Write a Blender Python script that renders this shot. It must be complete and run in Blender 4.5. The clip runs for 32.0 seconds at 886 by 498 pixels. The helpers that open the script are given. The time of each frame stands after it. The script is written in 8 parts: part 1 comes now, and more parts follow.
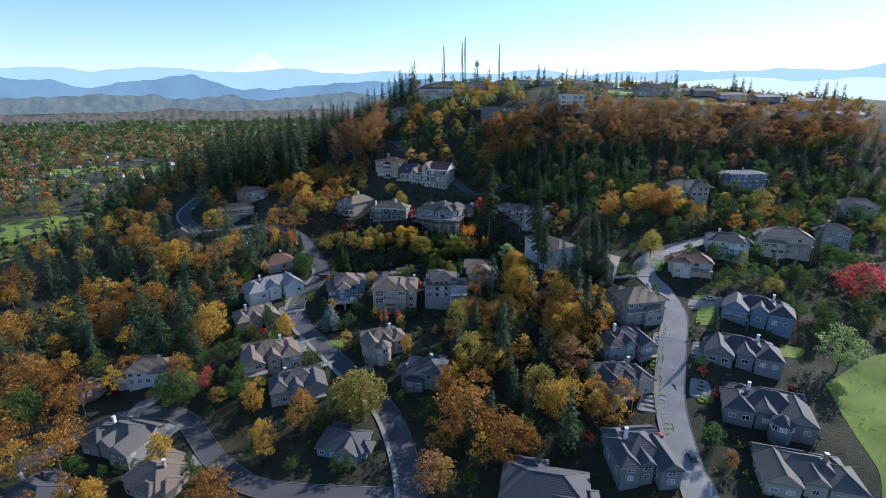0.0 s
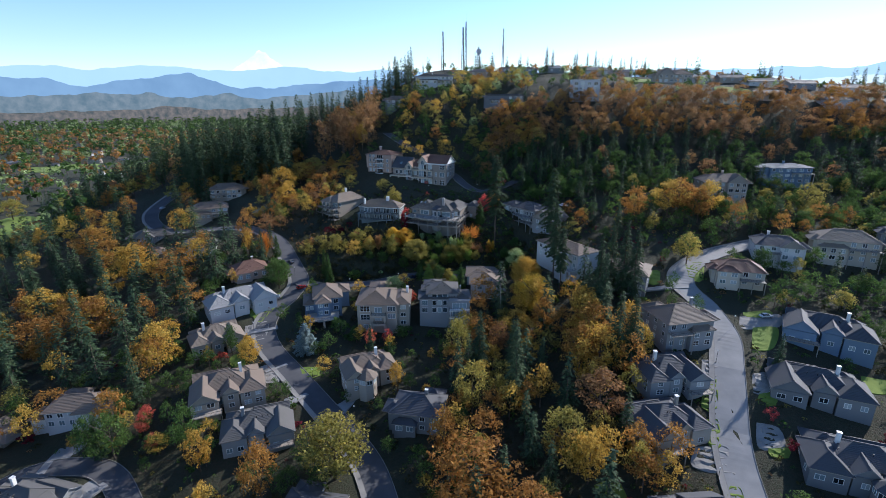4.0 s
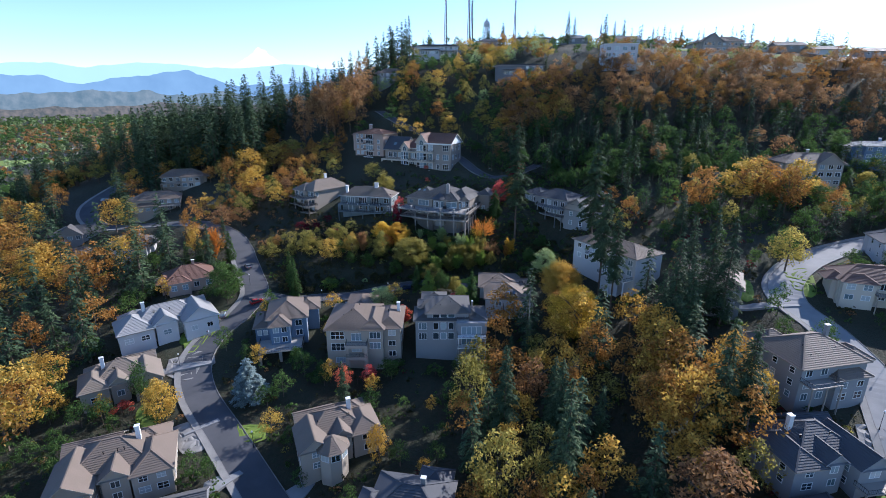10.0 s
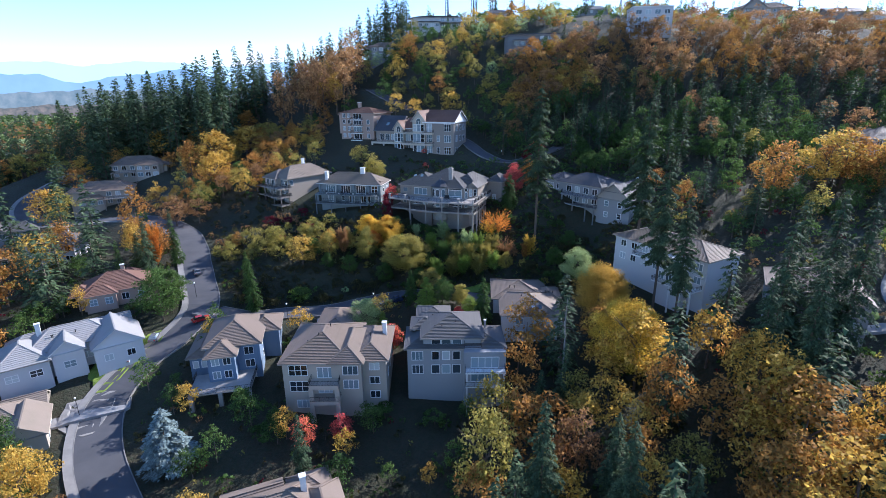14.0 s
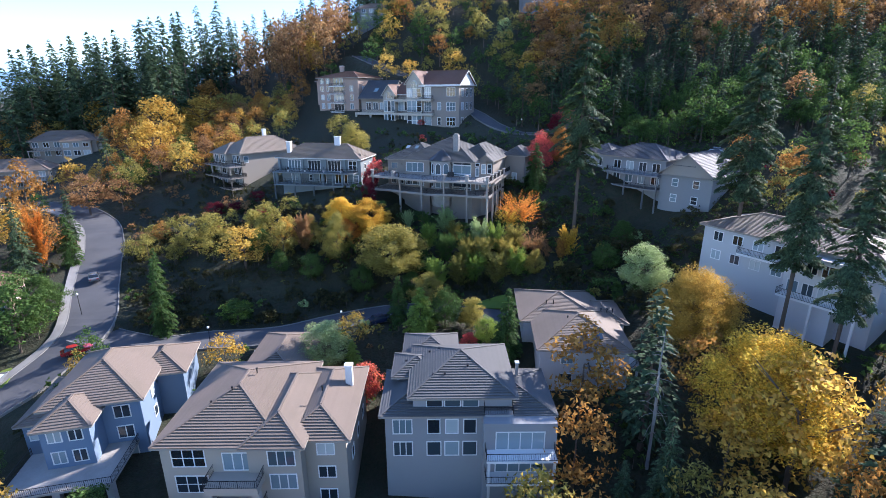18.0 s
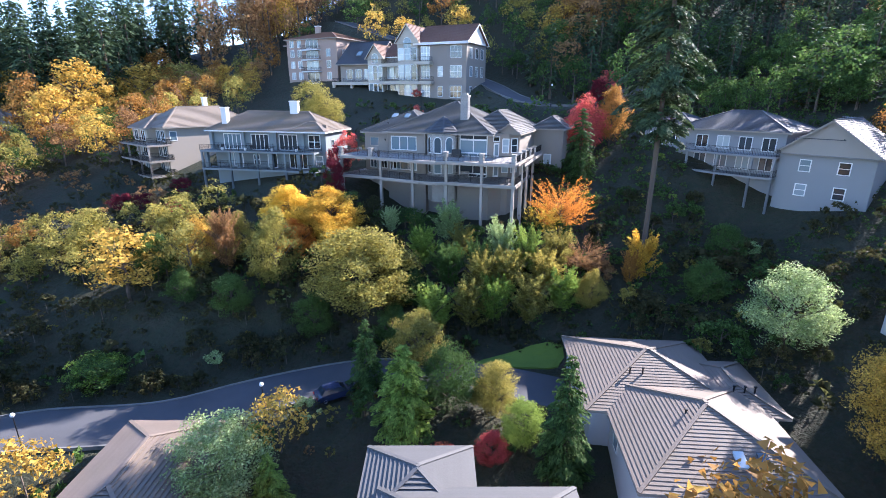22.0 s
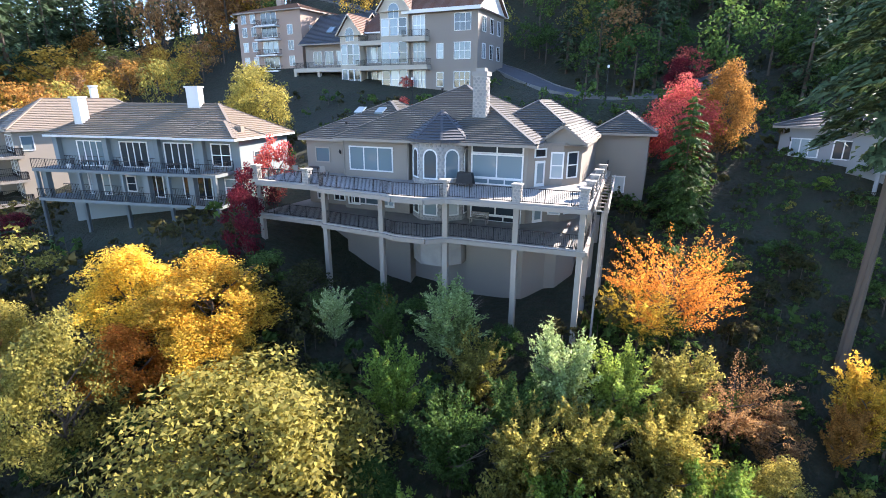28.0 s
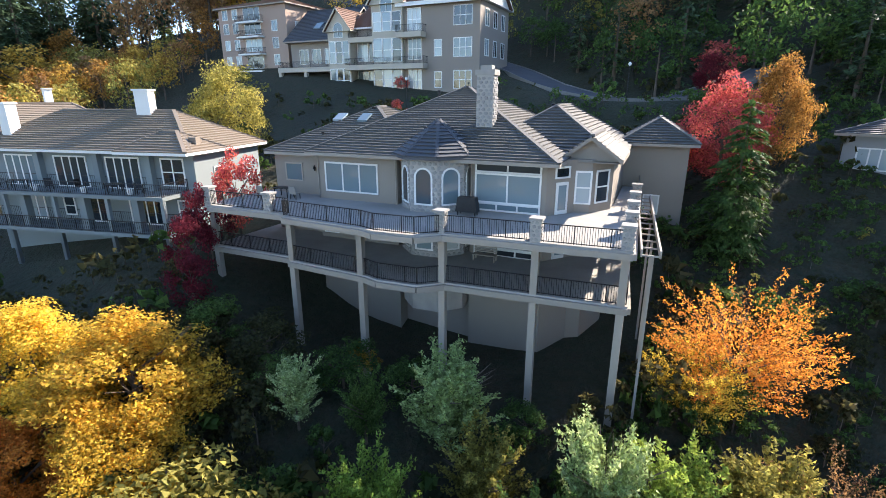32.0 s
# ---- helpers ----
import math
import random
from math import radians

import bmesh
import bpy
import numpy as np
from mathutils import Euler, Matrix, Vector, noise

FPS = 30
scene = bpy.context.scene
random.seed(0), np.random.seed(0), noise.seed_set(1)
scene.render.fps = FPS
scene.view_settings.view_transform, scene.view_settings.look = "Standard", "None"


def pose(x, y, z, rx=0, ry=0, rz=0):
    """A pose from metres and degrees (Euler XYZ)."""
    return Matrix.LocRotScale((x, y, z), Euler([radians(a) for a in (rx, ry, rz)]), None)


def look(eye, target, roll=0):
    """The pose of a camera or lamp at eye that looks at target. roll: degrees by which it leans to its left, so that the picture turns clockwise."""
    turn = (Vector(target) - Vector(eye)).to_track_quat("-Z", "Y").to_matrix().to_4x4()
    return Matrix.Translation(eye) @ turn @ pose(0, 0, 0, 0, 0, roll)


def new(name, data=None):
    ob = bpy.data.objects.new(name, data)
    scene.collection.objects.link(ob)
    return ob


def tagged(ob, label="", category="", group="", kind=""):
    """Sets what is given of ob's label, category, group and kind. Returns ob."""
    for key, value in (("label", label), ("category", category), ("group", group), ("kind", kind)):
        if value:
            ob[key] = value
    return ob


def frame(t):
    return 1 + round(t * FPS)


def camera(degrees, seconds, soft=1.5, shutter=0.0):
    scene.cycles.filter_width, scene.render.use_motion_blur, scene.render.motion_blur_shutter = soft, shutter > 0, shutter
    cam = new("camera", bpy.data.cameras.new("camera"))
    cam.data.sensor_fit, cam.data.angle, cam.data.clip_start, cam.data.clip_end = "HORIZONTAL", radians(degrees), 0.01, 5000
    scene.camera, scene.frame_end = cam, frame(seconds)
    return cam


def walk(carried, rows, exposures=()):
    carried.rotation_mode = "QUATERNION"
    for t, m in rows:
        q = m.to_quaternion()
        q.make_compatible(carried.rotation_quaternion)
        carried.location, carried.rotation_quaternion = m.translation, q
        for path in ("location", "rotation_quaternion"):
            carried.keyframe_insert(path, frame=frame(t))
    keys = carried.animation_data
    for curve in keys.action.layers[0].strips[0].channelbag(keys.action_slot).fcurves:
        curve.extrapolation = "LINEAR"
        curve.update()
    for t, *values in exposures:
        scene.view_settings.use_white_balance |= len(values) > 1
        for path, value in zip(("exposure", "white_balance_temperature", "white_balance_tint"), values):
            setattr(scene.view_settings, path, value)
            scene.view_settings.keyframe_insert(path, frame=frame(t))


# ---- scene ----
cam = camera(84, 32.0, 0.8)
PATH = [
    (0, pose(0.00, 0.00, 120.00, 72.57, -0.06, 0.08)),
    (1, pose(0.29, 9.27, 117.86, 72.58, -0.08, 0.08)),
    (2, pose(0.54, 18.58, 115.69, 72.59, -0.08, 0.08)),
    (3, pose(0.69, 27.98, 113.45, 72.58, -0.06, 0.08)),
    (4, pose(0.71, 37.48, 111.11, 72.54, -0.01, 0.07)),
    (5, pose(0.61, 46.98, 108.65, 72.50, 0.05, 0.07)),
    (6, pose(0.42, 56.35, 106.04, 72.48, 0.08, 0.08)),
    (7, pose(0.18, 65.52, 103.28, 72.50, 0.07, 0.12)),
    (8, pose(-0.08, 74.57, 100.36, 72.53, 0.04, 0.17)),
    (9, pose(-0.30, 83.67, 97.28, 72.55, 0.01, 0.21)),
    (10, pose(-0.44, 92.91, 94.07, 72.54, 0.02, 0.25)),
    (11, pose(-0.50, 102.27, 90.88, 72.50, 0.06, 0.28)),
    (12, pose(-0.51, 111.63, 87.90, 72.45, 0.14, 0.32)),
    (13, pose(-0.50, 120.98, 85.23, 72.42, 0.26, 0.37)),
    (14, pose(-0.51, 130.47, 82.57, 72.40, 0.36, 0.42)),
    (15, pose(-0.60, 140.32, 79.56, 72.40, 0.40, 0.45)),
    (16, pose(-0.81, 150.64, 75.98, 72.42, 0.36, 0.46)),
    (17, pose(-1.10, 161.15, 72.17, 72.46, 0.27, 0.46)),
    (18, pose(-1.41, 171.44, 68.64, 72.51, 0.19, 0.48)),
    (19, pose(-1.68, 181.24, 65.76, 72.57, 0.16, 0.54)),
    (20, pose(-1.87, 190.58, 63.35, 72.62, 0.10, 0.60)),
    (21, pose(-1.93, 199.59, 61.17, 72.63, -0.04, 0.65)),
    (22, pose(-1.86, 208.28, 59.39, 72.66, -0.18, 0.67)),
    (23, pose(-1.67, 216.60, 58.20, 72.74, -0.25, 0.67)),
    (24, pose(-1.50, 224.32, 57.52, 72.82, -0.26, 0.68)),
    (25, pose(-1.45, 231.15, 57.21, 72.87, -0.25, 0.76)),
    (26, pose(-1.50, 236.84, 57.13, 72.90, -0.24, 0.88)),
    (27, pose(-1.61, 241.25, 57.17, 72.92, -0.23, 1.03)),
    (28, pose(-1.72, 244.73, 57.28, 72.93, -0.23, 1.13)),
    (29, pose(-1.79, 247.66, 57.40, 72.90, -0.24, 1.14)),
    (30, pose(-1.80, 250.09, 57.50, 72.87, -0.22, 1.12)),
    (31, pose(-1.73, 252.04, 57.57, 72.88, -0.12, 1.13)),
    (32, pose(-1.62, 253.72, 57.62, 72.91, 0.02, 1.16)),
]
walk(cam, PATH, [(0, 0.4, 5800, 13), (6, 0.54, 5700, 14), (10, 0.74, 5550, 16), (14, 1.12, 5550, 18), (18, 1.47, 5700, 19), (21, 1.82, 5750, 20), (25, 2.4, 6150, 21), (32, 1.8, 6750, 14)])

# ---- world and sun ----
SUN_AZIMUTH, SUN_ELEVATION = radians(52), radians(30)
world = bpy.data.worlds.new("sky")
scene.world = world
world.use_nodes = True
wn = world.node_tree.nodes
sky = wn.new("ShaderNodeTexSky")
sky.sky_type = "NISHITA"
sky.sun_disc = False
sky.sun_elevation, sky.sun_rotation = SUN_ELEVATION, SUN_AZIMUTH
sky.altitude, sky.air_density, sky.dust_density, sky.ozone_density = 200, 1.0, 0.1, 4.0
wn["Background"].inputs["Strength"].default_value = 0.14
world.node_tree.links.new(sky.outputs[0], wn["Background"].inputs["Color"])
sun_data = bpy.data.lights.new("sun", "SUN")
sun_data.energy, sun_data.angle, sun_data.color = 5.0, radians(0.53), (1.0, 0.92, 0.8)
sun = new("sun", sun_data)
sun_way = Vector((math.sin(SUN_AZIMUTH) * math.cos(SUN_ELEVATION), math.cos(SUN_AZIMUTH) * math.cos(SUN_ELEVATION), math.sin(SUN_ELEVATION)))
sun.matrix_world = look(sun_way * 900, (0, 0, 0))

# ---- materials ----
def rgb(c):
    return (*c, 1.0)


class Nodes:
    """Small helper round one node material."""

    def __init__(self, name, rough=0.8, metal=0.0):
        self.m = bpy.data.materials.new(name)
        self.m.use_nodes = True
        self.t = self.m.node_tree
        self.b = self.t.nodes["Principled BSDF"]
        self.b.inputs["Roughness"].default_value = rough
        self.b.inputs["Metallic"].default_value = metal
        self.co = self.t.nodes.new("ShaderNodeTexCoord").outputs["Object"]

    def add(self, kind, **sets):
        n = self.t.nodes.new(kind)
        for k, v in sets.items():
            n.inputs[k].default_value = v
        return n

    def link(self, a, b):
        self.t.links.new(a, b)

    def world_pos(self):
        return self.add("ShaderNodeNewGeometry").outputs["Position"]

    def noise(self, scale, detail=4.0, co=None, rough=0.6):
        n = self.add("ShaderNodeTexNoise", Scale=scale, Detail=detail, Roughness=rough)
        self.link(co or self.co, n.inputs["Vector"])
        return n.outputs["Fac"]

    def ramp(self, fac, stops):
        n = self.t.nodes.new("ShaderNodeValToRGB")
        e = n.color_ramp.elements
        while len(e) < len(stops):
            e.new(0.5)
        for el, (p, c) in zip(e, stops):
            el.position, el.color = p, rgb(c) if len(c) == 3 else c
        self.link(fac, n.inputs["Fac"])
        return n.outputs["Color"]

    def mix(self, fac, a, b, mode="MIX"):
        n = self.t.nodes.new("ShaderNodeMix")
        n.data_type, n.blend_type = "RGBA", mode
        for i, v in ((0, fac), (6, a), (7, b)):
            if isinstance(v, bpy.types.NodeSocket):
                self.link(v, n.inputs[i])
            else:
                n.inputs[i].default_value = v if i == 0 else rgb(v)
        return n.outputs[2]

    def math(self, op, a, b=0.0):
        n = self.t.nodes.new("ShaderNodeMath")
        n.operation = op
        for i, v in ((0, a), (1, b)):
            if isinstance(v, bpy.types.NodeSocket):
                self.link(v, n.inputs[i])
            else:
                n.inputs[i].default_value = v
        return n.outputs[0]

    def color(self, c):
        if isinstance(c, bpy.types.NodeSocket):
            self.link(c, self.b.inputs["Base Color"])
        else:
            self.b.inputs["Base Color"].default_value = rgb(c)

    def bump(self, fac, strength=0.3, distance=0.05):
        n = self.add("ShaderNodeBump", Strength=strength, Distance=distance)
        self.link(fac, n.inputs["Height"])
        self.link(n.outputs[0], self.b.inputs["Normal"])


def rough_surface(name, c0, c1, fine, coarse, rough=0.85, bump=0.3, dist=0.03, metal=0.0):
    """A mineral or painted surface: two colours, grain at two scales and a little relief."""
    n = Nodes(name, rough, metal)
    big = n.noise(coarse, 3.0)
    small = n.noise(fine, 5.0)
    mid = tuple((a + b) / 2 for a, b in zip(c0, c1))
    base = n.ramp(big, [(0.3, c0), (0.5, mid), (0.72, c1)])
    n.color(n.mix(n.math("MULTIPLY", small, 0.35), base, tuple(0.6 * v for v in c0)))
    n.bump(small, bump, dist)
    return n.m


def house_paint(name, c, rough=0.8):
    """Stucco or board paint; every building a little different."""
    n = Nodes(name, rough)
    rnd = n.add("ShaderNodeObjectInfo").outputs["Random"]
    big, small = n.noise(0.35, 3.0), n.noise(14.0, 4.0)
    a = n.mix(rnd, tuple(0.86 * v for v in c), tuple(min(1.0, 1.1 * v) for v in c))
    a = n.mix(n.math("MULTIPLY", big, 0.3), a, tuple(0.72 * v for v in c))
    n.color(a)
    n.bump(small, 0.15, 0.02)
    return n.m


def roof_paint(name, c, rough=0.75):
    """Concrete roof tiles or shakes: each tile tinted on its own, blotched by moss and weather."""
    n = Nodes(name, rough)
    rnd = n.add("ShaderNodeObjectInfo").outputs["Random"]
    isl = n.add("ShaderNodeNewGeometry").outputs["Random Per Island"]
    big, small = n.noise(0.25, 4.0), n.noise(7.0, 5.0)
    a = n.mix(isl, tuple(0.9 * v for v in c), tuple(1.1 * v for v in c))
    a = n.mix(n.math("MULTIPLY", rnd, 0.25), a, tuple(0.7 * v for v in c))
    a = n.mix(n.ramp(big, [(0.45, (0, 0, 0)), (0.75, (0.4, 0.4, 0.4))]), a, (c[0] * 0.6, c[1] * 0.68, c[2] * 0.55))
    n.color(n.mix(n.math("MULTIPLY", small, 0.5), a, tuple(0.5 * v for v in c)))
    n.bump(small, 0.4, 0.03)
    return n.m


def leaf_mat(name, cols, gloss=0.7, through_light=0.5):
    """Foliage: colour differs from leaf to leaf and from tree to tree; some light shines through."""
    n = Nodes(name, gloss)
    n.b.inputs["Specular IOR Level"].default_value = 0.22
    isl = n.add("ShaderNodeNewGeometry").outputs["Random Per Island"]
    att = n.t.nodes.new("ShaderNodeAttribute")
    att.attribute_name = "tint"
    tree = n.math("FRACT", n.math("ADD", att.outputs["Fac"], n.add("ShaderNodeObjectInfo").outputs["Random"]))
    patch = n.noise(0.35, 2.0)
    k = n.math("ADD", n.math("MULTIPLY", isl, 0.4), n.math("MULTIPLY", tree, 0.35))
    k = n.math("ADD", k, n.math("MULTIPLY", patch, 0.3))
    stops = [(0.08 + 0.84 * i / (len(cols) - 1), c) for i, c in enumerate(cols)]
    col = n.ramp(k, stops)
    own = n.math("FRACT", n.math("MULTIPLY", isl, 37.7))
    col = n.mix(1.0, col, n.ramp(own, [(0.0, (0.6, 0.6, 0.6)), (0.5, (1.05, 1.05, 1.05)), (1.0, (1.6, 1.6, 1.6))]), "MULTIPLY")
    n.color(col)
    tr = n.add("ShaderNodeBsdfTranslucent")
    n.link(col, tr.inputs["Color"])
    mx = n.add("ShaderNodeMixShader", Fac=through_light)
    n.link(n.b.outputs[0], mx.inputs[1])
    n.link(tr.outputs[0], mx.inputs[2])
    n.link(mx.outputs[0], n.t.nodes["Material Output"].inputs["Surface"])
    return n.m


LEAF = {
    "fir": leaf_mat("fir_needles", [(0.03, 0.054, 0.027), (0.054, 0.088, 0.04), (0.09, 0.12, 0.052)], 0.75, 0.25),
    "orange": leaf_mat("orange_leaves", [(0.16, 0.08, 0.028), (0.3, 0.145, 0.036), (0.42, 0.215, 0.05), (0.3, 0.205, 0.06)]),
    "gold": leaf_mat("gold_leaves", [(0.3, 0.17, 0.036), (0.46, 0.275, 0.05), (0.56, 0.37, 0.07), (0.34, 0.28, 0.065)]),
    "yellow": leaf_mat("yellow_leaves", [(0.4, 0.2, 0.03), (0.62, 0.4, 0.055), (0.78, 0.54, 0.075), (0.46, 0.42, 0.07)], 0.7, 0.6),
    "amber": leaf_mat("amber_leaves", [(0.4, 0.12, 0.03), (0.58, 0.215, 0.036), (0.7, 0.32, 0.05)], 0.7, 0.5),
    "rust": leaf_mat("rust_leaves", [(0.16, 0.095, 0.05), (0.27, 0.145, 0.062), (0.36, 0.2, 0.08), (0.24, 0.175, 0.08)]),
    "olive": leaf_mat("olive_leaves", [(0.13, 0.13, 0.035), (0.25, 0.225, 0.055), (0.37, 0.31, 0.075), (0.42, 0.31, 0.065)], 0.7, 0.58),
    "green": leaf_mat("green_leaves", [(0.035, 0.07, 0.018), (0.07, 0.125, 0.03), (0.12, 0.18, 0.045)]),
    "bright": leaf_mat("bright_green_leaves", [(0.1, 0.17, 0.025), (0.2, 0.28, 0.05), (0.32, 0.38, 0.075)]),
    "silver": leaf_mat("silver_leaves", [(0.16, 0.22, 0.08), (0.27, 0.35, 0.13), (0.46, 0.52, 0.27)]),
    "blue": leaf_mat("blue_spruce_needles", [(0.09, 0.13, 0.13), (0.16, 0.21, 0.2), (0.24, 0.29, 0.27)], 0.6, 0.1),
    "red": leaf_mat("red_leaves", [(0.3, 0.035, 0.045), (0.5, 0.08, 0.09), (0.6, 0.16, 0.1), (0.64, 0.24, 0.08)]),
    "crimson": leaf_mat("crimson_leaves", [(0.06, 0.008, 0.014), (0.13, 0.015, 0.025), (0.24, 0.03, 0.04)]),
    "brush": leaf_mat("brush_leaves", [(0.03, 0.04, 0.014), (0.06, 0.06, 0.022), (0.1, 0.08, 0.03)]),
}
BARK = rough_surface("bark", (0.09, 0.065, 0.045), (0.16, 0.125, 0.095), 9.0, 1.2, 0.95, 0.8, 0.05)
ASPHALT = rough_surface("asphalt", (0.052, 0.054, 0.06), (0.09, 0.09, 0.096), 6.0, 0.11, 0.9, 0.2, 0.02)
CONCRETE = rough_surface("concrete", (0.27, 0.25, 0.225), (0.38, 0.355, 0.32), 4.0, 0.3, 0.88, 0.2, 0.02)
PALE_ROAD = rough_surface("worn_road", (0.2, 0.2, 0.2), (0.3, 0.295, 0.285), 5.0, 0.12, 0.9, 0.2, 0.02)
PAVING = rough_surface("pavement_concrete", (0.2, 0.19, 0.175), (0.3, 0.285, 0.26), 4.0, 0.3, 0.88, 0.2, 0.02)
LAWN = rough_surface("lawn_grass", (0.1, 0.16, 0.02), (0.2, 0.26, 0.035), 7.0, 0.14, 0.95, 0.6, 0.08)
STONE_A = house_paint("grey_stone", (0.3, 0.285, 0.27), 0.9)
MORTAR = rough_surface("mortar", (0.34, 0.32, 0.29), (0.44, 0.41, 0.37), 8, 1, 0.95)
TRIM = house_paint("white_trim", (0.74, 0.73, 0.7), 0.5)
PALE_TRIM = house_paint("taupe_trim", (0.3, 0.262, 0.22), 0.65)
KERB = rough_surface("kerb_concrete", (0.15, 0.145, 0.135), (0.24, 0.23, 0.21), 4.0, 0.4, 0.9, 0.2, 0.02)
IRON = rough_surface("black_iron", (0.018, 0.018, 0.02), (0.03, 0.03, 0.032), 20, 2, 0.45, 0.05, 0.01, 0.6)
STEEL = rough_surface("galvanised_steel", (0.42, 0.42, 0.43), (0.55, 0.55, 0.56), 10, 1, 0.45, 0.05, 0.01, 0.8)
WALL = {
    "taupe": house_paint("taupe_stucco", (0.27, 0.23, 0.188)),
    "grey": house_paint("grey_siding", (0.27, 0.27, 0.27)),
    "blue": house_paint("blue_grey_siding", (0.14, 0.195, 0.27)),
    "white": house_paint("white_stucco", (0.54, 0.53, 0.52)),
    "mocha": house_paint("mocha_stucco", (0.29, 0.245, 0.205)),
    "teal": house_paint("grey_green_siding", (0.18, 0.21, 0.215)),
    "cream": house_paint("cream_stucco", (0.5, 0.44, 0.35)),
    "pink": house_paint("pink_tan_stucco", (0.42, 0.3, 0.235)),
    "dark": house_paint("charcoal_siding", (0.17, 0.175, 0.18)),
    "tan": house_paint("tan_stucco", (0.36, 0.31, 0.25)),
}
ROOF = {
    "brown": roof_paint("brown_roof_tiles", (0.2, 0.152, 0.116)),
    "grey": roof_paint("grey_roof_tiles", (0.115, 0.11, 0.105)),
    "slate": roof_paint("dark_slate_roof_tiles", (0.075, 0.078, 0.088)),
    "pale": roof_paint("bleached_shake_roof", (0.33, 0.32, 0.31)),
    "red": roof_paint("rust_brown_roof_tiles", (0.19, 0.1, 0.07)),
    "tan": roof_paint("tan_roof_tiles", (0.235, 0.188, 0.145)),
}


def glass_mat():
    n = Nodes("window_glass", 0.06)
    rnd = n.add("ShaderNodeObjectInfo").outputs["Random"]
    # Lighter tones are blinds behind the glass, plus sky reflection put into the colour.
    n.color(n.ramp(rnd, [(0.0, (0.012, 0.016, 0.02)), (0.35, (0.03, 0.04, 0.05)), (0.5, (0.12, 0.17, 0.19)), (0.75, (0.3, 0.36, 0.38)), (1.0, (0.5, 0.52, 0.5))]))
    n.b.inputs["Specular IOR Level"].default_value = 0.8
    return n.m


GLASS = glass_mat()


def ground_mat():
    """Hillside soil, ivy and fallen leaves; farther out a patchwork of gardens and woods."""
    n = Nodes("hillside", 0.95)
    p = n.world_pos()
    big, mid, fine = n.noise(0.018, 4.0, p), n.noise(0.16, 4.0, p), n.noise(2.4, 5.0, p)
    a = n.ramp(mid, [(0.3, (0.025, 0.024, 0.014)), (0.48, (0.04, 0.05, 0.018)), (0.6, (0.055, 0.046, 0.022)), (0.75, (0.045, 0.066, 0.022))])
    b = n.ramp(big, [(0.35, (0.045, 0.07, 0.022)), (0.5, (0.07, 0.06, 0.028)), (0.62, (0.1, 0.065, 0.03)), (0.7, (0.06, 0.085, 0.028))])
    c = n.mix(0.3, a, b)
    litter = n.noise(5.5, 6.0, p, 0.75)
    c = n.mix(n.ramp(litter, [(0.5, (0, 0, 0)), (0.66, (0.75, 0.75, 0.75))]), c, (0.075, 0.05, 0.022))
    ivy = n.noise(1.1, 5.0, p, 0.7)
    c = n.mix(n.ramp(ivy, [(0.46, (0, 0, 0)), (0.6, (0.85, 0.85, 0.85))]), c, (0.022, 0.042, 0.012))
    n.color(n.mix(n.math("ADD", n.math("MULTIPLY", fine, 0.5), 0.3), c, (0.016, 0.015, 0.009)))
    n.bump(n.math("ADD", fine, ivy), 0.9, 0.35)
    return n.m


GROUND = ground_mat()


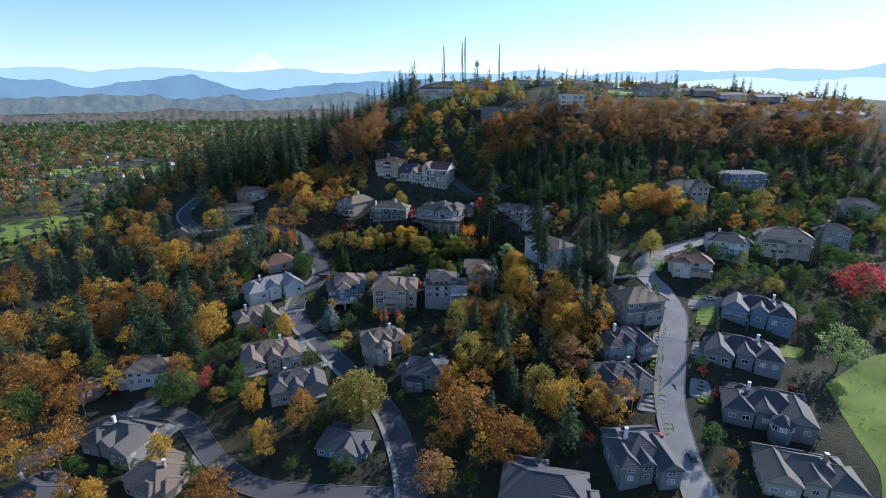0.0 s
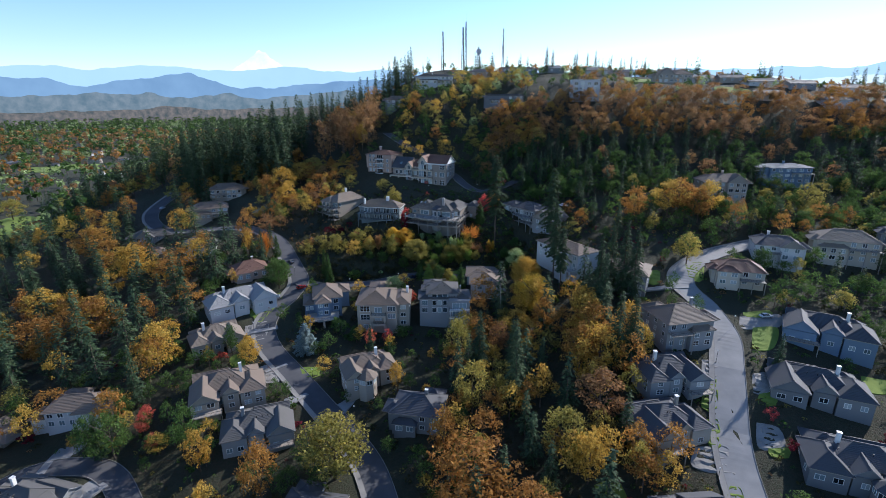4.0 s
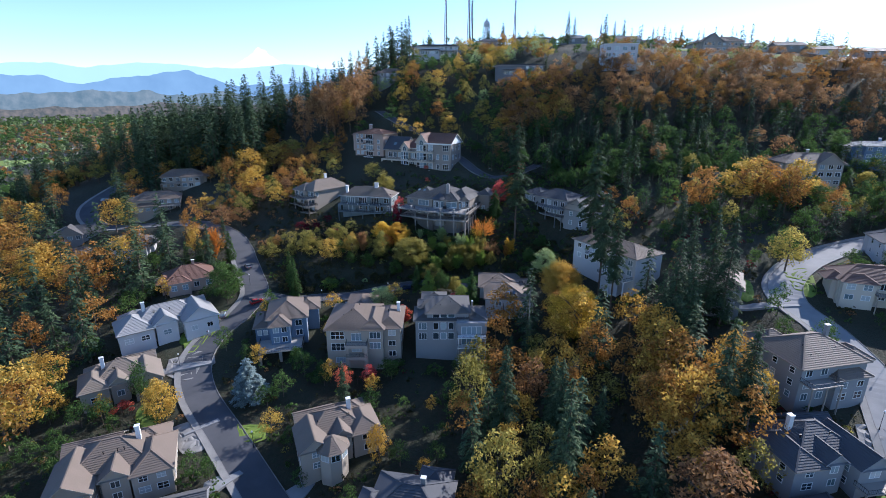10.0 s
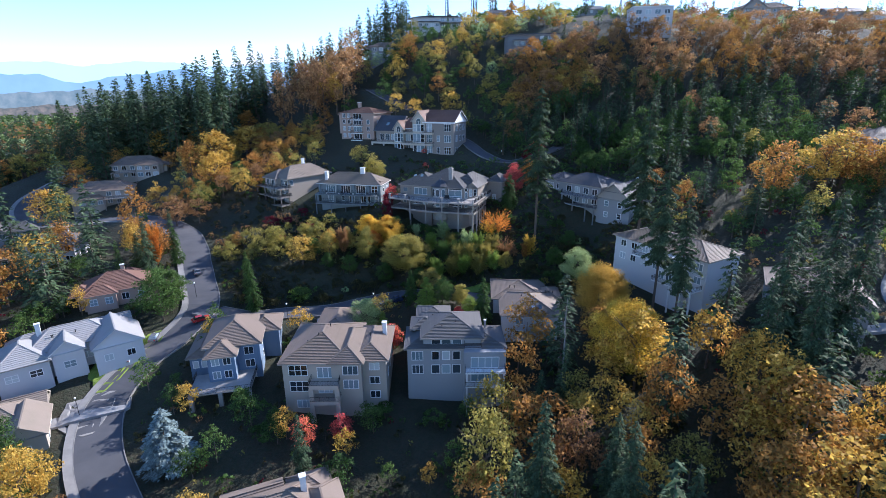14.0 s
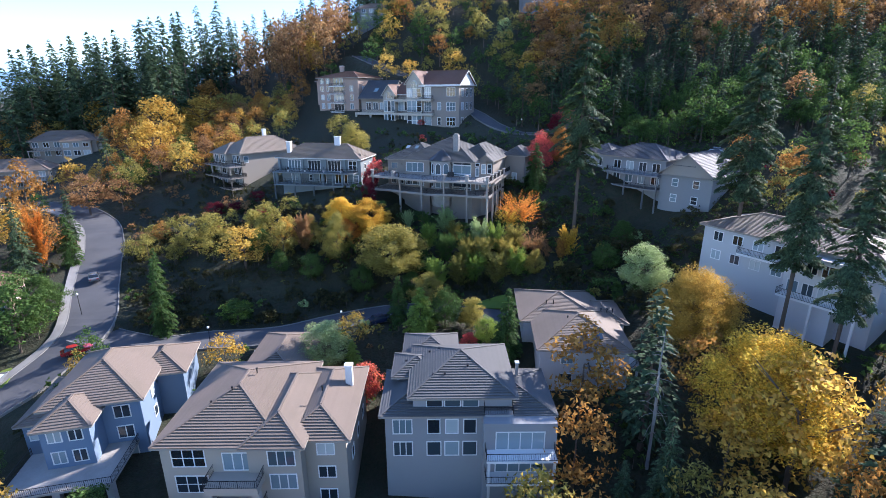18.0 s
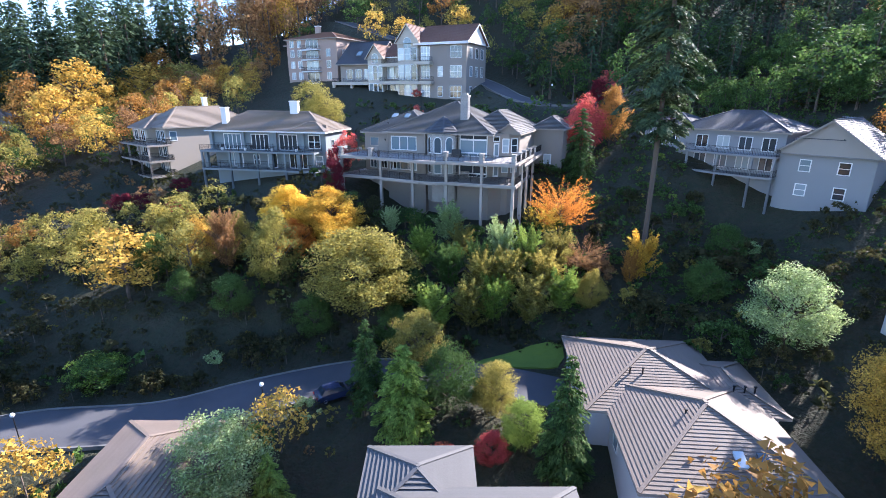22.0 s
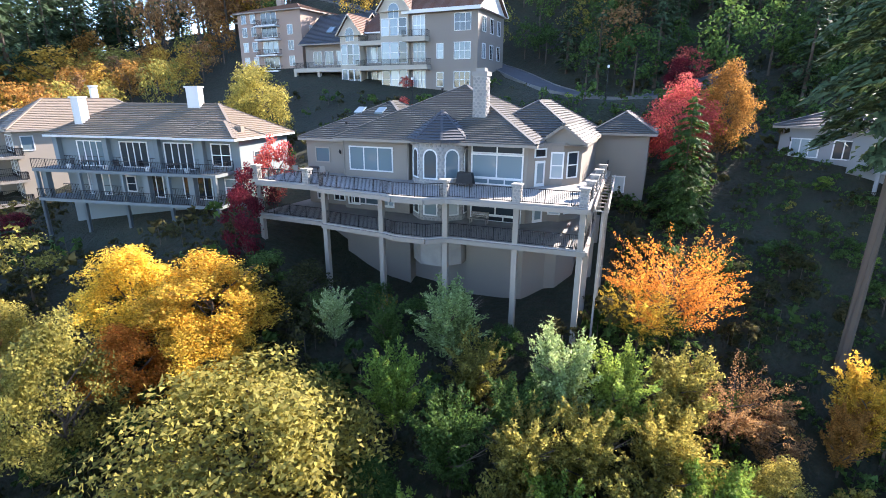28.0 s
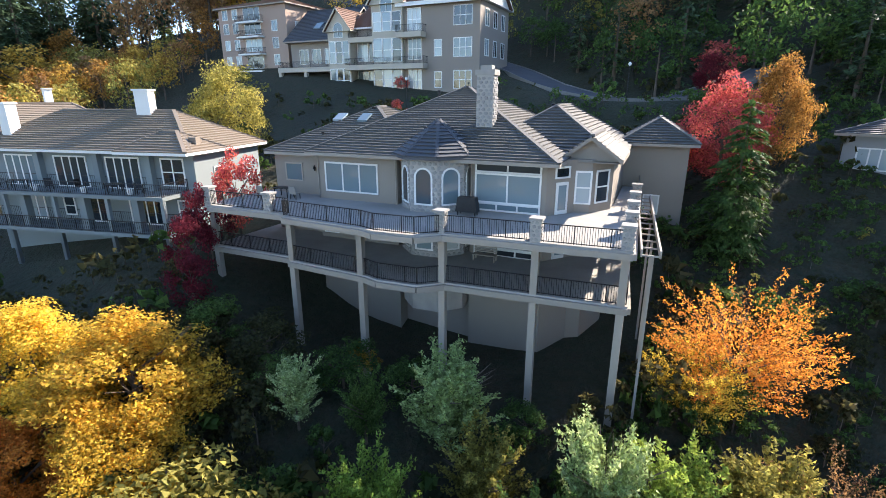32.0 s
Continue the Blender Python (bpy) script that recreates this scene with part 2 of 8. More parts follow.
# ---- building helpers ----
class Mesh:
    """Collects boxes and faces of one part."""

    def __init__(self):
        self.v, self.f = [], []

    def face(self, pts):
        k = len(self.v)
        self.v += [tuple(p) for p in pts]
        self.f.append(tuple(range(k, k + len(pts))))

    def hexa(self, lo, hi):
        """A solid from four lower and four upper points."""
        k = len(self.v)
        self.v += [tuple(p) for p in lo] + [tuple(p) for p in hi]
        for q in ((3, 2, 1, 0), (4, 5, 6, 7), (0, 1, 5, 4), (1, 2, 6, 5), (2, 3, 7, 6), (3, 0, 4, 7)):
            self.f.append(tuple(k + i for i in q))
        return self

    def box(self, x0, x1, y0, y1, z0, z1):
        q = ((x0, y0), (x1, y0), (x1, y1), (x0, y1))
        return self.hexa([(x, y, z0) for x, y in q], [(x, y, z1) for x, y in q])

    def beam(self, a, b, w, h):
        """A bar from a to b, w wide and h high, top side up."""
        a, b = Vector(a), Vector(b)
        d = (b - a).normalized()
        s = d.cross(Vector((0, 0, 1)))
        s = s.normalized() if s.length > 1e-4 else Vector((1, 0, 0))
        u = s.cross(d)
        s, u = s * w / 2, u * h / 2
        return self.hexa([a - s - u, a + s - u, a + s + u, a - s + u], [b - s - u, b + s - u, b + s + u, b - s + u])

    def prism(self, poly, z0, z1):
        """A flat-topped solid over a polygon given counter-clockwise."""
        k, n = len(self.v), len(poly)
        self.v += [(x, y, z0) for x, y in poly] + [(x, y, z1) for x, y in poly]
        self.f.append(tuple(k + i for i in reversed(range(n))))
        self.f.append(tuple(k + n + i for i in range(n)))
        for i in range(n):
            j = (i + 1) % n
            self.f.append((k + i, k + j, k + n + j, k + n + i))
        return self

    def tube(self, pts, radii, sides=7):
        """A tapered round bar through points."""
        k = len(self.v)
        for i, (p, r) in enumerate(zip(pts, radii)):
            d = Vector(pts[min(i + 1, len(pts) - 1)]) - Vector(pts[max(i - 1, 0)])
            q = d.to_track_quat("Z", "Y")
            for s in range(sides):
                a = 2 * math.pi * s / sides
                self.v.append(tuple(Vector(p) + q @ Vector((math.cos(a) * r, math.sin(a) * r, 0))))
        for i in range(len(pts) - 1):
            for s in range(sides):
                a, b = k + i * sides + s, k + i * sides + (s + 1) % sides
                self.f.append((a, b, b + sides, a + sides))
        self.f.append(tuple(k + (len(pts) - 1) * sides + s for s in range(sides)))
        return self

    def weld(self):
        """Joins points that lie together, so that a skin hangs together."""
        at, keep, where = {}, [], []
        for q in self.v:
            k = (round(q[0], 3), round(q[1], 3), round(q[2], 3))
            if k not in at:
                at[k] = len(keep)
                keep.append(q)
            where.append(at[k])
        self.v = keep
        self.f = [g for g in (tuple(dict.fromkeys(where[i] for i in q)) for q in self.f) if len(g) > 2]
        return self

    def data(self, name):
        me = bpy.data.meshes.new(name)
        me.from_pydata(self.v, [], self.f)
        me.update()
        return me


def part(name, shape, material, parent=None, label="", kind=""):
    """One mesh object under a thing or part. shape: a Mesh or mesh data to share."""
    me = shape.data(name) if isinstance(shape, Mesh) else shape
    if material and not me.materials:
        me.materials.append(material)
    ob = new(name, me)
    ob.parent = parent
    return tagged(ob, label=label, kind=kind)


def thing(name, x, y, z, yaw=0.0, label="", category="", group="", kind="", scale=1.0):
    ob = new(name)
    ob.matrix_basis = pose(x, y, z, 0, 0, yaw) @ Matrix.Scale(scale, 4)
    return tagged(ob, label, category, group, kind)


SHARED = {}


def shared(key, make):
    if key not in SHARED:
        SHARED[key] = make()
    return SHARED[key]


def window(parent, wx, wy, z, w, h, face, cols=2, rows=1, trim=None, arch=False, depth=0.07):
    """A window on a wall: trim frame with mullions, and a pane set in it. face: S, E, W, N of the house."""
    trim = trim or TRIM
    key = ("win", round(w, 2), round(h, 2), cols, rows, trim.name, arch)

    def frame_mesh():
        m, b = Mesh(), 0.12
        m.box(-w / 2 - b, w / 2 + b, -depth, 0.0, -0.11, 0.0)
        m.box(-w / 2 - b, -w / 2, -depth, 0.0, 0.0, h)
        m.box(w / 2, w / 2 + b, -depth, 0.0, 0.0, h)
        if arch:
            for i in range(8):
                a0, a1 = math.pi * i / 8, math.pi * (i + 1) / 8
                r0, r1 = w / 2, w / 2 + b
                pts = [(math.cos(a) * r, math.sin(a) * r + h) for a, r in ((a0, r0), (a0, r1), (a1, r1), (a1, r0))]
                m.hexa([(p[0], -depth, p[1]) for p in pts], [(p[0], 0, p[1]) for p in pts])
        else:
            m.box(-w / 2 - b, w / 2 + b, -depth, 0.0, h, h + b)
        for i in range(1, cols):
            x = -w / 2 + w * i / cols
            m.box(x - 0.055, x + 0.055, -depth * 0.8, 0.0, 0.0, h)
        for i in range(1, rows):
            y = h * i / rows
            m.box(-w / 2, w / 2, -depth * 0.7, 0.0, y - 0.045, y + 0.045)
        me = m.data("window")
        me.materials.append(trim)
        return me

    def pane_mesh():
        m = Mesh()
        if arch:
            pts = [(-w / 2, 0), (w / 2, 0)] + [(math.cos(math.pi * i / 8) * w / 2, h + math.sin(math.pi * i / 8) * w / 2) for i in range(9)]
            m.face([(a, -0.02, b) for a, b in pts])
        else:
            m.box(-w / 2, w / 2, -0.02, -0.004, 0.0, h)
        me = m.data("pane")
        me.materials.append(GLASS)
        return me

    ob = part("window", shared(key, frame_mesh), None, parent)
    turn = {"S": 0, "E": 90, "N": 180, "W": -90}.get(face, face)
    ob.matrix_basis = pose(wx, wy, z, 0, 0, turn)
    part("pane", shared(key + ("pane",), pane_mesh), None, ob)
    return ob


def slope_courses(m, poly, step, lift=0.09):
    """Lays overlapping tile courses over one roof slope, a convex polygon whose first edge is the eave."""
    a, b = Vector(poly[0]), Vector(poly[1])
    e = (b - a).normalized()
    pts = [Vector(p) for p in poly]
    n = (pts[1] - pts[0]).cross(pts[2] - pts[0]).normalized()
    if n.z < 0:
        n = -n
    s = n.cross(e)
    if s.z < 0:
        s = -s
    uv = [((p - a).dot(e), (p - a).dot(s)) for p in pts]
    top = max(v for _, v in uv)

    def span(v):
        us = []
        for i in range(len(uv)):
            (u0, v0), (u1, v1) = uv[i], uv[(i + 1) % len(uv)]
            if abs(v1 - v0) < 1e-9:
                if abs(v - v0) < 1e-6:
                    us += [u0, u1]
            elif min(v0, v1) - 1e-9 <= v <= max(v0, v1) + 1e-9:
                us.append(u0 + (u1 - u0) * (v - v0) / (v1 - v0))
        return (min(us), max(us)) if us else None

    at = lambda u, v, h: a + e * u + s * v + n * h
    count = max(1, int(round(top / step)))
    for i in range(count):
        v0, v1 = top * i / count, top * (i + 1) / count
        s0, s1 = span(v0 + 1e-5), span(v1 - 1e-5)
        if not s0 or not s1:
            continue
        u0, u1, w0, w1 = s0[0], s0[1], s1[0], s1[1]
        m.face([at(u0, v0, lift), at(u1, v0, lift), at(w1, v1, 0.005), at(w0, v1, 0.005)])
        low = [a - Vector((0, 0, 0.05)), b - Vector((0, 0, 0.05))] if i == 0 else [at(u0, v0, 0.005), at(u1, v0, 0.005)]
        m.face([*low, at(u1, v0, lift), at(u0, v0, lift)])


def hip_roof(parent, x0, x1, y0, y1, z, mat, pitch=0.42, over=0.6, step=0.38, kind="hip", trim=None, split=False):
    """A tiled roof over a rectangle at eave height z, with ridge and hip caps, soffit and fascia. kind: hip, gable_x, gable_y."""
    x0, x1, y0, y1 = x0 - over, x1 + over, y0 - over, y1 + over
    w, d = x1 - x0, y1 - y0
    roof, caps = Mesh(), []
    A, B, C, D = (x0, y0, z), (x1, y0, z), (x1, y1, z), (x0, y1, z)
    if kind == "hip":
        if w >= d:
            h, g = d / 2 * pitch, d / 2
            P, Q = (x0 + g, (y0 + y1) / 2, z + h), (x1 - g, (y0 + y1) / 2, z + h)
            polys = [[A, B, Q, P], [C, D, P, Q], [B, C, Q], [D, A, P]]
            caps = [(A, P), (D, P), (B, Q), (C, Q), (P, Q)]
        else:
            h, g = w / 2 * pitch, w / 2
            P, Q = ((x0 + x1) / 2, y0 + g, z + h), ((x0 + x1) / 2, y1 - g, z + h)
            polys = [[A, B, P], [C, D, Q], [B, C, Q, P], [D, A, P, Q]]
            caps = [(A, P), (B, P), (C, Q), (D, Q), (P, Q)]
    elif kind == "gable_y":
        h = w / 2 * pitch
        P, Q = ((x0 + x1) / 2, y0, z + h), ((x0 + x1) / 2, y1, z + h)
        polys = [[B, C, Q, P], [D, A, P, Q]]
        caps = [(P, Q)]
    else:
        h = d / 2 * pitch
        P, Q = (x0, (y0 + y1) / 2, z + h), (x1, (y0 + y1) / 2, z + h)
        polys = [[A, B, Q, P], [C, D, P, Q]]
        caps = [(P, Q)]
    tiles = []
    for p in polys:
        laid = Mesh() if split else roof
        slope_courses(laid, p, step, 0.05 if step < 0.35 else 0.13 if split else 0.09)
        if split:
            for i in range(0, len(laid.f), 2):
                row = Mesh()
                row.face([laid.v[q] for q in laid.f[i]])
                row.face([laid.v[q] for q in laid.f[i + 1]])
                tiles.append(row)
        k = Vector((0, 0, -0.05))
        roof.face([Vector(q) + k for q in reversed(p)])
    ob = part("roof", roof.weld(), mat, parent)
    for row in tiles:
        part("tile_course", row, mat, ob)
    cm = Mesh()
    for p, q in caps:
        cm.beam(Vector(p) + Vector((0, 0, 0.08)), Vector(q) + Vector((0, 0, 0.06)), 0.3, 0.13)
        if split:
            part("ridge_cap", cm, mat, ob)
            cm = Mesh()
    if not split:
        part("ridge_cap", cm, mat, ob)
    edge, f = Mesh(), 0.22
    for p, q in ((A, B), (B, C), (C, D), (D, A)):
        if kind == "gable_y" and p[1] == q[1] or kind == "gable_x" and p[0] == q[0]:
            t = (Vector(P) if p in (A, B) and kind == "gable_y" or p in (D, A) and kind == "gable_x" else Vector(Q))
            for r in (p, q):
                edge.beam(Vector(r) - Vector((0, 0, 0.1)), t - Vector((0, 0, 0.1)), 0.06, f)
        else:
            edge.beam(Vector(p) - Vector((0, 0, 0.1)), Vector(q) - Vector((0, 0, 0.1)), 0.08, f)
    edge.box(x0 + 0.03, x1 - 0.03, y0 + 0.03, y1 - 0.03, z - 0.19, z - 0.14)
    part("fascia", edge, trim or PALE_TRIM, ob)
    if kind.startswith("gable"):
        o = over
        if kind == "gable_y":
            for yy in (y0 + o, y1 - o):
                g, m = Mesh(), (x0 + x1) / 2
                g.prism([(0, 0)] * 3, 0, 0)
                g.v = [(x0 + 0.1, yy - 0.01, z - 0.1), (x1 - 0.1, yy - 0.01, z - 0.1), (m, yy - 0.01, z + h - 0.12), (x0 + 0.1, yy + 0.01, z - 0.1), (x1 - 0.1, yy + 0.01, z - 0.1), (m, yy + 0.01, z + h - 0.12)]
                part("gable_wall", g, trim or PALE_TRIM, ob)
        else:
            for xx in (x0 + o, x1 - o):
                g, m = Mesh(), (y0 + y1) / 2
                g.prism([(0, 0)] * 3, 0, 0)
                g.v = [(xx - 0.01, y0 + 0.1, z - 0.1), (xx - 0.01, y1 - 0.1, z - 0.1), (xx - 0.01, m, z + h - 0.12), (xx + 0.01, y0 + 0.1, z - 0.1), (xx + 0.01, y1 - 0.1, z - 0.1), (xx + 0.01, m, z + h - 0.12)]
                part("gable_wall", g, trim or PALE_TRIM, ob)
    return ob


def rail_run(parent, pts, z, height=1.0, gap=0.16, mat=None, post=1.9):
    """A metal railing along points: top and bottom bars, thin posts and balusters."""
    mat = mat or IRON
    m = Mesh()
    for a, b in zip(pts, pts[1:]):
        a, b = Vector((*a, z)), Vector((*b, z))
        L = (b - a).length
        up = Vector((0, 0, 1))
        m.beam(a + up * height, b + up * height, 0.06, 0.05)
        m.beam(a + up * 0.1, b + up * 0.1, 0.04, 0.04)
        n = max(1, int(L / gap))
        for i in range(n + 1):
            p = a.lerp(b, i / n)
            r = 0.012 if i % max(1, int(post / gap)) else 0.028
            m.box(p.x - r, p.x + r, p.y - r, p.y + r, z + 0.05, z + height)
    return part("railing", m, mat, parent)


# ---- ground ----
# Ground height: profiles along the view direction at five stations across it.
Y_KNOTS = (-100, 50, 100, 140, 190, 225, 255, 272, 285, 302, 330, 355, 380, 410, 450, 530, 650, 900)
PROFILES = {
    -320: (0, 0, 0, 0, 1, 2, 3, 4, 5, 6, 7, 8, 8, 9, 10, 10, 8, 4),
    -190: (0, 0, 0, 1, 3, 6, 12, 17, 21, 26, 34, 41, 46, 52, 58, 60, 48, 12),
    -100: (0, 2, 4, 6, 16, 24, 30, 33, 35, 40, 46, 52, 58, 67, 80, 94, 84, 30),
    0: (0, 2, 5, 8, 15, 20, 28, 37.5, 43, 49, 57, 67, 84, 104, 120, 133, 128, 60),
    100: (2, 6, 11, 18, 31, 40, 47, 52, 56, 61, 72, 88, 106, 118, 126, 131, 124, 70),
    200: (2, 8, 14, 18, 30, 39, 46, 51, 54, 60, 70, 87, 105, 117, 122, 126, 118, 70),
    330: (2, 8, 14, 20, 32, 42, 50, 56, 60, 65, 75, 89, 103, 111, 115, 116, 106, 70),
}


def natural_height(x, y):
    """Smooth hillside height at arrays x, y."""
    x, y = np.asarray(x, float), np.asarray(y, float)
    xs = list(PROFILES)
    rows = np.stack([np.interp(y, Y_KNOTS, PROFILES[k]) for k in xs])
    xc = np.clip(x, xs[0], xs[-1])
    k = np.clip(np.searchsorted(xs, xc) - 1, 0, len(xs) - 2)
    a = np.array(xs, float)
    w = (xc - a[k]) / (a[k + 1] - a[k])
    w = w * w * (3 - 2 * w)
    lo = np.take_along_axis(rows, k[None], 0)[0]
    hi = np.take_along_axis(rows, k[None] + 1, 0)[0]
    z = lo * (1 - w) + hi * w
    fade = np.clip((np.abs(x) - 420) / 700, 0, 1) + np.clip((y - 900) / 900, 0, 1)
    z = z * np.clip(1 - fade, 0, 1)
    z = z - 4.5 * np.exp(-((x - 25) / 16) ** 2 - ((y - 269) / 12) ** 2)
    z = z - 4.5 * np.exp(-((x - 43) / 11) ** 2 - ((y - 279) / 9) ** 2)
    z = z - 4.0 * np.exp(-((x + 63) / 11) ** 2 - ((y - 299) / 8) ** 2)
    z = z + 2.2 * np.exp(-((x + 21) / 10) ** 2 - ((y - 287) / 8) ** 2)
    w = np.exp(-((x + 3) / 15) ** 4 - ((y - 284) / 8.6) ** 4)
    z = z * (1 - w) + 40.7 * w
    z = z + 0.7 * np.sin(x * 0.071 + 1.3) * np.sin(y * 0.083) + 0.4 * np.sin(x * 0.19 + y * 0.13)
    return z


def smooth_line(pts, step=2.0):
    """Evenly spaced points on a rounded line through pts."""
    p = np.array([pts[0], *pts, pts[-1]], float)
    out = []
    for i in range(1, len(p) - 2):
        n = max(2, int(np.linalg.norm(p[i + 1] - p[i]) / step))
        for t in np.linspace(0, 1, n, endpoint=False):
            a, b, c, d = p[i - 1], p[i], p[i + 1], p[i + 2]
            out.append(0.5 * (2 * b + (c - a) * t + (2 * a - 5 * b + 4 * c - d) * t * t + (3 * b - a - 3 * c + d) * t ** 3))
    out.append(p[-2])
    return np.array(out)


ROADS = {}


def plan_road(name, pts, width, kerb=True, mat=None):
    line = smooth_line(pts)
    z = natural_height(line[:, 0], line[:, 1])
    pad = np.pad(z, 6, mode="edge")
    z = np.convolve(pad, np.ones(13) / 13, "valid")
    ROADS[name] = (line, z, width, kerb, mat or ASPHALT)


plan_road("road_east", [(71, 96), (74, 115), (74, 122), (77.5, 140), (82, 154), (92, 176), (99, 192), (99.4, 208), (97, 222), (104, 233), (124, 246), (150, 256)], 8.5, True, PALE_ROAD)
plan_road("road_west", [(-7, 90), (-9, 117), (-13, 135), (-20, 153), (-31, 168), (-40, 178), (-53, 192), (-65, 205), (-71, 217), (-71, 228), (-67, 238), (-65.5, 250), (-71.5, 262), (-77, 272), (-83, 283), (-93, 295), (-115, 306), (-142, 312), (-168, 322), (-186, 345), (-186, 378)], 7.6)
plan_road("road_court", [(-66, 250), (-53, 247), (-44, 250), (-32, 251), (-23, 254.5), (-13, 257), (-5, 257)], 6.5)
plan_road("road_low", [(-150, 122), (-131, 138), (-118, 152), (-104, 154), (-92, 150), (-73, 132), (-52, 120), (-9, 117)], 7.0)
plan_road("road_upper", [(44, 330), (28, 321), (20, 322), (13, 332), (6, 346), (-8, 362), (-26, 378), (-40, 400)], 5.5)
# Asphalt's dark tone on this drive also stands in for the shade across it.
plan_road("drive_court", [(-5, 257), (3, 256.6), (10.5, 254.5)], 6.0, False, ASPHALT)


def road_blend(x, y, z):
    """Levels the ground under and beside the roads."""
    best, level = np.full(x.shape, 1e9), z.copy()
    for line, rz, width, kerb, mat in ROADS.values():
        for k in range(0, len(x), 4000):
            s = slice(k, k + 4000)
            d = np.hypot(x[s, None] - line[None, :, 0], y[s, None] - line[None, :, 1])
            j = d.argmin(1)
            e = d[np.arange(len(j)), j] - width / 2
            upd = e < best[s]
            best[s] = np.where(upd, e, best[s])
            level[s] = np.where(upd, rz[j] - 0.25, level[s])
    w = np.clip((best - 2.2) / 8.0, 0, 1)
    w = w * w * (3 - 2 * w)
    return level * (1 - w) + z * w, best


def height(x, y):
    xa, ya = np.atleast_1d(np.asarray(x, float)), np.atleast_1d(np.asarray(y, float))
    z = road_blend(xa, ya, natural_height(xa, ya))[0]
    return float(z[0]) if np.ndim(x) == 0 else z


def road_gap(x, y):
    """Distance from the nearest road edge."""
    xa, ya = np.atleast_1d(np.asarray(x, float)), np.atleast_1d(np.asarray(y, float))
    return road_blend(xa, ya, xa * 0)[1]


def axis_lines(lo, hi, step, reach, grow=1.22):
    core = list(np.arange(lo, hi + 0.1, step))
    out, s = [], step
    p = hi
    while p < reach:
        s *= grow
        p += s
        out.append(p)
    neg, s, p = [], step, lo
    while p > -reach:
        s *= grow
        p -= s
        neg.append(p)
    return np.array(neg[::-1] + core + out)


gx, gy = axis_lines(-260, 280, 2.5, 4600), axis_lines(70, 460, 2.5, 4600)
GX, GY = np.meshgrid(gx, gy)
gz = road_blend(GX.ravel(), GY.ravel(), natural_height(GX.ravel(), GY.ravel()))[0]
nx, ny = len(gx), len(gy)
i0 = (np.arange(ny - 1)[:, None] * nx + np.arange(nx - 1)[None]).ravel()
ground_data = bpy.data.meshes.new("ground")
ground_data.from_pydata(np.stack([GX.ravel(), GY.ravel(), gz], 1).tolist(), [], np.stack([i0, i0 + 1, i0 + 1 + nx, i0 + nx], 1).tolist())
ground_data.polygons.foreach_set("use_smooth", np.ones(len(i0), bool))
ground_data.materials.append(GROUND)
tagged(new("ground", ground_data), "steep hillside of dark soil, ivy and fallen leaves", "ground", kind="structure")


def ribbon(line, z, off0, off1, lift0, lift1, close=True):
    """A strip along a line between two sideways offsets."""
    d = np.gradient(line, axis=0)
    d /= np.linalg.norm(d, axis=1)[:, None]
    nrm = np.stack([-d[:, 1], d[:, 0]], 1)
    m = Mesh()
    a, b = line + nrm * off0, line + nrm * off1
    for i in range(len(line) - 1):
        pa, pb, pc, pd = a[i], b[i], b[i + 1], a[i + 1]
        z0, z1 = z[i], z[i + 1]
        m.hexa([(*pa, z0 + lift0), (*pb, z0 + lift0), (*pc, z1 + lift0), (*pd, z1 + lift0)], [(*pa, z0 + lift1), (*pb, z0 + lift1), (*pc, z1 + lift1), (*pd, z1 + lift1)])
    return m


for name, (line, rz, width, kerb, mat) in ROADS.items():
    top = tagged(part("road" if kerb else "driveway", ribbon(line, rz, -width / 2, width / 2, -0.6, 0.0), mat), "paved residential street with worn surface", "road", kind="structure")
    if kerb:
        for side in (-1, 1):
            a, b = sorted((side * width / 2, side * (width / 2 + 0.18)))
            tagged(part("kerb", ribbon(line, rz, a, b, -0.6, 0.14), KERB), "pale concrete kerb along the street", "kerb", kind="structure")
            if side == 1 and name in ("road_east", "road_west"):
                a, b = sorted((side * (width / 2 + 0.18), side * (width / 2 + 1.6)))
                tagged(part("pavement", ribbon(line, rz, a, b, -0.6, 0.13), PAVING), "concrete pavement beside the street", "pavement", kind="structure")


# ---- trees ----
def leaf_mesh(name, centre, u, v, tint=None):
    """Leaves: one small pointed blade each, given centre and two half-axes."""
    n = len(centre)
    co = np.stack([centre + u * 1.3, centre - u * 0.75 + v * 1.1, centre - u * 0.75 - v * 1.1], 1).reshape(-1, 3)
    me = bpy.data.meshes.new(name)
    me.vertices.add(3 * n)
    me.vertices.foreach_set("co", co.ravel())
    me.loops.add(3 * n)
    me.loops.foreach_set("vertex_index", np.arange(3 * n))
    me.polygons.add(n)
    me.polygons.foreach_set("loop_start", np.arange(0, 3 * n, 3))
    me.update(calc_edges=True)
    if tint is not None:
        at = me.attributes.new("tint", "FLOAT", "POINT")
        at.data.foreach_set("value", np.repeat(tint, 3))
    return me


def unit(a):
    return a / np.maximum(np.linalg.norm(a, axis=1)[:, None], 1e-9)


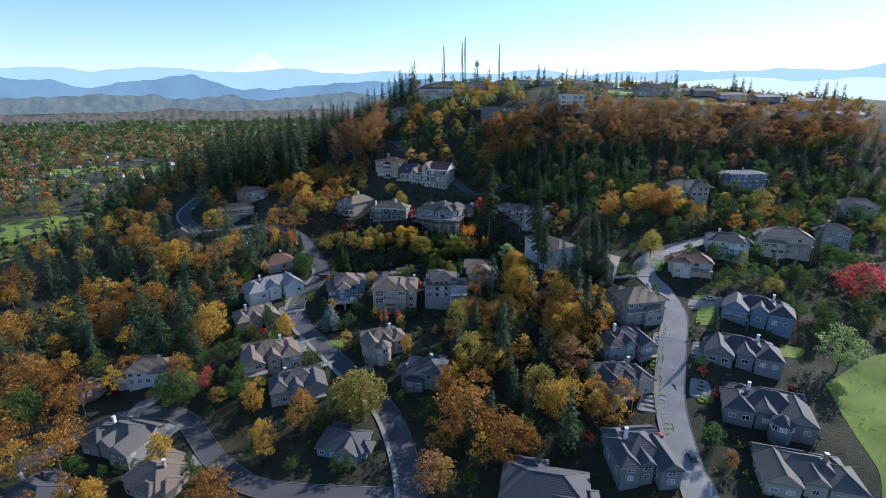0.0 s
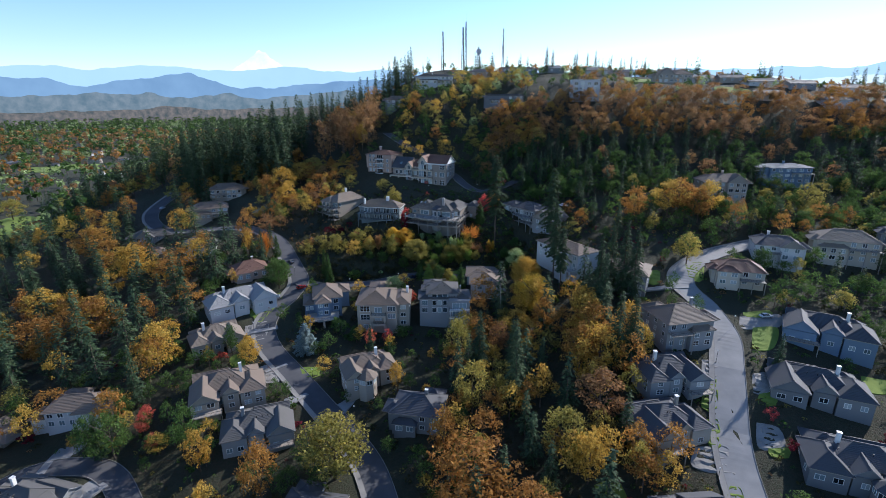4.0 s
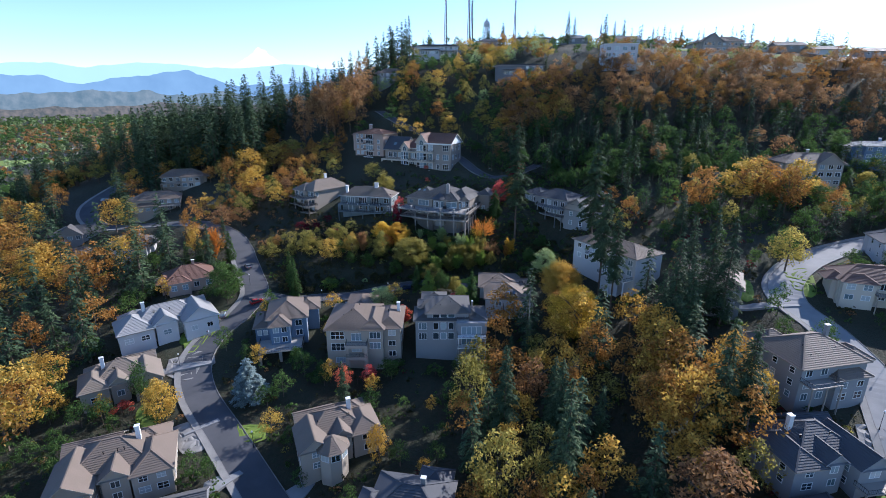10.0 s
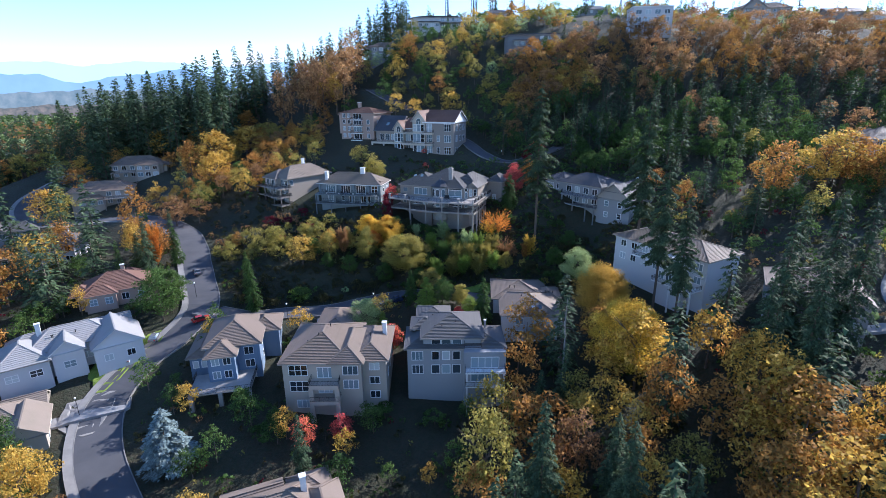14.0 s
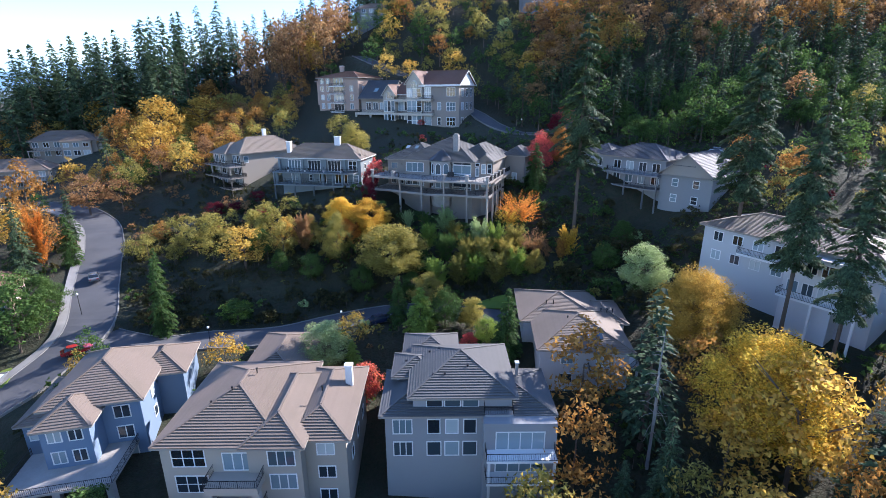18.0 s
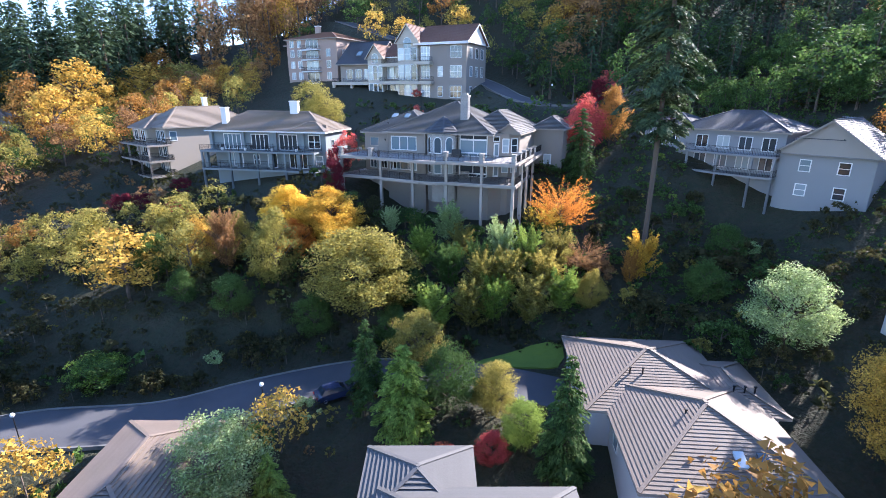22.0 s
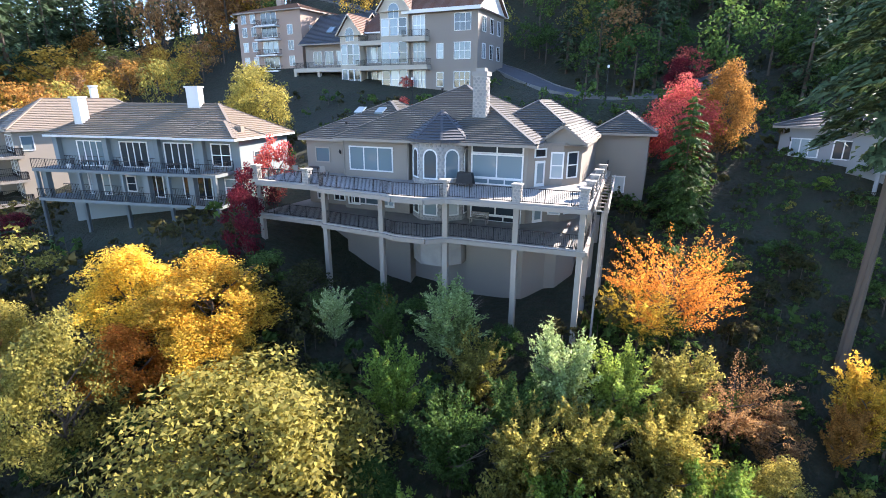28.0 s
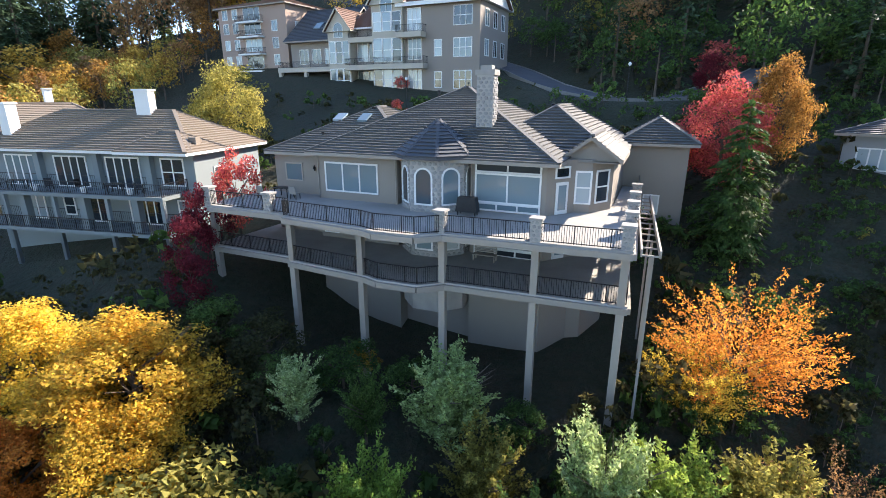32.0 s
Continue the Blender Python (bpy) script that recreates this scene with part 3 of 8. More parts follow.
def broad_crown(rng, n, size, squat=1.0, clumps=34, low=0.18, mid=0.6, tall=0.38, lump=(0.05, 0.15)):
    """Leaves of a broadleaf crown one metre high and about 0.8 wide, in uneven clumps on limbs. Returns centre, u, v."""
    d = unit(rng.normal(size=(clumps, 3)))
    r = rng.uniform(0.45, 1.0, clumps) ** 0.6
    cc = d * r[:, None] * [0.34 * squat, 0.34 * squat, tall]
    cc[:, 2] += mid
    cc[:, :2] *= (1.12 - 0.55 * np.clip((cc[:, 2] - 0.45) / 0.55, 0, 1))[:, None]
    cr = rng.uniform(*lump, clumps)
    cc += rng.normal(size=(clumps, 3)) * [0.035, 0.035, 0.03]
    k = rng.choice(clumps, n, p=cr ** 2 / (cr ** 2).sum())
    off = unit(rng.normal(size=(n, 3))) * (rng.uniform(0.08, 1.0, n) ** 0.42)[:, None] * cr[k][:, None] * [1.1, 1.1, 0.85]
    c = cc[k] + off
    c[:, 2] = np.maximum(c[:, 2], low * rng.uniform(0.8, 1.3, n))
    nrm = unit(off + 0.6 * (c - [0, 0, 0.55]) + rng.normal(size=(n, 3)) * np.array([0.1, 0.1, 0.08]) * 2.2)
    u = unit(np.cross(nrm, rng.normal(size=(n, 3))))
    v = unit(np.cross(nrm, u))
    s = size * rng.uniform(0.6, 1.3, n)
    return c, u * s[:, None], v * s[:, None] * 0.7


def twig_crown(rng, n, size, twigs=70, up=0.5, spread=0.42, low=0.1):
    """Leaves set along straight shoots that fan out from the stem. up: 0 flat fan to 1 upright shoots. Returns centre, u, v."""
    a = rng.uniform(0, 6.283, twigs)
    z0 = rng.uniform(low, 0.55, twigs)
    rise = np.clip(rng.normal(up, 0.22, twigs), -0.1, 1.2)
    d = unit(np.stack([np.cos(a) * (1.05 - 0.6 * rise), np.sin(a) * (1.05 - 0.6 * rise), rise], 1))
    L = np.minimum(spread * rng.uniform(0.75, 1.15, twigs) * (1 + 0.5 * rise), (1.0 - z0) / np.maximum(d[:, 2], 0.25))
    k = rng.choice(twigs, n, p=L / L.sum())
    s = rng.uniform(0.12, 1.0, n) ** 0.75
    c = np.stack([0 * s, 0 * s, z0[k]], 1) + d[k] * (L[k] * s)[:, None] + rng.normal(size=(n, 3)) * (0.026 * (1.15 - 0.75 * s))[:, None]
    nrm = unit(rng.normal(size=(n, 3)) + [0, 0, 0.6])
    u = unit(d[k] + rng.normal(size=(n, 3)) * 0.7)
    v = unit(np.cross(nrm, u))
    q = size * rng.uniform(0.6, 1.3, n)
    return c, u * q[:, None], v * q[:, None] * 0.6


def fir_crown(rng, n, size, bare=0.12, spread=0.17, ragged=0.3, whorls=26):
    """Needle sprays of a conifer one metre high: flat drooping fans in whorls, longest low down. Returns centre, u, v."""
    nb = whorls * 5
    h = bare + (1 - bare) * (np.repeat(np.arange(whorls), 5) + rng.uniform(-0.3, 0.3, nb)) / whorls * 0.98
    ang = np.arange(nb) * 2.4 + rng.uniform(-0.5, 0.5, nb)
    t = np.clip((h - bare) / (1 - bare), 0, 1)
    L = spread * (1 - t) ** 0.75 * (0.5 + 0.5 * np.minimum(1, t * 5)) * rng.uniform(1 - ragged, 1 + ragged * 0.7, nb) + 0.008
    k = rng.choice(nb, n, p=L ** 1.3 / (L ** 1.3).sum())
    s = rng.uniform(0.08, 1.0, n) ** 0.75
    rad = L[k] * s
    across = rng.normal(size=n) * 0.2 * L[k] * np.sqrt(np.clip(1.15 - s, 0, 1))
    ca, sa = np.cos(ang[k]), np.sin(ang[k])
    droop = rad * 0.22 + (rad / spread) ** 2 * spread * 0.22 + np.abs(across) * 0.35
    c = np.stack([ca * rad - sa * across, sa * rad + ca * across, h[k] - droop + 0.015 + rng.normal(size=n) * 0.0035], 1)
    out = np.stack([ca, sa, -0.25 - 0.3 * s], 1)
    side = np.stack([-sa, ca, 0 * ca], 1)
    q = size * rng.uniform(0.6, 1.25, n)
    return c, unit(out + rng.normal(size=(n, 3)) * 0.3) * q[:, None] * 1.3, unit(side + rng.normal(size=(n, 3)) * 0.3) * q[:, None] * 0.75


def trunk_mesh(rng, kind, limbs):
    m = Mesh()
    if kind == "fir":
        m.tube([(0, 0, -0.05), (0.002, 0, 0.3), (0.0, 0.003, 0.7), (0, 0, 0.985)], [0.0105, 0.009, 0.006, 0.0012], 8)
        for i in range(limbs):
            z, a = rng.uniform(0.16, 0.85), rng.uniform(0, 6.28)
            L = 0.12 * (1 - z) + 0.012
            m.tube([(0, 0, z), (math.cos(a) * L, math.sin(a) * L, z - L * 0.3)], [0.0026, 0.0006], 4)
    else:
        m.tube([(0, 0, -0.06), (0.006, 0.004, 0.16), (-0.006, 0.01, 0.36), (0.0, 0.0, 0.7)], [0.026, 0.019, 0.014, 0.004], 7)
        for i in range(limbs):
            z, a = rng.uniform(0.2, 0.55), 2.4 * i + rng.uniform(-0.4, 0.4)
            L = rng.uniform(0.18, 0.33)
            p1 = (math.cos(a) * L * 0.5, math.sin(a) * L * 0.5, z + L * 0.5)
            p2 = (math.cos(a) * L, math.sin(a) * L, z + L * rng.uniform(0.8, 1.1))
            m.tube([(0, 0, z), p1, p2], [0.009, 0.006, 0.0015], 5)
            for j in range(2):
                b = a + rng.uniform(-0.9, 0.9)
                m.tube([p1, (p1[0] + math.cos(b) * L * 0.5, p1[1] + math.sin(b) * L * 0.5, p1[2] + L * 0.45)], [0.004, 0.001], 4)
    return m


# form, leaves, leaf half-size as a share of the height, options
TREE_FORMS = {
    "maple_far": ("broad", 900, 0.0215, dict(clumps=52, lump=(0.045, 0.12))),
    "maple_crest": ("broad", 220, 0.045, dict(clumps=24)),
    "maple_tall": ("broad", 900, 0.0165, dict(clumps=60, squat=0.62, low=0.14, lump=(0.035, 0.09))),
    "fir_tall": ("fir", 1700, 0.0118, dict(bare=0.12, spread=0.155, ragged=0.5, whorls=28)),
    "fir_crest": ("fir", 340, 0.024, dict(bare=0.05, spread=0.17, ragged=0.4, whorls=15)),
    "maple_mid": ("broad", 2200, 0.0175, dict(clumps=80, lump=(0.04, 0.11))),
    "maple_tiny": ("broad", 56, 0.09, dict(clumps=12)),
    "maple_hero": ("broad", 26000, 0.0092, dict(clumps=210, low=0.05, mid=0.53, tall=0.44, lump=(0.045, 0.1))),
    "maple_giant": ("broad", 38000, 0.0062, dict(clumps=240, low=0.06, mid=0.54, tall=0.43, lump=(0.04, 0.09))),
    "maple_near": ("broad", 17000, 0.0092, dict(clumps=150, low=0.06, mid=0.54, tall=0.43, lump=(0.045, 0.11))),
    "column_mid": ("broad", 1600, 0.0165, dict(clumps=40, squat=0.55, low=0.06)),
    "column_far": ("broad", 420, 0.03, dict(clumps=26, squat=0.55, low=0.08)),
    "column_near": ("twig", 11000, 0.0125, dict(twigs=100, up=0.95, spread=0.33, low=0.02)),
    "fan_near": ("twig", 11000, 0.0095, dict(twigs=120, up=0.45, spread=0.5, low=0.12)),
    "shrub_mid": ("broad", 900, 0.036, dict(clumps=22, squat=1.4, low=0.03)),
    "shrub_far": ("broad", 260, 0.05, dict(clumps=16, squat=1.5, low=0.05)),
    "shrub_near": ("broad", 4000, 0.017, dict(clumps=40, squat=1.4, low=0.04)),
    "fern_mid": ("broad", 110, 0.075, dict(clumps=12, squat=1.7, low=0.03)),
    "brush_far": ("broad", 46, 0.115, dict(clumps=9, squat=1.7, low=0.03)),
    "fir_tiny": ("fir", 80, 0.062, dict(bare=0.04, spread=0.19, whorls=9)),
    "fir_far": ("fir", 1000, 0.0145, dict(bare=0.06, spread=0.165, ragged=0.4, whorls=20)),
    "fir_mid": ("fir", 3200, 0.0105, dict(bare=0.1, spread=0.17, ragged=0.45, whorls=26)),
    "fir_near": ("fir", 10000, 0.0068, dict(bare=0.12, spread=0.17, ragged=0.45, whorls=28)),
    "fir_bare": ("fir", 17000, 0.0056, dict(bare=0.34, spread=0.135, ragged=0.65, whorls=19)),
    "spruce_near": ("fir", 9000, 0.0125, dict(bare=0.02, spread=0.32, ragged=0.2, whorls=22)),
}


def crown_arrays(form, variant):
    kind, n, size, opt = TREE_FORMS[form]
    rng = np.random.default_rng(hash_name(form) + variant)
    return {"broad": broad_crown, "twig": twig_crown, "fir": fir_crown}[kind](rng, n, size, **opt)


def hash_name(s):
    return sum((i + 3) * ord(c) for i, c in enumerate(s))


TREES = []
KIND_WORDS = {"orange": "orange autumn maple", "gold": "golden autumn maple", "rust": "rust-brown half-bare maple", "olive": "olive-yellow broadleaf tree", "green": "green broadleaf tree",
              "bright": "light green leafy tree", "silver": "silvery green leafy tree", "red": "bright red autumn maple", "crimson": "dark crimson ornamental tree", "fir": "tall dark green fir",
              "blue": "blue-grey conifer", "brush": "brownish green brush", "yellow": "bright yellow autumn maple", "amber": "amber-orange autumn cherry"}


def tree(form, leaf, x, y, h, wide=1.0, variant=None, z=None, lean=0.0, place="on the wooded hillside"):
    """A single tree: trunk with limbs and a crown of leaves."""
    i = len(TREES)
    variant = i % 3 if variant is None else variant
    kind = TREE_FORMS[form][0]
    if kind == "fir" and form != "spruce_near":
        wide = 0.8 + 0.25 * (wide - 1.0)
    crown = shared((form, variant), lambda: leaf_mesh("crown", *crown_arrays(form, variant)))
    stem = shared(("stem", form, variant), lambda: trunk_mesh(np.random.default_rng(variant + hash_name(form)), kind, 9 if "near" in form or "hero" in form else 5).data("trunk"))
    if not stem.materials:
        stem.materials.append(BARK)
    word = "shrub" if form.startswith("shrub") else "tree"
    label = KIND_WORDS[leaf] if word == "tree" else KIND_WORDS[leaf].replace("tree", "shrub").replace("maple", "shrub")
    ob = thing("conifer" if kind == "fir" else "shrub" if word == "shrub" else "broadleaf_tree", x, y, height(x, y) - 0.1 if z is None else z, 0, label + " standing " + place, "shrub" if word == "shrub" else "tree")
    ob.matrix_basis = pose(x, y, ob.matrix_basis.translation.z, lean, 0, (i * 137.5) % 360) @ Matrix.Diagonal((h * wide, h * wide, h, 1))
    for nm, me, mat in (("trunk", stem, BARK), ("crown", crown, LEAF[leaf])):
        p = new(nm, me)
        p.parent = ob
        if not me.materials:
            me.materials.append(mat)
        if nm == "crown":
            p.material_slots[0].link = "OBJECT"
            p.material_slots[0].material = mat
    TREES.append((x, y, 0.3 * h * wide))
    return ob


def woods(name, label, form, leaf, spots, rng):
    """Many far trees as one mass. spots: rows of x, y, height."""
    cs, us, vs, ts = [], [], [], []
    stems = Mesh()
    variants = [crown_arrays(form, k) for k in range(4)]
    zs = height(spots[:, 0], spots[:, 1])
    for (x, y, h), z in zip(spots, zs):
        c, u, v = variants[rng.integers(0, 4)]
        a, w = rng.uniform(0, 6.28), h * rng.uniform(0.85, 1.2)
        r = np.array([[math.cos(a), -math.sin(a), 0], [math.sin(a), math.cos(a), 0], [0, 0, 1]])
        s = np.array([w, w, h])
        cs.append((c * s) @ r.T + [x, y, z])
        us.append((u * s) @ r.T)
        vs.append((v * s) @ r.T)
        ts.append(np.full(len(c), rng.uniform(0, 1)))
        stems.tube([(x, y, z - 0.5), (x, y, z + h * 0.6)], [0.02 * h, 0.006 * h], 5)
    me = leaf_mesh(name, np.concatenate(cs), np.concatenate(us), np.concatenate(vs), np.concatenate(ts))
    me.materials.append(LEAF[leaf])
    ob = tagged(new(name, me), label, "woods", kind="stuff")
    part("trunks", stems, BARK, ob, kind="stuff")
    return ob


# ---- houses ----
FOOTPRINTS = []


def walls_block(h, x0, x1, y0, y1, z0, z1, wall, name="wall"):
    return part(name, Mesh().box(x0, x1, y0, y1, z0, z1), wall, h)


def window_row(h, face, lo, hi, at, z, n, w, ht, cols=2, rows=1, trim=None):
    """n windows spread along a wall between lo and hi."""
    for i in range(n):
        p = lo + (hi - lo) * (i + 0.5) / n
        if face in ("S", "N"):
            window(h, p, at, z, w, ht, face, cols, rows, trim)
        else:
            window(h, at, p, z, w, ht, face, cols, rows, trim)


def chimney(h, x, y, z0, z1, mat, w=0.9, d=0.7):
    c = part("chimney", Mesh().box(x - w / 2, x + w / 2, y - d / 2, y + d / 2, z0, z1), mat, h)
    part("cap", Mesh().box(x - w / 2 - 0.1, x + w / 2 + 0.1, y - d / 2 - 0.1, y + d / 2 + 0.1, z1, z1 + 0.18), TRIM, c)


def vents(h, spots):
    for x, y, z in spots:
        part("roof_vent", Mesh().tube([(x, y, z - 0.5), (x, y, z + 0.1), (x, y, z + 0.11), (x, y, z + 0.24)], [0.08, 0.08, 0.14, 0.14], 8), IRON, h)


def house(x, y, yaw, w, d, storeys, wall, roof, label, seed=0, z=None, wing=0.45, wing_kind="hip", deck=False, garage=False, skirt=7.0, pitch=0.56, step=0.5, group="", trim=None, bay=False, first=2.9):
    """A detached family house: main body, front wing, tiled roofs, windows, optional deck and garage. Its local -y side faces the camera's end of the street."""
    rng = random.Random(seed + 11)
    z = height(x, y) if z is None else z
    FOOTPRINTS.append((x, y, max(w, d) * 0.58))
    h = thing("house", x, y, z, yaw, label, "house", group)
    wm, rm, fl = WALL[wall], ROOF[roof], first
    top = storeys * fl
    x0, x1, y0, y1 = -w / 2, w / 2, -d / 2 + 1.6, d / 2
    walls_block(h, x0, x1, y0, y1, -skirt, top, wm)
    hip_roof(h, x0, x1, y0, y1, top, rm, pitch, 0.6, step, "hip", trim)
    ww = w * wing
    side = 1 if rng.random() < 0.5 else -1
    c = side * (w / 2 - ww / 2) * rng.uniform(0.55, 1.0)
    wt = top - (0.15 if storeys < 2 else rng.choice((0.15, 0.15, fl * 0.9)))
    walls_block(h, c - ww / 2, c + ww / 2, -d / 2, y0, -skirt, wt, wm)
    hip_roof(h, c - ww / 2, c + ww / 2, -d / 2, y0 + ww * 0.45, wt, rm, pitch + (0.25 if wing_kind != "hip" else 0.05), 0.5, step, wing_kind, trim)
    # a lower rear wing and a cross roof
    bw = w * rng.uniform(0.4, 0.55)
    bc = -side * (w / 2 - bw / 2) * rng.uniform(0.7, 1.0)
    walls_block(h, bc - bw / 2, bc + bw / 2, y1, y1 + 3.4, -skirt, top - 0.3, wm)
    hip_roof(h, bc - bw / 2, bc + bw / 2, y1 - bw * 0.45, y1 + 3.4, top - 0.3, rm, pitch + 0.08, 0.5, step, "hip", trim)
    ex = side * (w / 2 + 1.3)
    walls_block(h, min(ex, ex - side * 2.6), max(ex, ex - side * 2.6), y0 + 1.2, y0 + 1.2 + d * 0.45, -skirt, top - 0.5, wm)
    hip_roof(h, ex - 1.3 - 2.2 * (side > 0), ex + 1.3 + 2.2 * (side < 0), y0 + 1.2, y0 + 1.2 + d * 0.45, top - 0.5, rm, pitch + 0.1, 0.5, step, "hip", trim)
    for s in range(storeys):
        zz = s * fl + 0.85
        if zz + 1.4 > top:
            break
        n = max(1, int(ww / 3.0))
        if zz + 1.5 < wt:
            window_row(h, "S", c - ww / 2, c + ww / 2, -d / 2, zz, n, rng.choice((1.5, 1.9)), rng.choice((1.3, 1.6)), 2, rng.choice((1, 2)), trim)
        lo, hi = (x0, c - ww / 2) if side > 0 else (c + ww / 2, x1)
        if hi - lo > 2.2:
            window_row(h, "S", lo, hi, y0, zz, max(1, int((hi - lo) / 3.0)), 1.5, rng.choice((1.3, 1.6)), 2, 1, trim)
        window_row(h, "E", y0, y1, x1, zz, max(1, int(d / 4.5)), 1.1, 1.3, 1, 2, trim)
        window_row(h, "W", y0, y1, x0, zz, max(1, int(d / 4.5)), 1.1, 1.3, 1, 2, trim)
    if bay:
        b = [(c - 1.7, -d / 2), (c - 1.0, -d / 2 - 1.1), (c + 1.0, -d / 2 - 1.1), (c + 1.7, -d / 2)]
        part("bay", Mesh().prism(b, -skirt, wt - 0.3), wm, h)
        for s in range(storeys):
            window(h, c, -d / 2 - 1.1, s * fl + 0.8, 1.6, 1.5, "S", 2, 2, trim)
    if deck:
        lo, hi = (x0, c - ww / 2) if side > 0 else (c + ww / 2, x1)
        if hi - lo < 4:
            lo, hi = x0, x1
        for s in range(max(1, storeys - 1), storeys):
            zz = s * fl - 0.05
            dk = part("deck", Mesh().box(lo, hi, -d / 2 - 1.6, y0 - 0.003, zz - 0.25, zz), PALE_TRIM, h)
            rail_run(dk, [(lo, y0), (lo, -d / 2 - 1.55), (hi, -d / 2 - 1.55), (hi, y0)], zz, 1.0, 0.35)
            for px in (lo + 0.2, (lo + hi) / 2, hi - 0.2):
                part("post", Mesh().box(px - 0.12, px + 0.12, -d / 2 - 1.5, -d / 2 - 1.26, -skirt, zz - 0.253), PALE_TRIM, h)
    if garage:
        gx = -side * (w / 2 + 2.4)
        walls_block(h, gx - 2.8, gx + 2.8, y0 + 1.5, y0 + 8, -skirt, 2.8, wm, "garage")
        hip_roof(h, gx - 2.8, gx + 2.8, y0 + 1.5, y0 + 8, 2.8, rm, pitch, 0.5, step, "hip", trim)
        part("garage_door", Mesh().box(gx - 2.3, gx + 2.3, y0 + 1.42, y0 + 1.497, 0.05, 2.3), TRIM, h)
    if rng.random() < 0.6:
        chimney(h, x0 + w * rng.uniform(0.15, 0.85), y0 + d * 0.5, top - 1, top + d * 0.2 * pitch / 0.42 + 1.3, wm)
    g = (d - 1.6) / 2 + 0.6
    vents(h, [(rng.uniform(x0 * 0.6, x1 * 0.6), (y0 + y1) / 2 - g * k, top + g * (1 - k) * pitch) for k in (0.3, 0.45, 0.6)])
    return h


# ---- larger houses on the slope, each with its own plan ----
def villa(name, x, y, z, yaw, wall, roof, label, blocks, rows, skirt=6.0, step=0.38, trim=None, category="house", reach=13, centre=(0, 0), scale=1.0, split=False):
    """A house of several roofed blocks. blocks: x0, x1, y0, y1, eave, roof kind, pitch. rows: window_row arguments."""
    h = thing(name, x, y, z, yaw, label, category, scale=scale)
    a = radians(yaw)
    cx, cy = centre
    FOOTPRINTS.append((x + cx * math.cos(a) - cy * math.sin(a), y + cx * math.sin(a) + cy * math.cos(a), reach))
    for x0, x1, y0, y1, top, kind, pitch in blocks:
        walls_block(h, x0, x1, y0, y1, -skirt, top, WALL[wall])
        if kind:
            hip_roof(h, x0, x1, y0, y1, top, ROOF[roof], pitch, 0.65, step, kind, trim, split)
    for r in rows:
        window_row(h, *r, trim=trim)
    return h


def balcony(h, poly, z, posts=(), floor=-6.0, mat=None, rail=True, thick=0.3, post_w=0.3, gap=0.2):
    """A deck on posts with a railing along its open edge (all points but the wall side, which joins last to first)."""
    mat = mat or PALE_TRIM
    d = part("deck", Mesh().prism(poly, z - thick, z), mat, h)
    if rail:
        rail_run(d, [(px * 0.997, py) for px, py in poly], z, 1.02, gap)
    for px, py in posts:
        part("post", Mesh().box(px - post_w / 2, px + post_w / 2, py - post_w / 2, py + post_w / 2, floor, z - thick - 0.003), mat, h)
    return d


STONES = []
for k in range(8):
    rs, m = random.Random(k), Mesh()
    n = rs.choice((5, 6, 7))
    ring = [(math.cos(2 * math.pi * i / n + rs.uniform(-0.25, 0.25)) * rs.uniform(0.42, 0.55), math.sin(2 * math.pi * i / n + rs.uniform(-0.25, 0.25)) * rs.uniform(0.42, 0.55)) for i in range(n)]
    lo, hi = [(a, 0.02, b) for a, b in ring], [(a * 0.84, -1.0, b * 0.84) for a, b in ring]
    for i in range(n):
        j = (i + 1) % n
        m.face([lo[j], lo[i], hi[i], hi[j]])
    m.face(hi)
    STONES.append(m.data("stone"))
    STONES[-1].materials.append(STONE_A)


def stone_face(parent, a, b, z0, z1, holes, rng, size=0.34):
    """Field stones set on one wall face from a to b. holes: (u0, u1, z0, z1) left free."""
    a, b = Vector((*a, 0)), Vector((*b, 0))
    L = (b - a).length
    turn = math.degrees(math.atan2(b.y - a.y, b.x - a.x))
    nz = max(1, int((z1 - z0) / (size * 0.82)))
    for r in range(nz):
        zz = z0 + (z1 - z0) * (r + 0.5) / nz
        n = max(1, int(L / size))
        for c in range(n):
            u = min(max(L * (c + 0.5 + (0.25 if r % 2 else -0.25)) / n, size * 0.45), L - size * 0.45)
            if any(u0 < u < u1 and w0 < zz < w1 for u0, u1, w0, w1 in holes):
                continue
            p = a + (b - a) * (u / L)
            s = new("stone", STONES[rng.randrange(8)])
            s.parent = parent
            s.matrix_basis = pose(p.x, p.y, zz, 0, rng.uniform(-20, 20), turn) @ Matrix.Diagonal((size * rng.uniform(0.9, 1.15), 0.05 * rng.uniform(0.7, 1.4), size * rng.uniform(0.75, 1.0), 1))


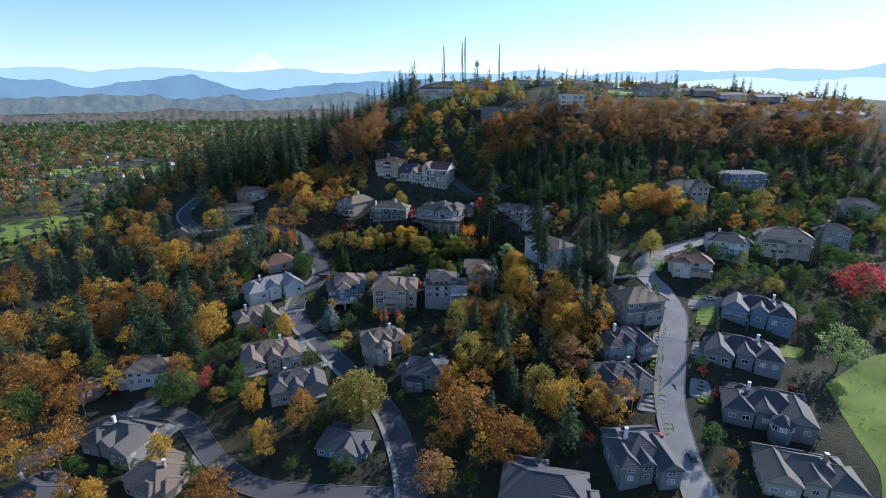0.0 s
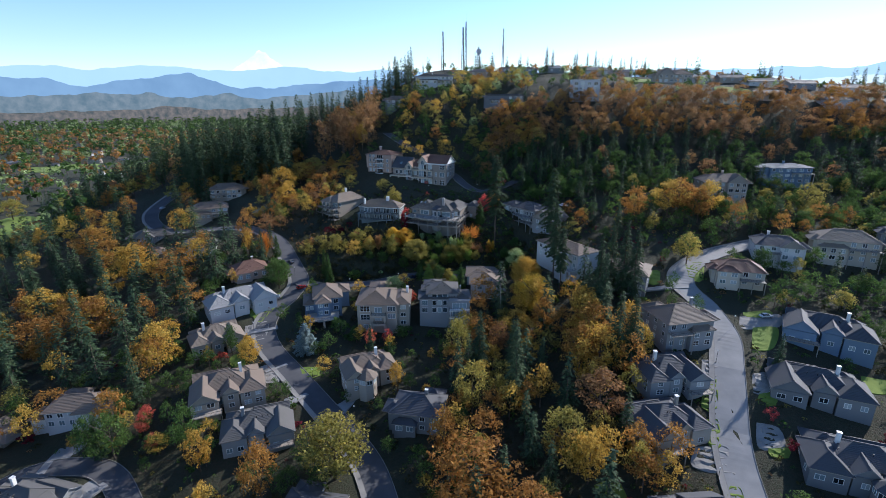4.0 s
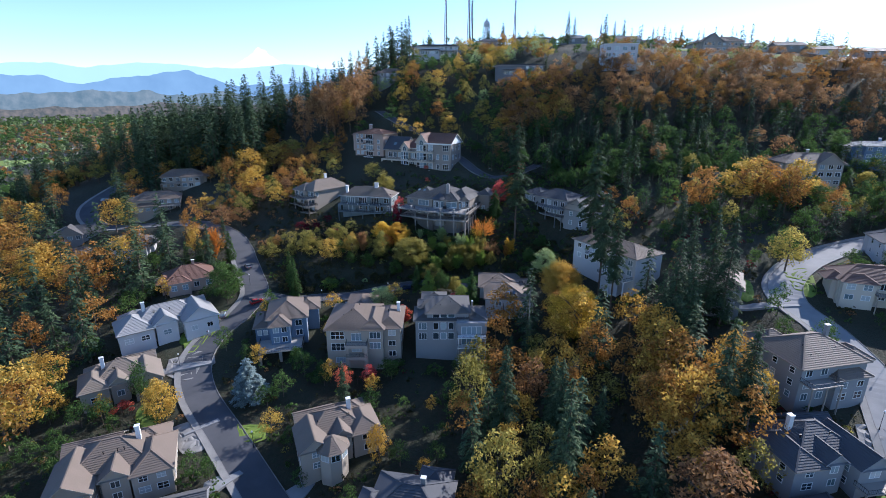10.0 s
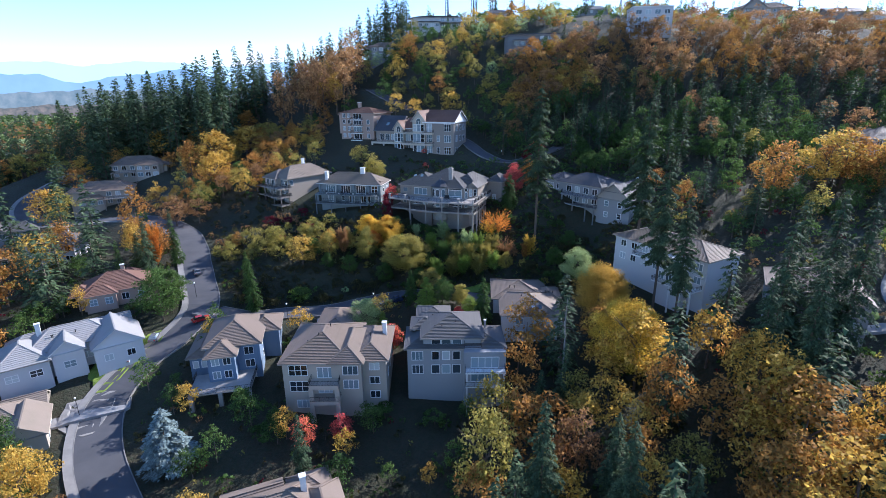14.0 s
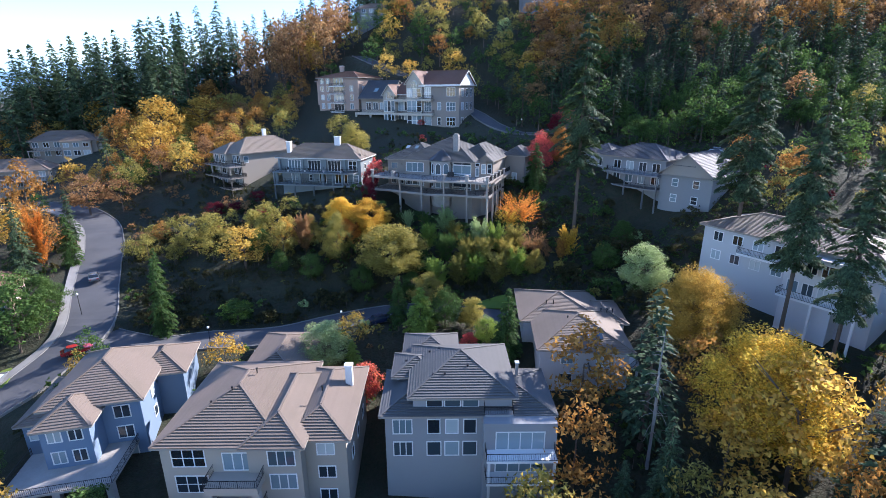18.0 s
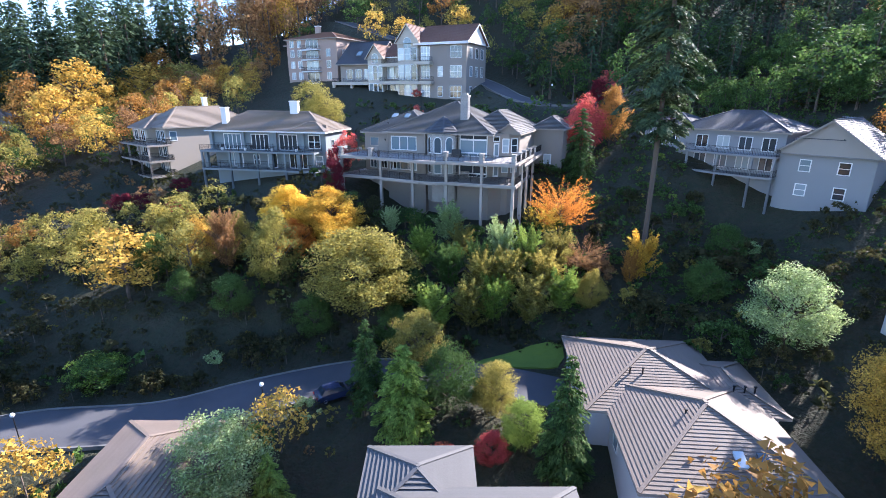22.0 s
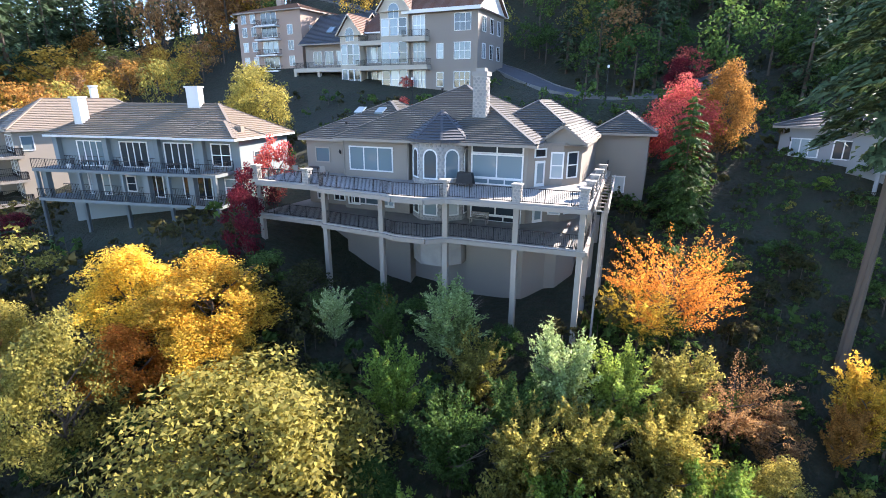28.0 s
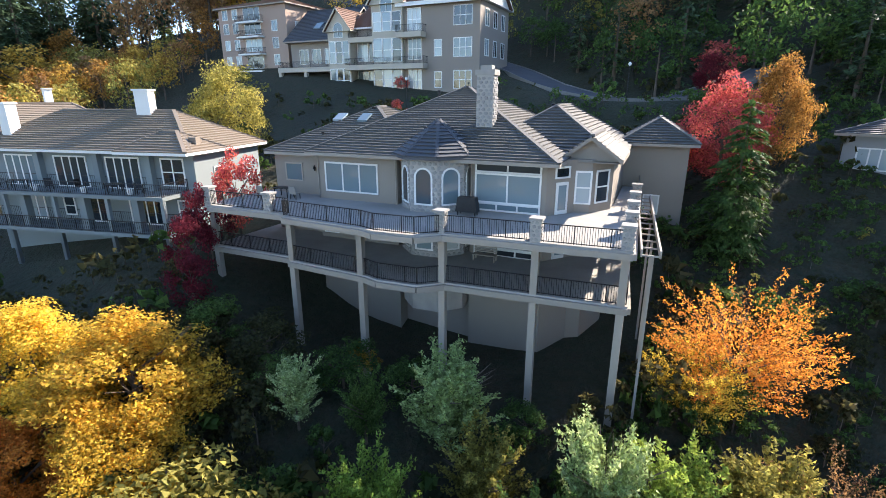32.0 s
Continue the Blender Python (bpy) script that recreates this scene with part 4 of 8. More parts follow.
def main_house():
    """The stucco house with two long decks on tall posts and a stone turret."""
    D2, D1, EAVE = 9.2, 6.1, 12.75
    h = thing("hillside_house", 7.5, 277.5, 41.0, -22.2, "large taupe stucco house with stone turret and two long decks", "house")
    FOOTPRINTS.append((-3, 290, 15))
    FOOTPRINTS.append((-14, 294, 9))
    FOOTPRINTS.append((3, 288, 10))
    wm, rm = WALL["taupe"], ROOF["grey"]
    # lower storey and crawl-space walls
    walls_block(h, -28.2, -23.3, 6.4, 20, -4, EAVE - 0.25, wm)
    walls_block(h, -23.3, -16.4, 5.5, 20, -4, EAVE, wm)
    walls_block(h, -16.4, -11.0, 6.6, 20, -4, EAVE, wm)
    walls_block(h, -11.0, -5.8, 6.0, 20, -4, EAVE, wm)
    part("wall", Mesh().prism([(-5.8, 6.0), (-4.25, 7.9), (-3.3, 8.1), (-2.1, 10.0), (-2.1, 22), (-5.8, 22)], -4, EAVE), wm, h)
    part("wall", Mesh().box(-2.1, 2.9, 20.3, 29, 2, EAVE + 0.2), wm, h)
    # roofs
    hip_roof(h, -28.0, -16.0, 6.6, 20, EAVE - 0.25, rm, 0.5, 0.75, 0.36, split=True)
    hip_roof(h, -23.0, -5.6, 5.4, 22.5, EAVE, rm, 0.5, 0.75, 0.36, split=True)
    hip_roof(h, -11.5, -2.4, 9.4, 24, EAVE, rm, 0.62, 0.75, 0.36, split=True)
    hip_roof(h, -4.9, -2.0, 8.4, 14, EAVE, rm, 0.75, 0.55, 0.36, "gable_y", WALL["taupe"])
    hip_roof(h, -2.1, 2.9, 20.3, 29, EAVE + 0.2, rm, 0.62, 0.7, 0.36, split=True)
    # turret
    c, R = Vector((-13.6, 6.3, 0)), 2.55
    octo = [(c.x + R * math.cos(radians(a)), c.y + R * math.sin(radians(a))) for a in range(-157, 203, 45)]
    octo = octo[:8]
    tw = part("turret", Mesh().prism(octo, 2.0, EAVE + 0.15), MORTAR, h, "turret faced with grey field stones")
    rng = random.Random(4)
    for i in range(4):
        a, b = octo[i], octo[i + 1]
        L = math.dist(a, b)
        for z0, hh in ((D2 + 0.6, 1.75), (D1 + 0.55, 1.35)):
            arch = z0 > D2
            holes = [(L / 2 - 0.66, L / 2 + 0.66, z0 - 0.15, z0 + hh + (0.75 if arch else 0.15))]
            stone_face(tw, a, b, z0 - 0.6, z0 + (3.1 if arch else 2.35), holes, rng)
            mx, my = (a[0] + b[0]) / 2, (a[1] + b[1]) / 2
            turn = math.degrees(math.atan2(b[1] - a[1], b[0] - a[0]))
            window(tw, mx, my, z0, 1.1, hh, turn, 1, 1, TRIM, arch)
    tr, apex = Mesh(), (c.x, c.y + 0.2, EAVE + 2.5)
    eave8 = [(c.x + 3.1 * math.cos(radians(a)), c.y + 3.1 * math.sin(radians(a)), EAVE + 0.2) for a in range(-157, 203, 45)][:8]
    caps = Mesh()
    for i in range(8):
        a, b = eave8[i], eave8[(i + 1) % 8]
        slope_courses(tr, [a, b, apex], 0.36)
        caps.beam(a, apex, 0.24, 0.12)
    tr.prism([p[:2] for p in eave8], EAVE, EAVE + 0.18)
    t_roof = part("turret_roof", tr, ROOF["slate"], tw)
    part("ridge_cap", caps, ROOF["slate"], t_roof)
    # stone chimney
    cx, cy, w = -10.9, 8.8, 0.6
    ch = part("chimney", Mesh().box(cx - w, cx + w, cy - 0.5, cy + 0.5, EAVE, 18.1), MORTAR, h, "tall chimney of grey field stones")
    corners = [(cx - w, cy - 0.5), (cx + w, cy - 0.5), (cx + w, cy + 0.5)]
    for a, b in zip(corners, corners[1:]):
        stone_face(ch, a, b, EAVE + 0.4, 18.0, [], rng, 0.3)
    part("cap", Mesh().box(cx - w - 0.1, cx + w + 0.1, cy - 0.6, cy + 0.6, 18.1, 18.45).box(cx - 0.4, cx + 0.4, cy - 0.35, cy + 0.35, 18.45, 18.75), CONCRETE, ch)
    # windows, upper then lower storey
    window(h, -26.3, 6.4, D2 + 1.1, 1.5, 1.25, "S", 1, 1, PALE_TRIM)
    for z, w1 in ((D2 + 0.7, 2.0), (D1 + 0.6, 1.3)):
        window(h, -20.3, 5.5, z, 4.4, w1, "S", 3, 1, TRIM)
        window(h, -8.4, 6.0, z, 4.3, w1 - 0.2, "S", 2, 1, TRIM)
        window(h, -8.4, 6.0, z - 0.55, 4.3, 0.35, "S", 3, 1, TRIM)
    window(h, -8.4, 6.0, D2 + 2.75, 4.3, 0.55, "S", 2, 1, TRIM)
    ang = math.degrees(math.atan2(1.9, 1.55))
    for z in (D2, D1):
        dr = part("door", Mesh().box(-0.5, 0.5, -0.08, -0.003, 0.03, 2.15), TRIM, h, "white glazed deck door")
        dr.matrix_basis = pose(-5.0, 6.98, z, 0, 0, ang)
        part("pane", Mesh().box(-0.32, 0.32, -0.1, -0.083, 0.3, 1.95), GLASS, dr)
        window(h, -3.78, 8.0, z + 0.7, 0.85, 2.0, 12, 1, 2, TRIM)
        window(h, -2.7, 9.05, z + 0.7, 1.1, 2.0, 57.7, 1, 2, TRIM)
    window(h, -5.0, 6.98, D2 + 2.5, 1.0, 0.55, ang, 1, 1, TRIM)
    for x in (-26.6, -24.6, -22.3, -18.6):
        window(h, x, 6.4 if x < -23.3 else 5.5, D1 + 0.5, 1.1, 1.4, "S", 2, 1, TRIM)
    window(h, 0.4, 20.3, D2 - 2.2, 1.1, 1.5, "S", 1, 1, TRIM)
    part("wall_lantern", Mesh().tube([(-24.2, 6.3, D2 + 1.9), (-24.2, 6.25, D2 + 2.15), (-24.2, 6.25, D2 + 2.35)], [0.05, 0.12, 0.04], 6), IRON, h)
    # decks
    front = [(-29.4, 0.0), (-21.7, -0.15), (-21.6, -0.75), (-15.3, -1.3), (-14.2, -1.7), (-11.6, -1.6), (-10.3, -0.5), (0.0, 0.0)]
    upper = front + [(-0.6, 19.9), (-2.0, 20.2), (-2.0, 12.0), (-4.0, 9.5), (-6.0, 8.0), (-16.0, 9.0), (-28.0, 9.0), (-29.4, 6.0)]
    lower = [(px, py + 0.25) for px, py in front] + [(-0.8, 12.0), (-6.0, 8.0), (-16.0, 9.0), (-29.0, 9.0)]
    for z, poly, name in ((D2, upper, "upper_deck"), (D1, lower, "lower_deck")):
        d = part(name, Mesh().prism(poly, z - 0.16, z), CONCRETE, h)
        fm = Mesh()
        for a, b in zip(poly[:8], poly[1:9]):
            fm.beam((*a, z - 0.28), (*b, z - 0.28), 0.34, 0.34)
        part("fascia", fm, PALE_TRIM, d)
        rail_run(d, [(px, py + 0.12) for px, py in poly[:7]] + [(-0.1, poly[7][1] + 0.12), (-0.7, poly[8][1])], z, 1.05, 0.13)
    # tall posts and stone piers
    for px, py in ((-29.0, 0.35), (-21.4, -0.35), (-15.6, -0.9), (-10.4, -0.2), (-5.0, 0.2), (-0.35, 0.4), (-0.45, 5.0), (-0.6, 9.6), (-0.7, 14.0)):
        for z0, z1 in ((-5.0, D1 - 0.46), (D1 + 0.003, D2 - 0.46)):
            part("post", Mesh().box(px - 0.2, px + 0.2, py - 0.2, py + 0.2, z0, z1), PALE_TRIM, h)
    for px, py in ((-29.1, 0.3), (-23.4, 0.12), (-10.5, -0.2), (-5.0, 0.1), (-0.35, 0.35), (-0.4, 3.6), (-0.5, 6.8), (-0.55, 10.2), (-0.6, 13.6)):
        pier = part("pier", Mesh().box(px - 0.29, px + 0.29, py - 0.29, py + 0.29, D2 + 0.003, D2 + 1.2), MORTAR, h, "stone-faced deck pier with concrete cap")
        stone_face(pier, (px - 0.29, py - 0.29), (px + 0.29, py - 0.29), D2 + 0.02, D2 + 1.18, [], rng, 0.24)
        stone_face(pier, (px + 0.29, py - 0.29), (px + 0.29, py + 0.29), D2 + 0.02, D2 + 1.18, [], rng, 0.24)
        part("cap", Mesh().box(px - 0.38, px + 0.38, py - 0.38, py + 0.38, D2 + 1.2, D2 + 1.32), CONCRETE, pier)
    # ladder-like planter frame along the right side of the deck
    pf = Mesh()
    for s in (0.35, 1.25):
        pf.beam((s, 0.3, D2 - 0.1), (s - 0.9, 16.0, D2 - 0.1), 0.1, 0.4)
    for i in range(12):
        t = i / 11
        pf.beam((0.35 - 0.9 * t, 0.3 + 15.7 * t, D2 - 0.2), (1.25 - 0.9 * t, 0.3 + 15.7 * t, D2 - 0.2), 0.08, 0.08)
    part("planter_frame", pf, PALE_TRIM, h)
    for s, y in ((0.9, 0.5), (0.8, 3.5), (0.6, 8.0)):
        part("post", Mesh().box(s - 0.07, s + 0.07, y - 0.07, y + 0.07, -5, D2 - 0.32), PALE_TRIM, h)
    vents(h, [(-24.6, 8.2, EAVE + 1.0), (-22.2, 12.2, EAVE + 2.9), (-16.5, 13.2, EAVE + 4.2), (-7.4, 14.5, EAVE + 3.2)])
    for i, x in enumerate((-25.0, -22.6)):
        part("skylight", Mesh().hexa([(x, 10.2, EAVE + 2.0), (x + 0.9, 10.2, EAVE + 2.0), (x + 0.9, 11.2, EAVE + 2.5), (x, 11.2, EAVE + 2.5)], [(x, 10.2, EAVE + 2.14), (x + 0.9, 10.2, EAVE + 2.14), (x + 0.9, 11.2, EAVE + 2.64), (x, 11.2, EAVE + 2.64)]), GLASS, h)
    # drain pipes
    for x, y in ((-23.2, 5.42), (-16.5, 5.42), (-10.9, 5.9)):
        part("downpipe", Mesh().tube([(x, y, D2), (x, y, EAVE - 0.2)], [0.045, 0.045], 6), PALE_TRIM, h)
    return h


main_house()


def patio_table(x, y, z, yaw, label):
    t = thing("patio_table", x, y, z, yaw, label, "table", "deck furniture")
    part("tabletop", Mesh().box(-0.7, 0.7, -0.45, 0.45, 0.7, 0.74), IRON, t)
    for sx in (-0.6, 0.6):
        for sy in (-0.36, 0.36):
            part("leg", Mesh().box(sx - 0.03, sx + 0.03, sy - 0.03, sy + 0.03, 0, 0.697), IRON, t)
    return t


def deck_chair(x, y, z, yaw, mat, label):
    c = thing("deck_chair", x, y, z, yaw, label, "chair", "deck furniture")
    part("seat", Mesh().box(-0.28, 0.28, -0.28, 0.28, 0.4, 0.46), mat, c)
    part("backrest", Mesh().hexa([(-0.28, 0.24, 0.463), (0.28, 0.24, 0.463), (0.28, 0.28, 0.463), (-0.28, 0.28, 0.463)], [(-0.28, 0.36, 1.0), (0.28, 0.36, 1.0), (0.28, 0.4, 1.0), (-0.28, 0.4, 1.0)]), mat, c)
    for sx in (-0.25, 0.25):
        for sy in (-0.25, 0.25):
            part("leg", Mesh().box(sx - 0.02, sx + 0.02, sy - 0.02, sy + 0.02, 0, 0.397), IRON, c)
    return c


def local(ox, oy, yaw, x, y):
    a = radians(yaw)
    return ox + x * math.cos(a) - y * math.sin(a), oy + x * math.sin(a) + y * math.cos(a)


# house with blue-grey walls and two glazed decks
h2 = villa("deck_house", -24.4, 291.3, 43.7, -11, "teal", "tan", "grey-green house with white french doors and two long decks",
           [(-20.6, 0.9, 3.0, 12.4, 9.7, None, 0), (-19, -5, 11.0, 19.0, 9.3, "hip", 0.5)],
           [("S", -19.6, -3.4, 3.0, 6.5, 3, 3.2, 2.5, 4, 1), ("S", -2.9, 0.5, 3.0, 6.9, 1, 2.0, 2.1, 2, 2), ("S", -19.2, -14, 3.0, 3.4, 1, 2.6, 2.3, 3, 1), ("S", -13.4, -11.6, 3.0, 3.9, 1, 1.0, 1.5, 1, 2), ("S", -10.6, -8.2, 3.0, 3.4, 1, 1.6, 2.3, 2, 1), ("S", -6.8, -2.0, 3.0, 3.4, 1, 3.2, 2.4, 4, 1), ("S", -1.6, 0.6, 3.0, 3.9, 1, 1.2, 1.6, 1, 2), ("E", 4, 12, 0.9, 6.9, 2, 1.1, 1.2, 1, 1)], trim=TRIM, reach=12, centre=(-10, 8), split=True)
FOOTPRINTS.append((-36, 306, 9))
hip_roof(h2, -21.0, 0.9, 2.6, 12.4, 9.7, ROOF["tan"], 0.56, 0.65, 0.36, "hip", TRIM, True)
hip_roof(h2, -4.6, 1.0, 1.9, 6.0, 9.72, ROOF["tan"], 0.56, 0.6, 0.36, "hip", TRIM, True)
for zz in (6.4, 3.3):
    pts = [(-21.6, 0.0), (0.0, 0.0), (0.0, 3.0), (-21.6, 3.0)]
    balcony(h2, pts, zz, [(x, 0.25) for x in (-21.4, -16.0, -10.8, -5.5, -0.25)], -4.0, WALL["teal"])
for x in (-20.9, -14.6, -8.4, -3.2):
    part("column", Mesh().box(x - 0.28, x + 0.28, 2.5, 3.06, 6.403, 9.5), WALL["teal"], h2)
for x in (-20.9, -14.6, -8.4, -3.2):
    part("column", Mesh().box(x - 0.32, x + 0.32, 0.5, 1.1, 3.303, 6.097), WALL["teal"], h2)
part("wall", Mesh().box(-20.0, 0.2, 4.2, 12.0, -6, 2.9), WALL["teal"], h2)
for x in (-17.5, -13.0, -8.0, -3.5):
    part("pot", Mesh().tube([(x, 0.6, 6.403), (x, 0.6, 6.75), (x, 0.6, 6.9)], [0.16, 0.26, 0.24], 10), TRIM, h2, "white planter on the deck")
chimney(h2, -6.6, 7.2, 10, 14.5, TRIM, 1.5, 0.8)
chimney(h2, -18.6, 4.2, 9, 13.4, TRIM, 1.0, 1.0)
part("dormer_vent", Mesh().box(0.2, 0.9, 3.6, 4.2, 9.6, 10.8), ROOF["tan"], h2)
for k, (x, y) in enumerate(((-18, 1.2), (-15.5, 1.2), (-12, 1.1), (-9, 1.3), (-5.5, 1.2), (-3, 1.1))):
    wx, wy = local(-24.4, 291.3, -11, x, y)
    (patio_table if k % 3 == 1 else lambda *q: deck_chair(*q[:4], IRON, q[4]))(wx, wy, 43.7 + 6.403, -11 + 30 * k, "dark metal patio table on the deck" if k % 3 == 1 else "dark metal deck chair beside the railing")
# corner house with stacked decks
h3 = villa("corner_house", -58.6, 308.6, 43.5, -39, "tan", "tan", "tall tan house with stacked corner decks and brown hip roofs",
           [(-10, 0.0, 0, 19, 9.6, "hip", 0.68), (-12.6, -5, -1.6, 7, 9.3, "hip", 0.6)],
           [("S", -12.2, -5.4, -1.6, z, 2, 1.8, 1.9, 2, 1) for z in (6.9, 3.8, 0.8)] + [("S", -4.6, -0.4, 0, z, 2, 1.5, 1.9, 2, 1) for z in (6.9, 3.8, 0.8)]
           + [("E", 0.4, 2.4, 0, 7.0, 1, 1.2, 1.7, 1, 1), ("E", 10, 18, 0, 4.2, 1, 1.2, 1.2, 1, 1), ("W", 0, 7, -12.6, 7.0, 2, 1.5, 1.8, 2, 1), ("W", 0, 7, -12.6, 3.8, 2, 1.5, 1.8, 2, 1)], reach=11, centre=(-5, 8))
FOOTPRINTS.append((-57, 322, 9))
for zz in (6.3, 3.2, 0.2):
    balcony(h3, [(-14.9, 5), (-14.9, -4.2), (0.9, -4.2), (0.9, 0.6), (0.02, 0.6), (0.02, -0.05), (-5, -0.05), (-5, -1.65), (-12.65, -1.65), (-12.65, 5)], zz, [(-14.6, 4.6), (-14.6, -3.9), (-9.5, -3.9), (-4.0, -3.9), (0.6, -3.9)], -5)
chimney(h3, -7.0, 12, 9, 15.2, TRIM, 0.9, 0.9)

# pale residence above, with arched gables and storey-high windows
up = villa("gabled_residence", 2.2, 331.6, 58.0, -24, "mocha", "red", "pale three-storey residence with arched gables and long balconies",
           [(-13, 0, 0, 13, 13.4, "gable_x", 0.62), (-23, -13, 1.5, 13, 10.6, "gable_x", 0.62), (-38, -26.5, 3.0, 14, 9.2, None, 0)],
           [("S", -12.2, -9.4, 0, z, 1, 2.2, 3.0, 3, 2) for z in (9.6, 5.4, 0.8)] + [("S", -4.6, -0.8, 0, z, 1, 2.8, 2.5, 3, 2) for z in (10.0, 5.6, 1.0)] + [("S", -7.6, -6.0, 0, z, 1, 1.1, 2.2, 1, 2) for z in (5.8, 1.2)]
           + [("S", -22.6, -13.4, 1.5, 5.5, 4, 1.9, 2.8, 2, 1), ("S", -22.6, -13.4, 1.5, 0.7, 4, 2.0, 3.2, 2, 2)]
           + [("S", -36.5, -28.0, 3.0, 5.5, 3, 1.8, 2.3, 2, 1), ("S", -34.5, -28.0, 3.0, 0.6, 2, 2.2, 2.6, 2, 2)]
           + [("E", 1, 12, 0, z, 3, 1.5, 2.2, 2, 1) for z in (10.0, 5.8, 1.2)], reach=15, centre=(-10, 7), trim=TRIM)
hip_roof(up, -38, -26.5, 2.2, 16, 9.2, ROOF["slate"], 0.8, 0.6, 0.45, "gable_x", PALE_TRIM)
for x0, x1, y0, top, sill, arch_w in ((-27.2, -22.8, -0.2, 10.2, 9.2, 1.7), (-18.2, -12.6, -0.6, 13.6, 12.4, 2.0)):
    walls_block(up, x0, x1, y0, 8, -6, top, WALL["cream"])
    hip_roof(up, x0, x1, y0, 9, top, ROOF["red"], 1.25, 0.55, 0.45, "gable_y", WALL["cream"])
    window(up, (x0 + x1) / 2, y0 - 0.03, sill, arch_w, 1.3, "S", 2, 1, TRIM, True)
    for z, ht in ((5.2, 3.3), (0.6, 3.6)):
        window_row(up, "S", x0 + 0.15, x1 - 0.15, y0, z, 3, (x1 - x0) / 3 - 0.4, ht, 1, 2, TRIM)
window_row(up, "S", -18.0, -12.8, -0.6, 9.7, 3, 1.4, 2.6, 1, 2, TRIM)
for x0, x1, y0, y1, zz in ((-39, -26.8, 0.2, 3.2, 4.7), (-23.0, -8.6, -1.6, 1.6, 4.7), (-13.2, -8.8, -1.8, 0.1, 9.2), (-23.0, -18.2, -0.4, 1.6, 9.0)):
    d = balcony(up, [(x0, y1), (x0, y0), (x1, y0), (x1, y1)], zz, [(x0 + 0.35, y0 + 0.35), ((x0 + x1) / 2, y0 + 0.35), (x1 - 0.35, y0 + 0.35)] if x0 < -30 else (), -5, WALL["cream"], thick=0.75, post_w=0.6)
part("skylight", Mesh().hexa([(-33.6, 4.2, 11.35), (-32.2, 4.2, 11.35), (-32.2, 5.6, 12.45), (-33.6, 5.6, 12.45)], [(-33.6, 4.1, 11.5), (-32.2, 4.1, 11.5), (-32.2, 5.5, 12.6), (-33.6, 5.5, 12.6)]), GLASS, up)
part("fascia", Mesh().box(-13.7, 0.75, -0.9, -0.66, 12.9, 13.45), TRIM, up)
FOOTPRINTS.append((-22, 345, 10))
condo = villa("condominium", -40.5, 356.0, 59.5, -27, "pink", "red", "pinkish five-storey condominium with recessed balconies and a low hip roof",
              [(-9, 9, 0, 14, 14.8, "hip", 0.3), (-13, -9, 4, 16, 13.8, "hip", 0.3)],
              [("S", -8.5, -3, 0, z, 2, 1.3, 1.7, 2, 1) for z in (1.2, 4.2, 7.2, 10.2, 12.8)] + [("S", 3.5, 8.5, 0, z, 1, 1.3, 1.7, 2, 1) for z in (1.2, 4.2, 7.2, 10.2)]
              + [("S", -2.5, 3.0, 0, z, 1, 4.2, 2.1, 3, 1) for z in (0.6, 3.7, 6.8, 9.9, 12.4)] + [("E", 1, 13, 9, z, 3, 1.2, 1.6, 1, 1) for z in (4.2, 7.2, 10.2)], reach=14)
for zz in (3.2, 6.3, 9.4, 12.0):
    balcony(condo, [(-2.8, 0.1), (-2.8, -1.5), (3.2, -1.5), (3.2, 0.1)], zz, (), 0, TRIM)
chimney(condo, -4, 8, 15, 19, WALL["pink"], 1.4, 1.0)

# the row below: blue house, tan house, grey house, pale house
ha = villa("blue_house", -47.5, 226.5, 21.2, 14, "blue", "brown", "blue house with white windows, stacked bay and brown tiled roof",
           [(-5.5, 5.5, -1, 13, 9.6, "hip", 0.55), (-4.6, 0.8, -4.6, 2, 9.0, "hip", 0.6), (-9.5, -5.5, 1, 12, 6.6, "hip", 0.45), (2.5, 9, 6, 14, 9.0, "hip", 0.5)],
           [("S", -4.2, 0.4, -4.6, z, 2, 1.4, 1.6, 2, 1) for z in (7.0, 3.9, 0.9)] + [("S", 1.2, 5.2, -1, z, 1, 1.8, 1.7, 2, 1) for z in (7.0, 3.9, 0.9)] + [("E", 1, 11, 5.5, z, 2, 1.1, 1.4, 1, 1) for z in (7.0, 3.9)] + [("S", -9.2, -5.8, 1, 4.0, 2, 1.0, 1.5, 1, 1)], reach=10)
balcony(ha, [(-8.0, -1), (-8.0, -9.0), (4.0, -9.0), (4.5, -1)], 3.2, [(-7.6, -8.6), (-2, -8.6), (3.6, -8.6)], -6, CONCRETE, gap=0.2, post_w=0.8)
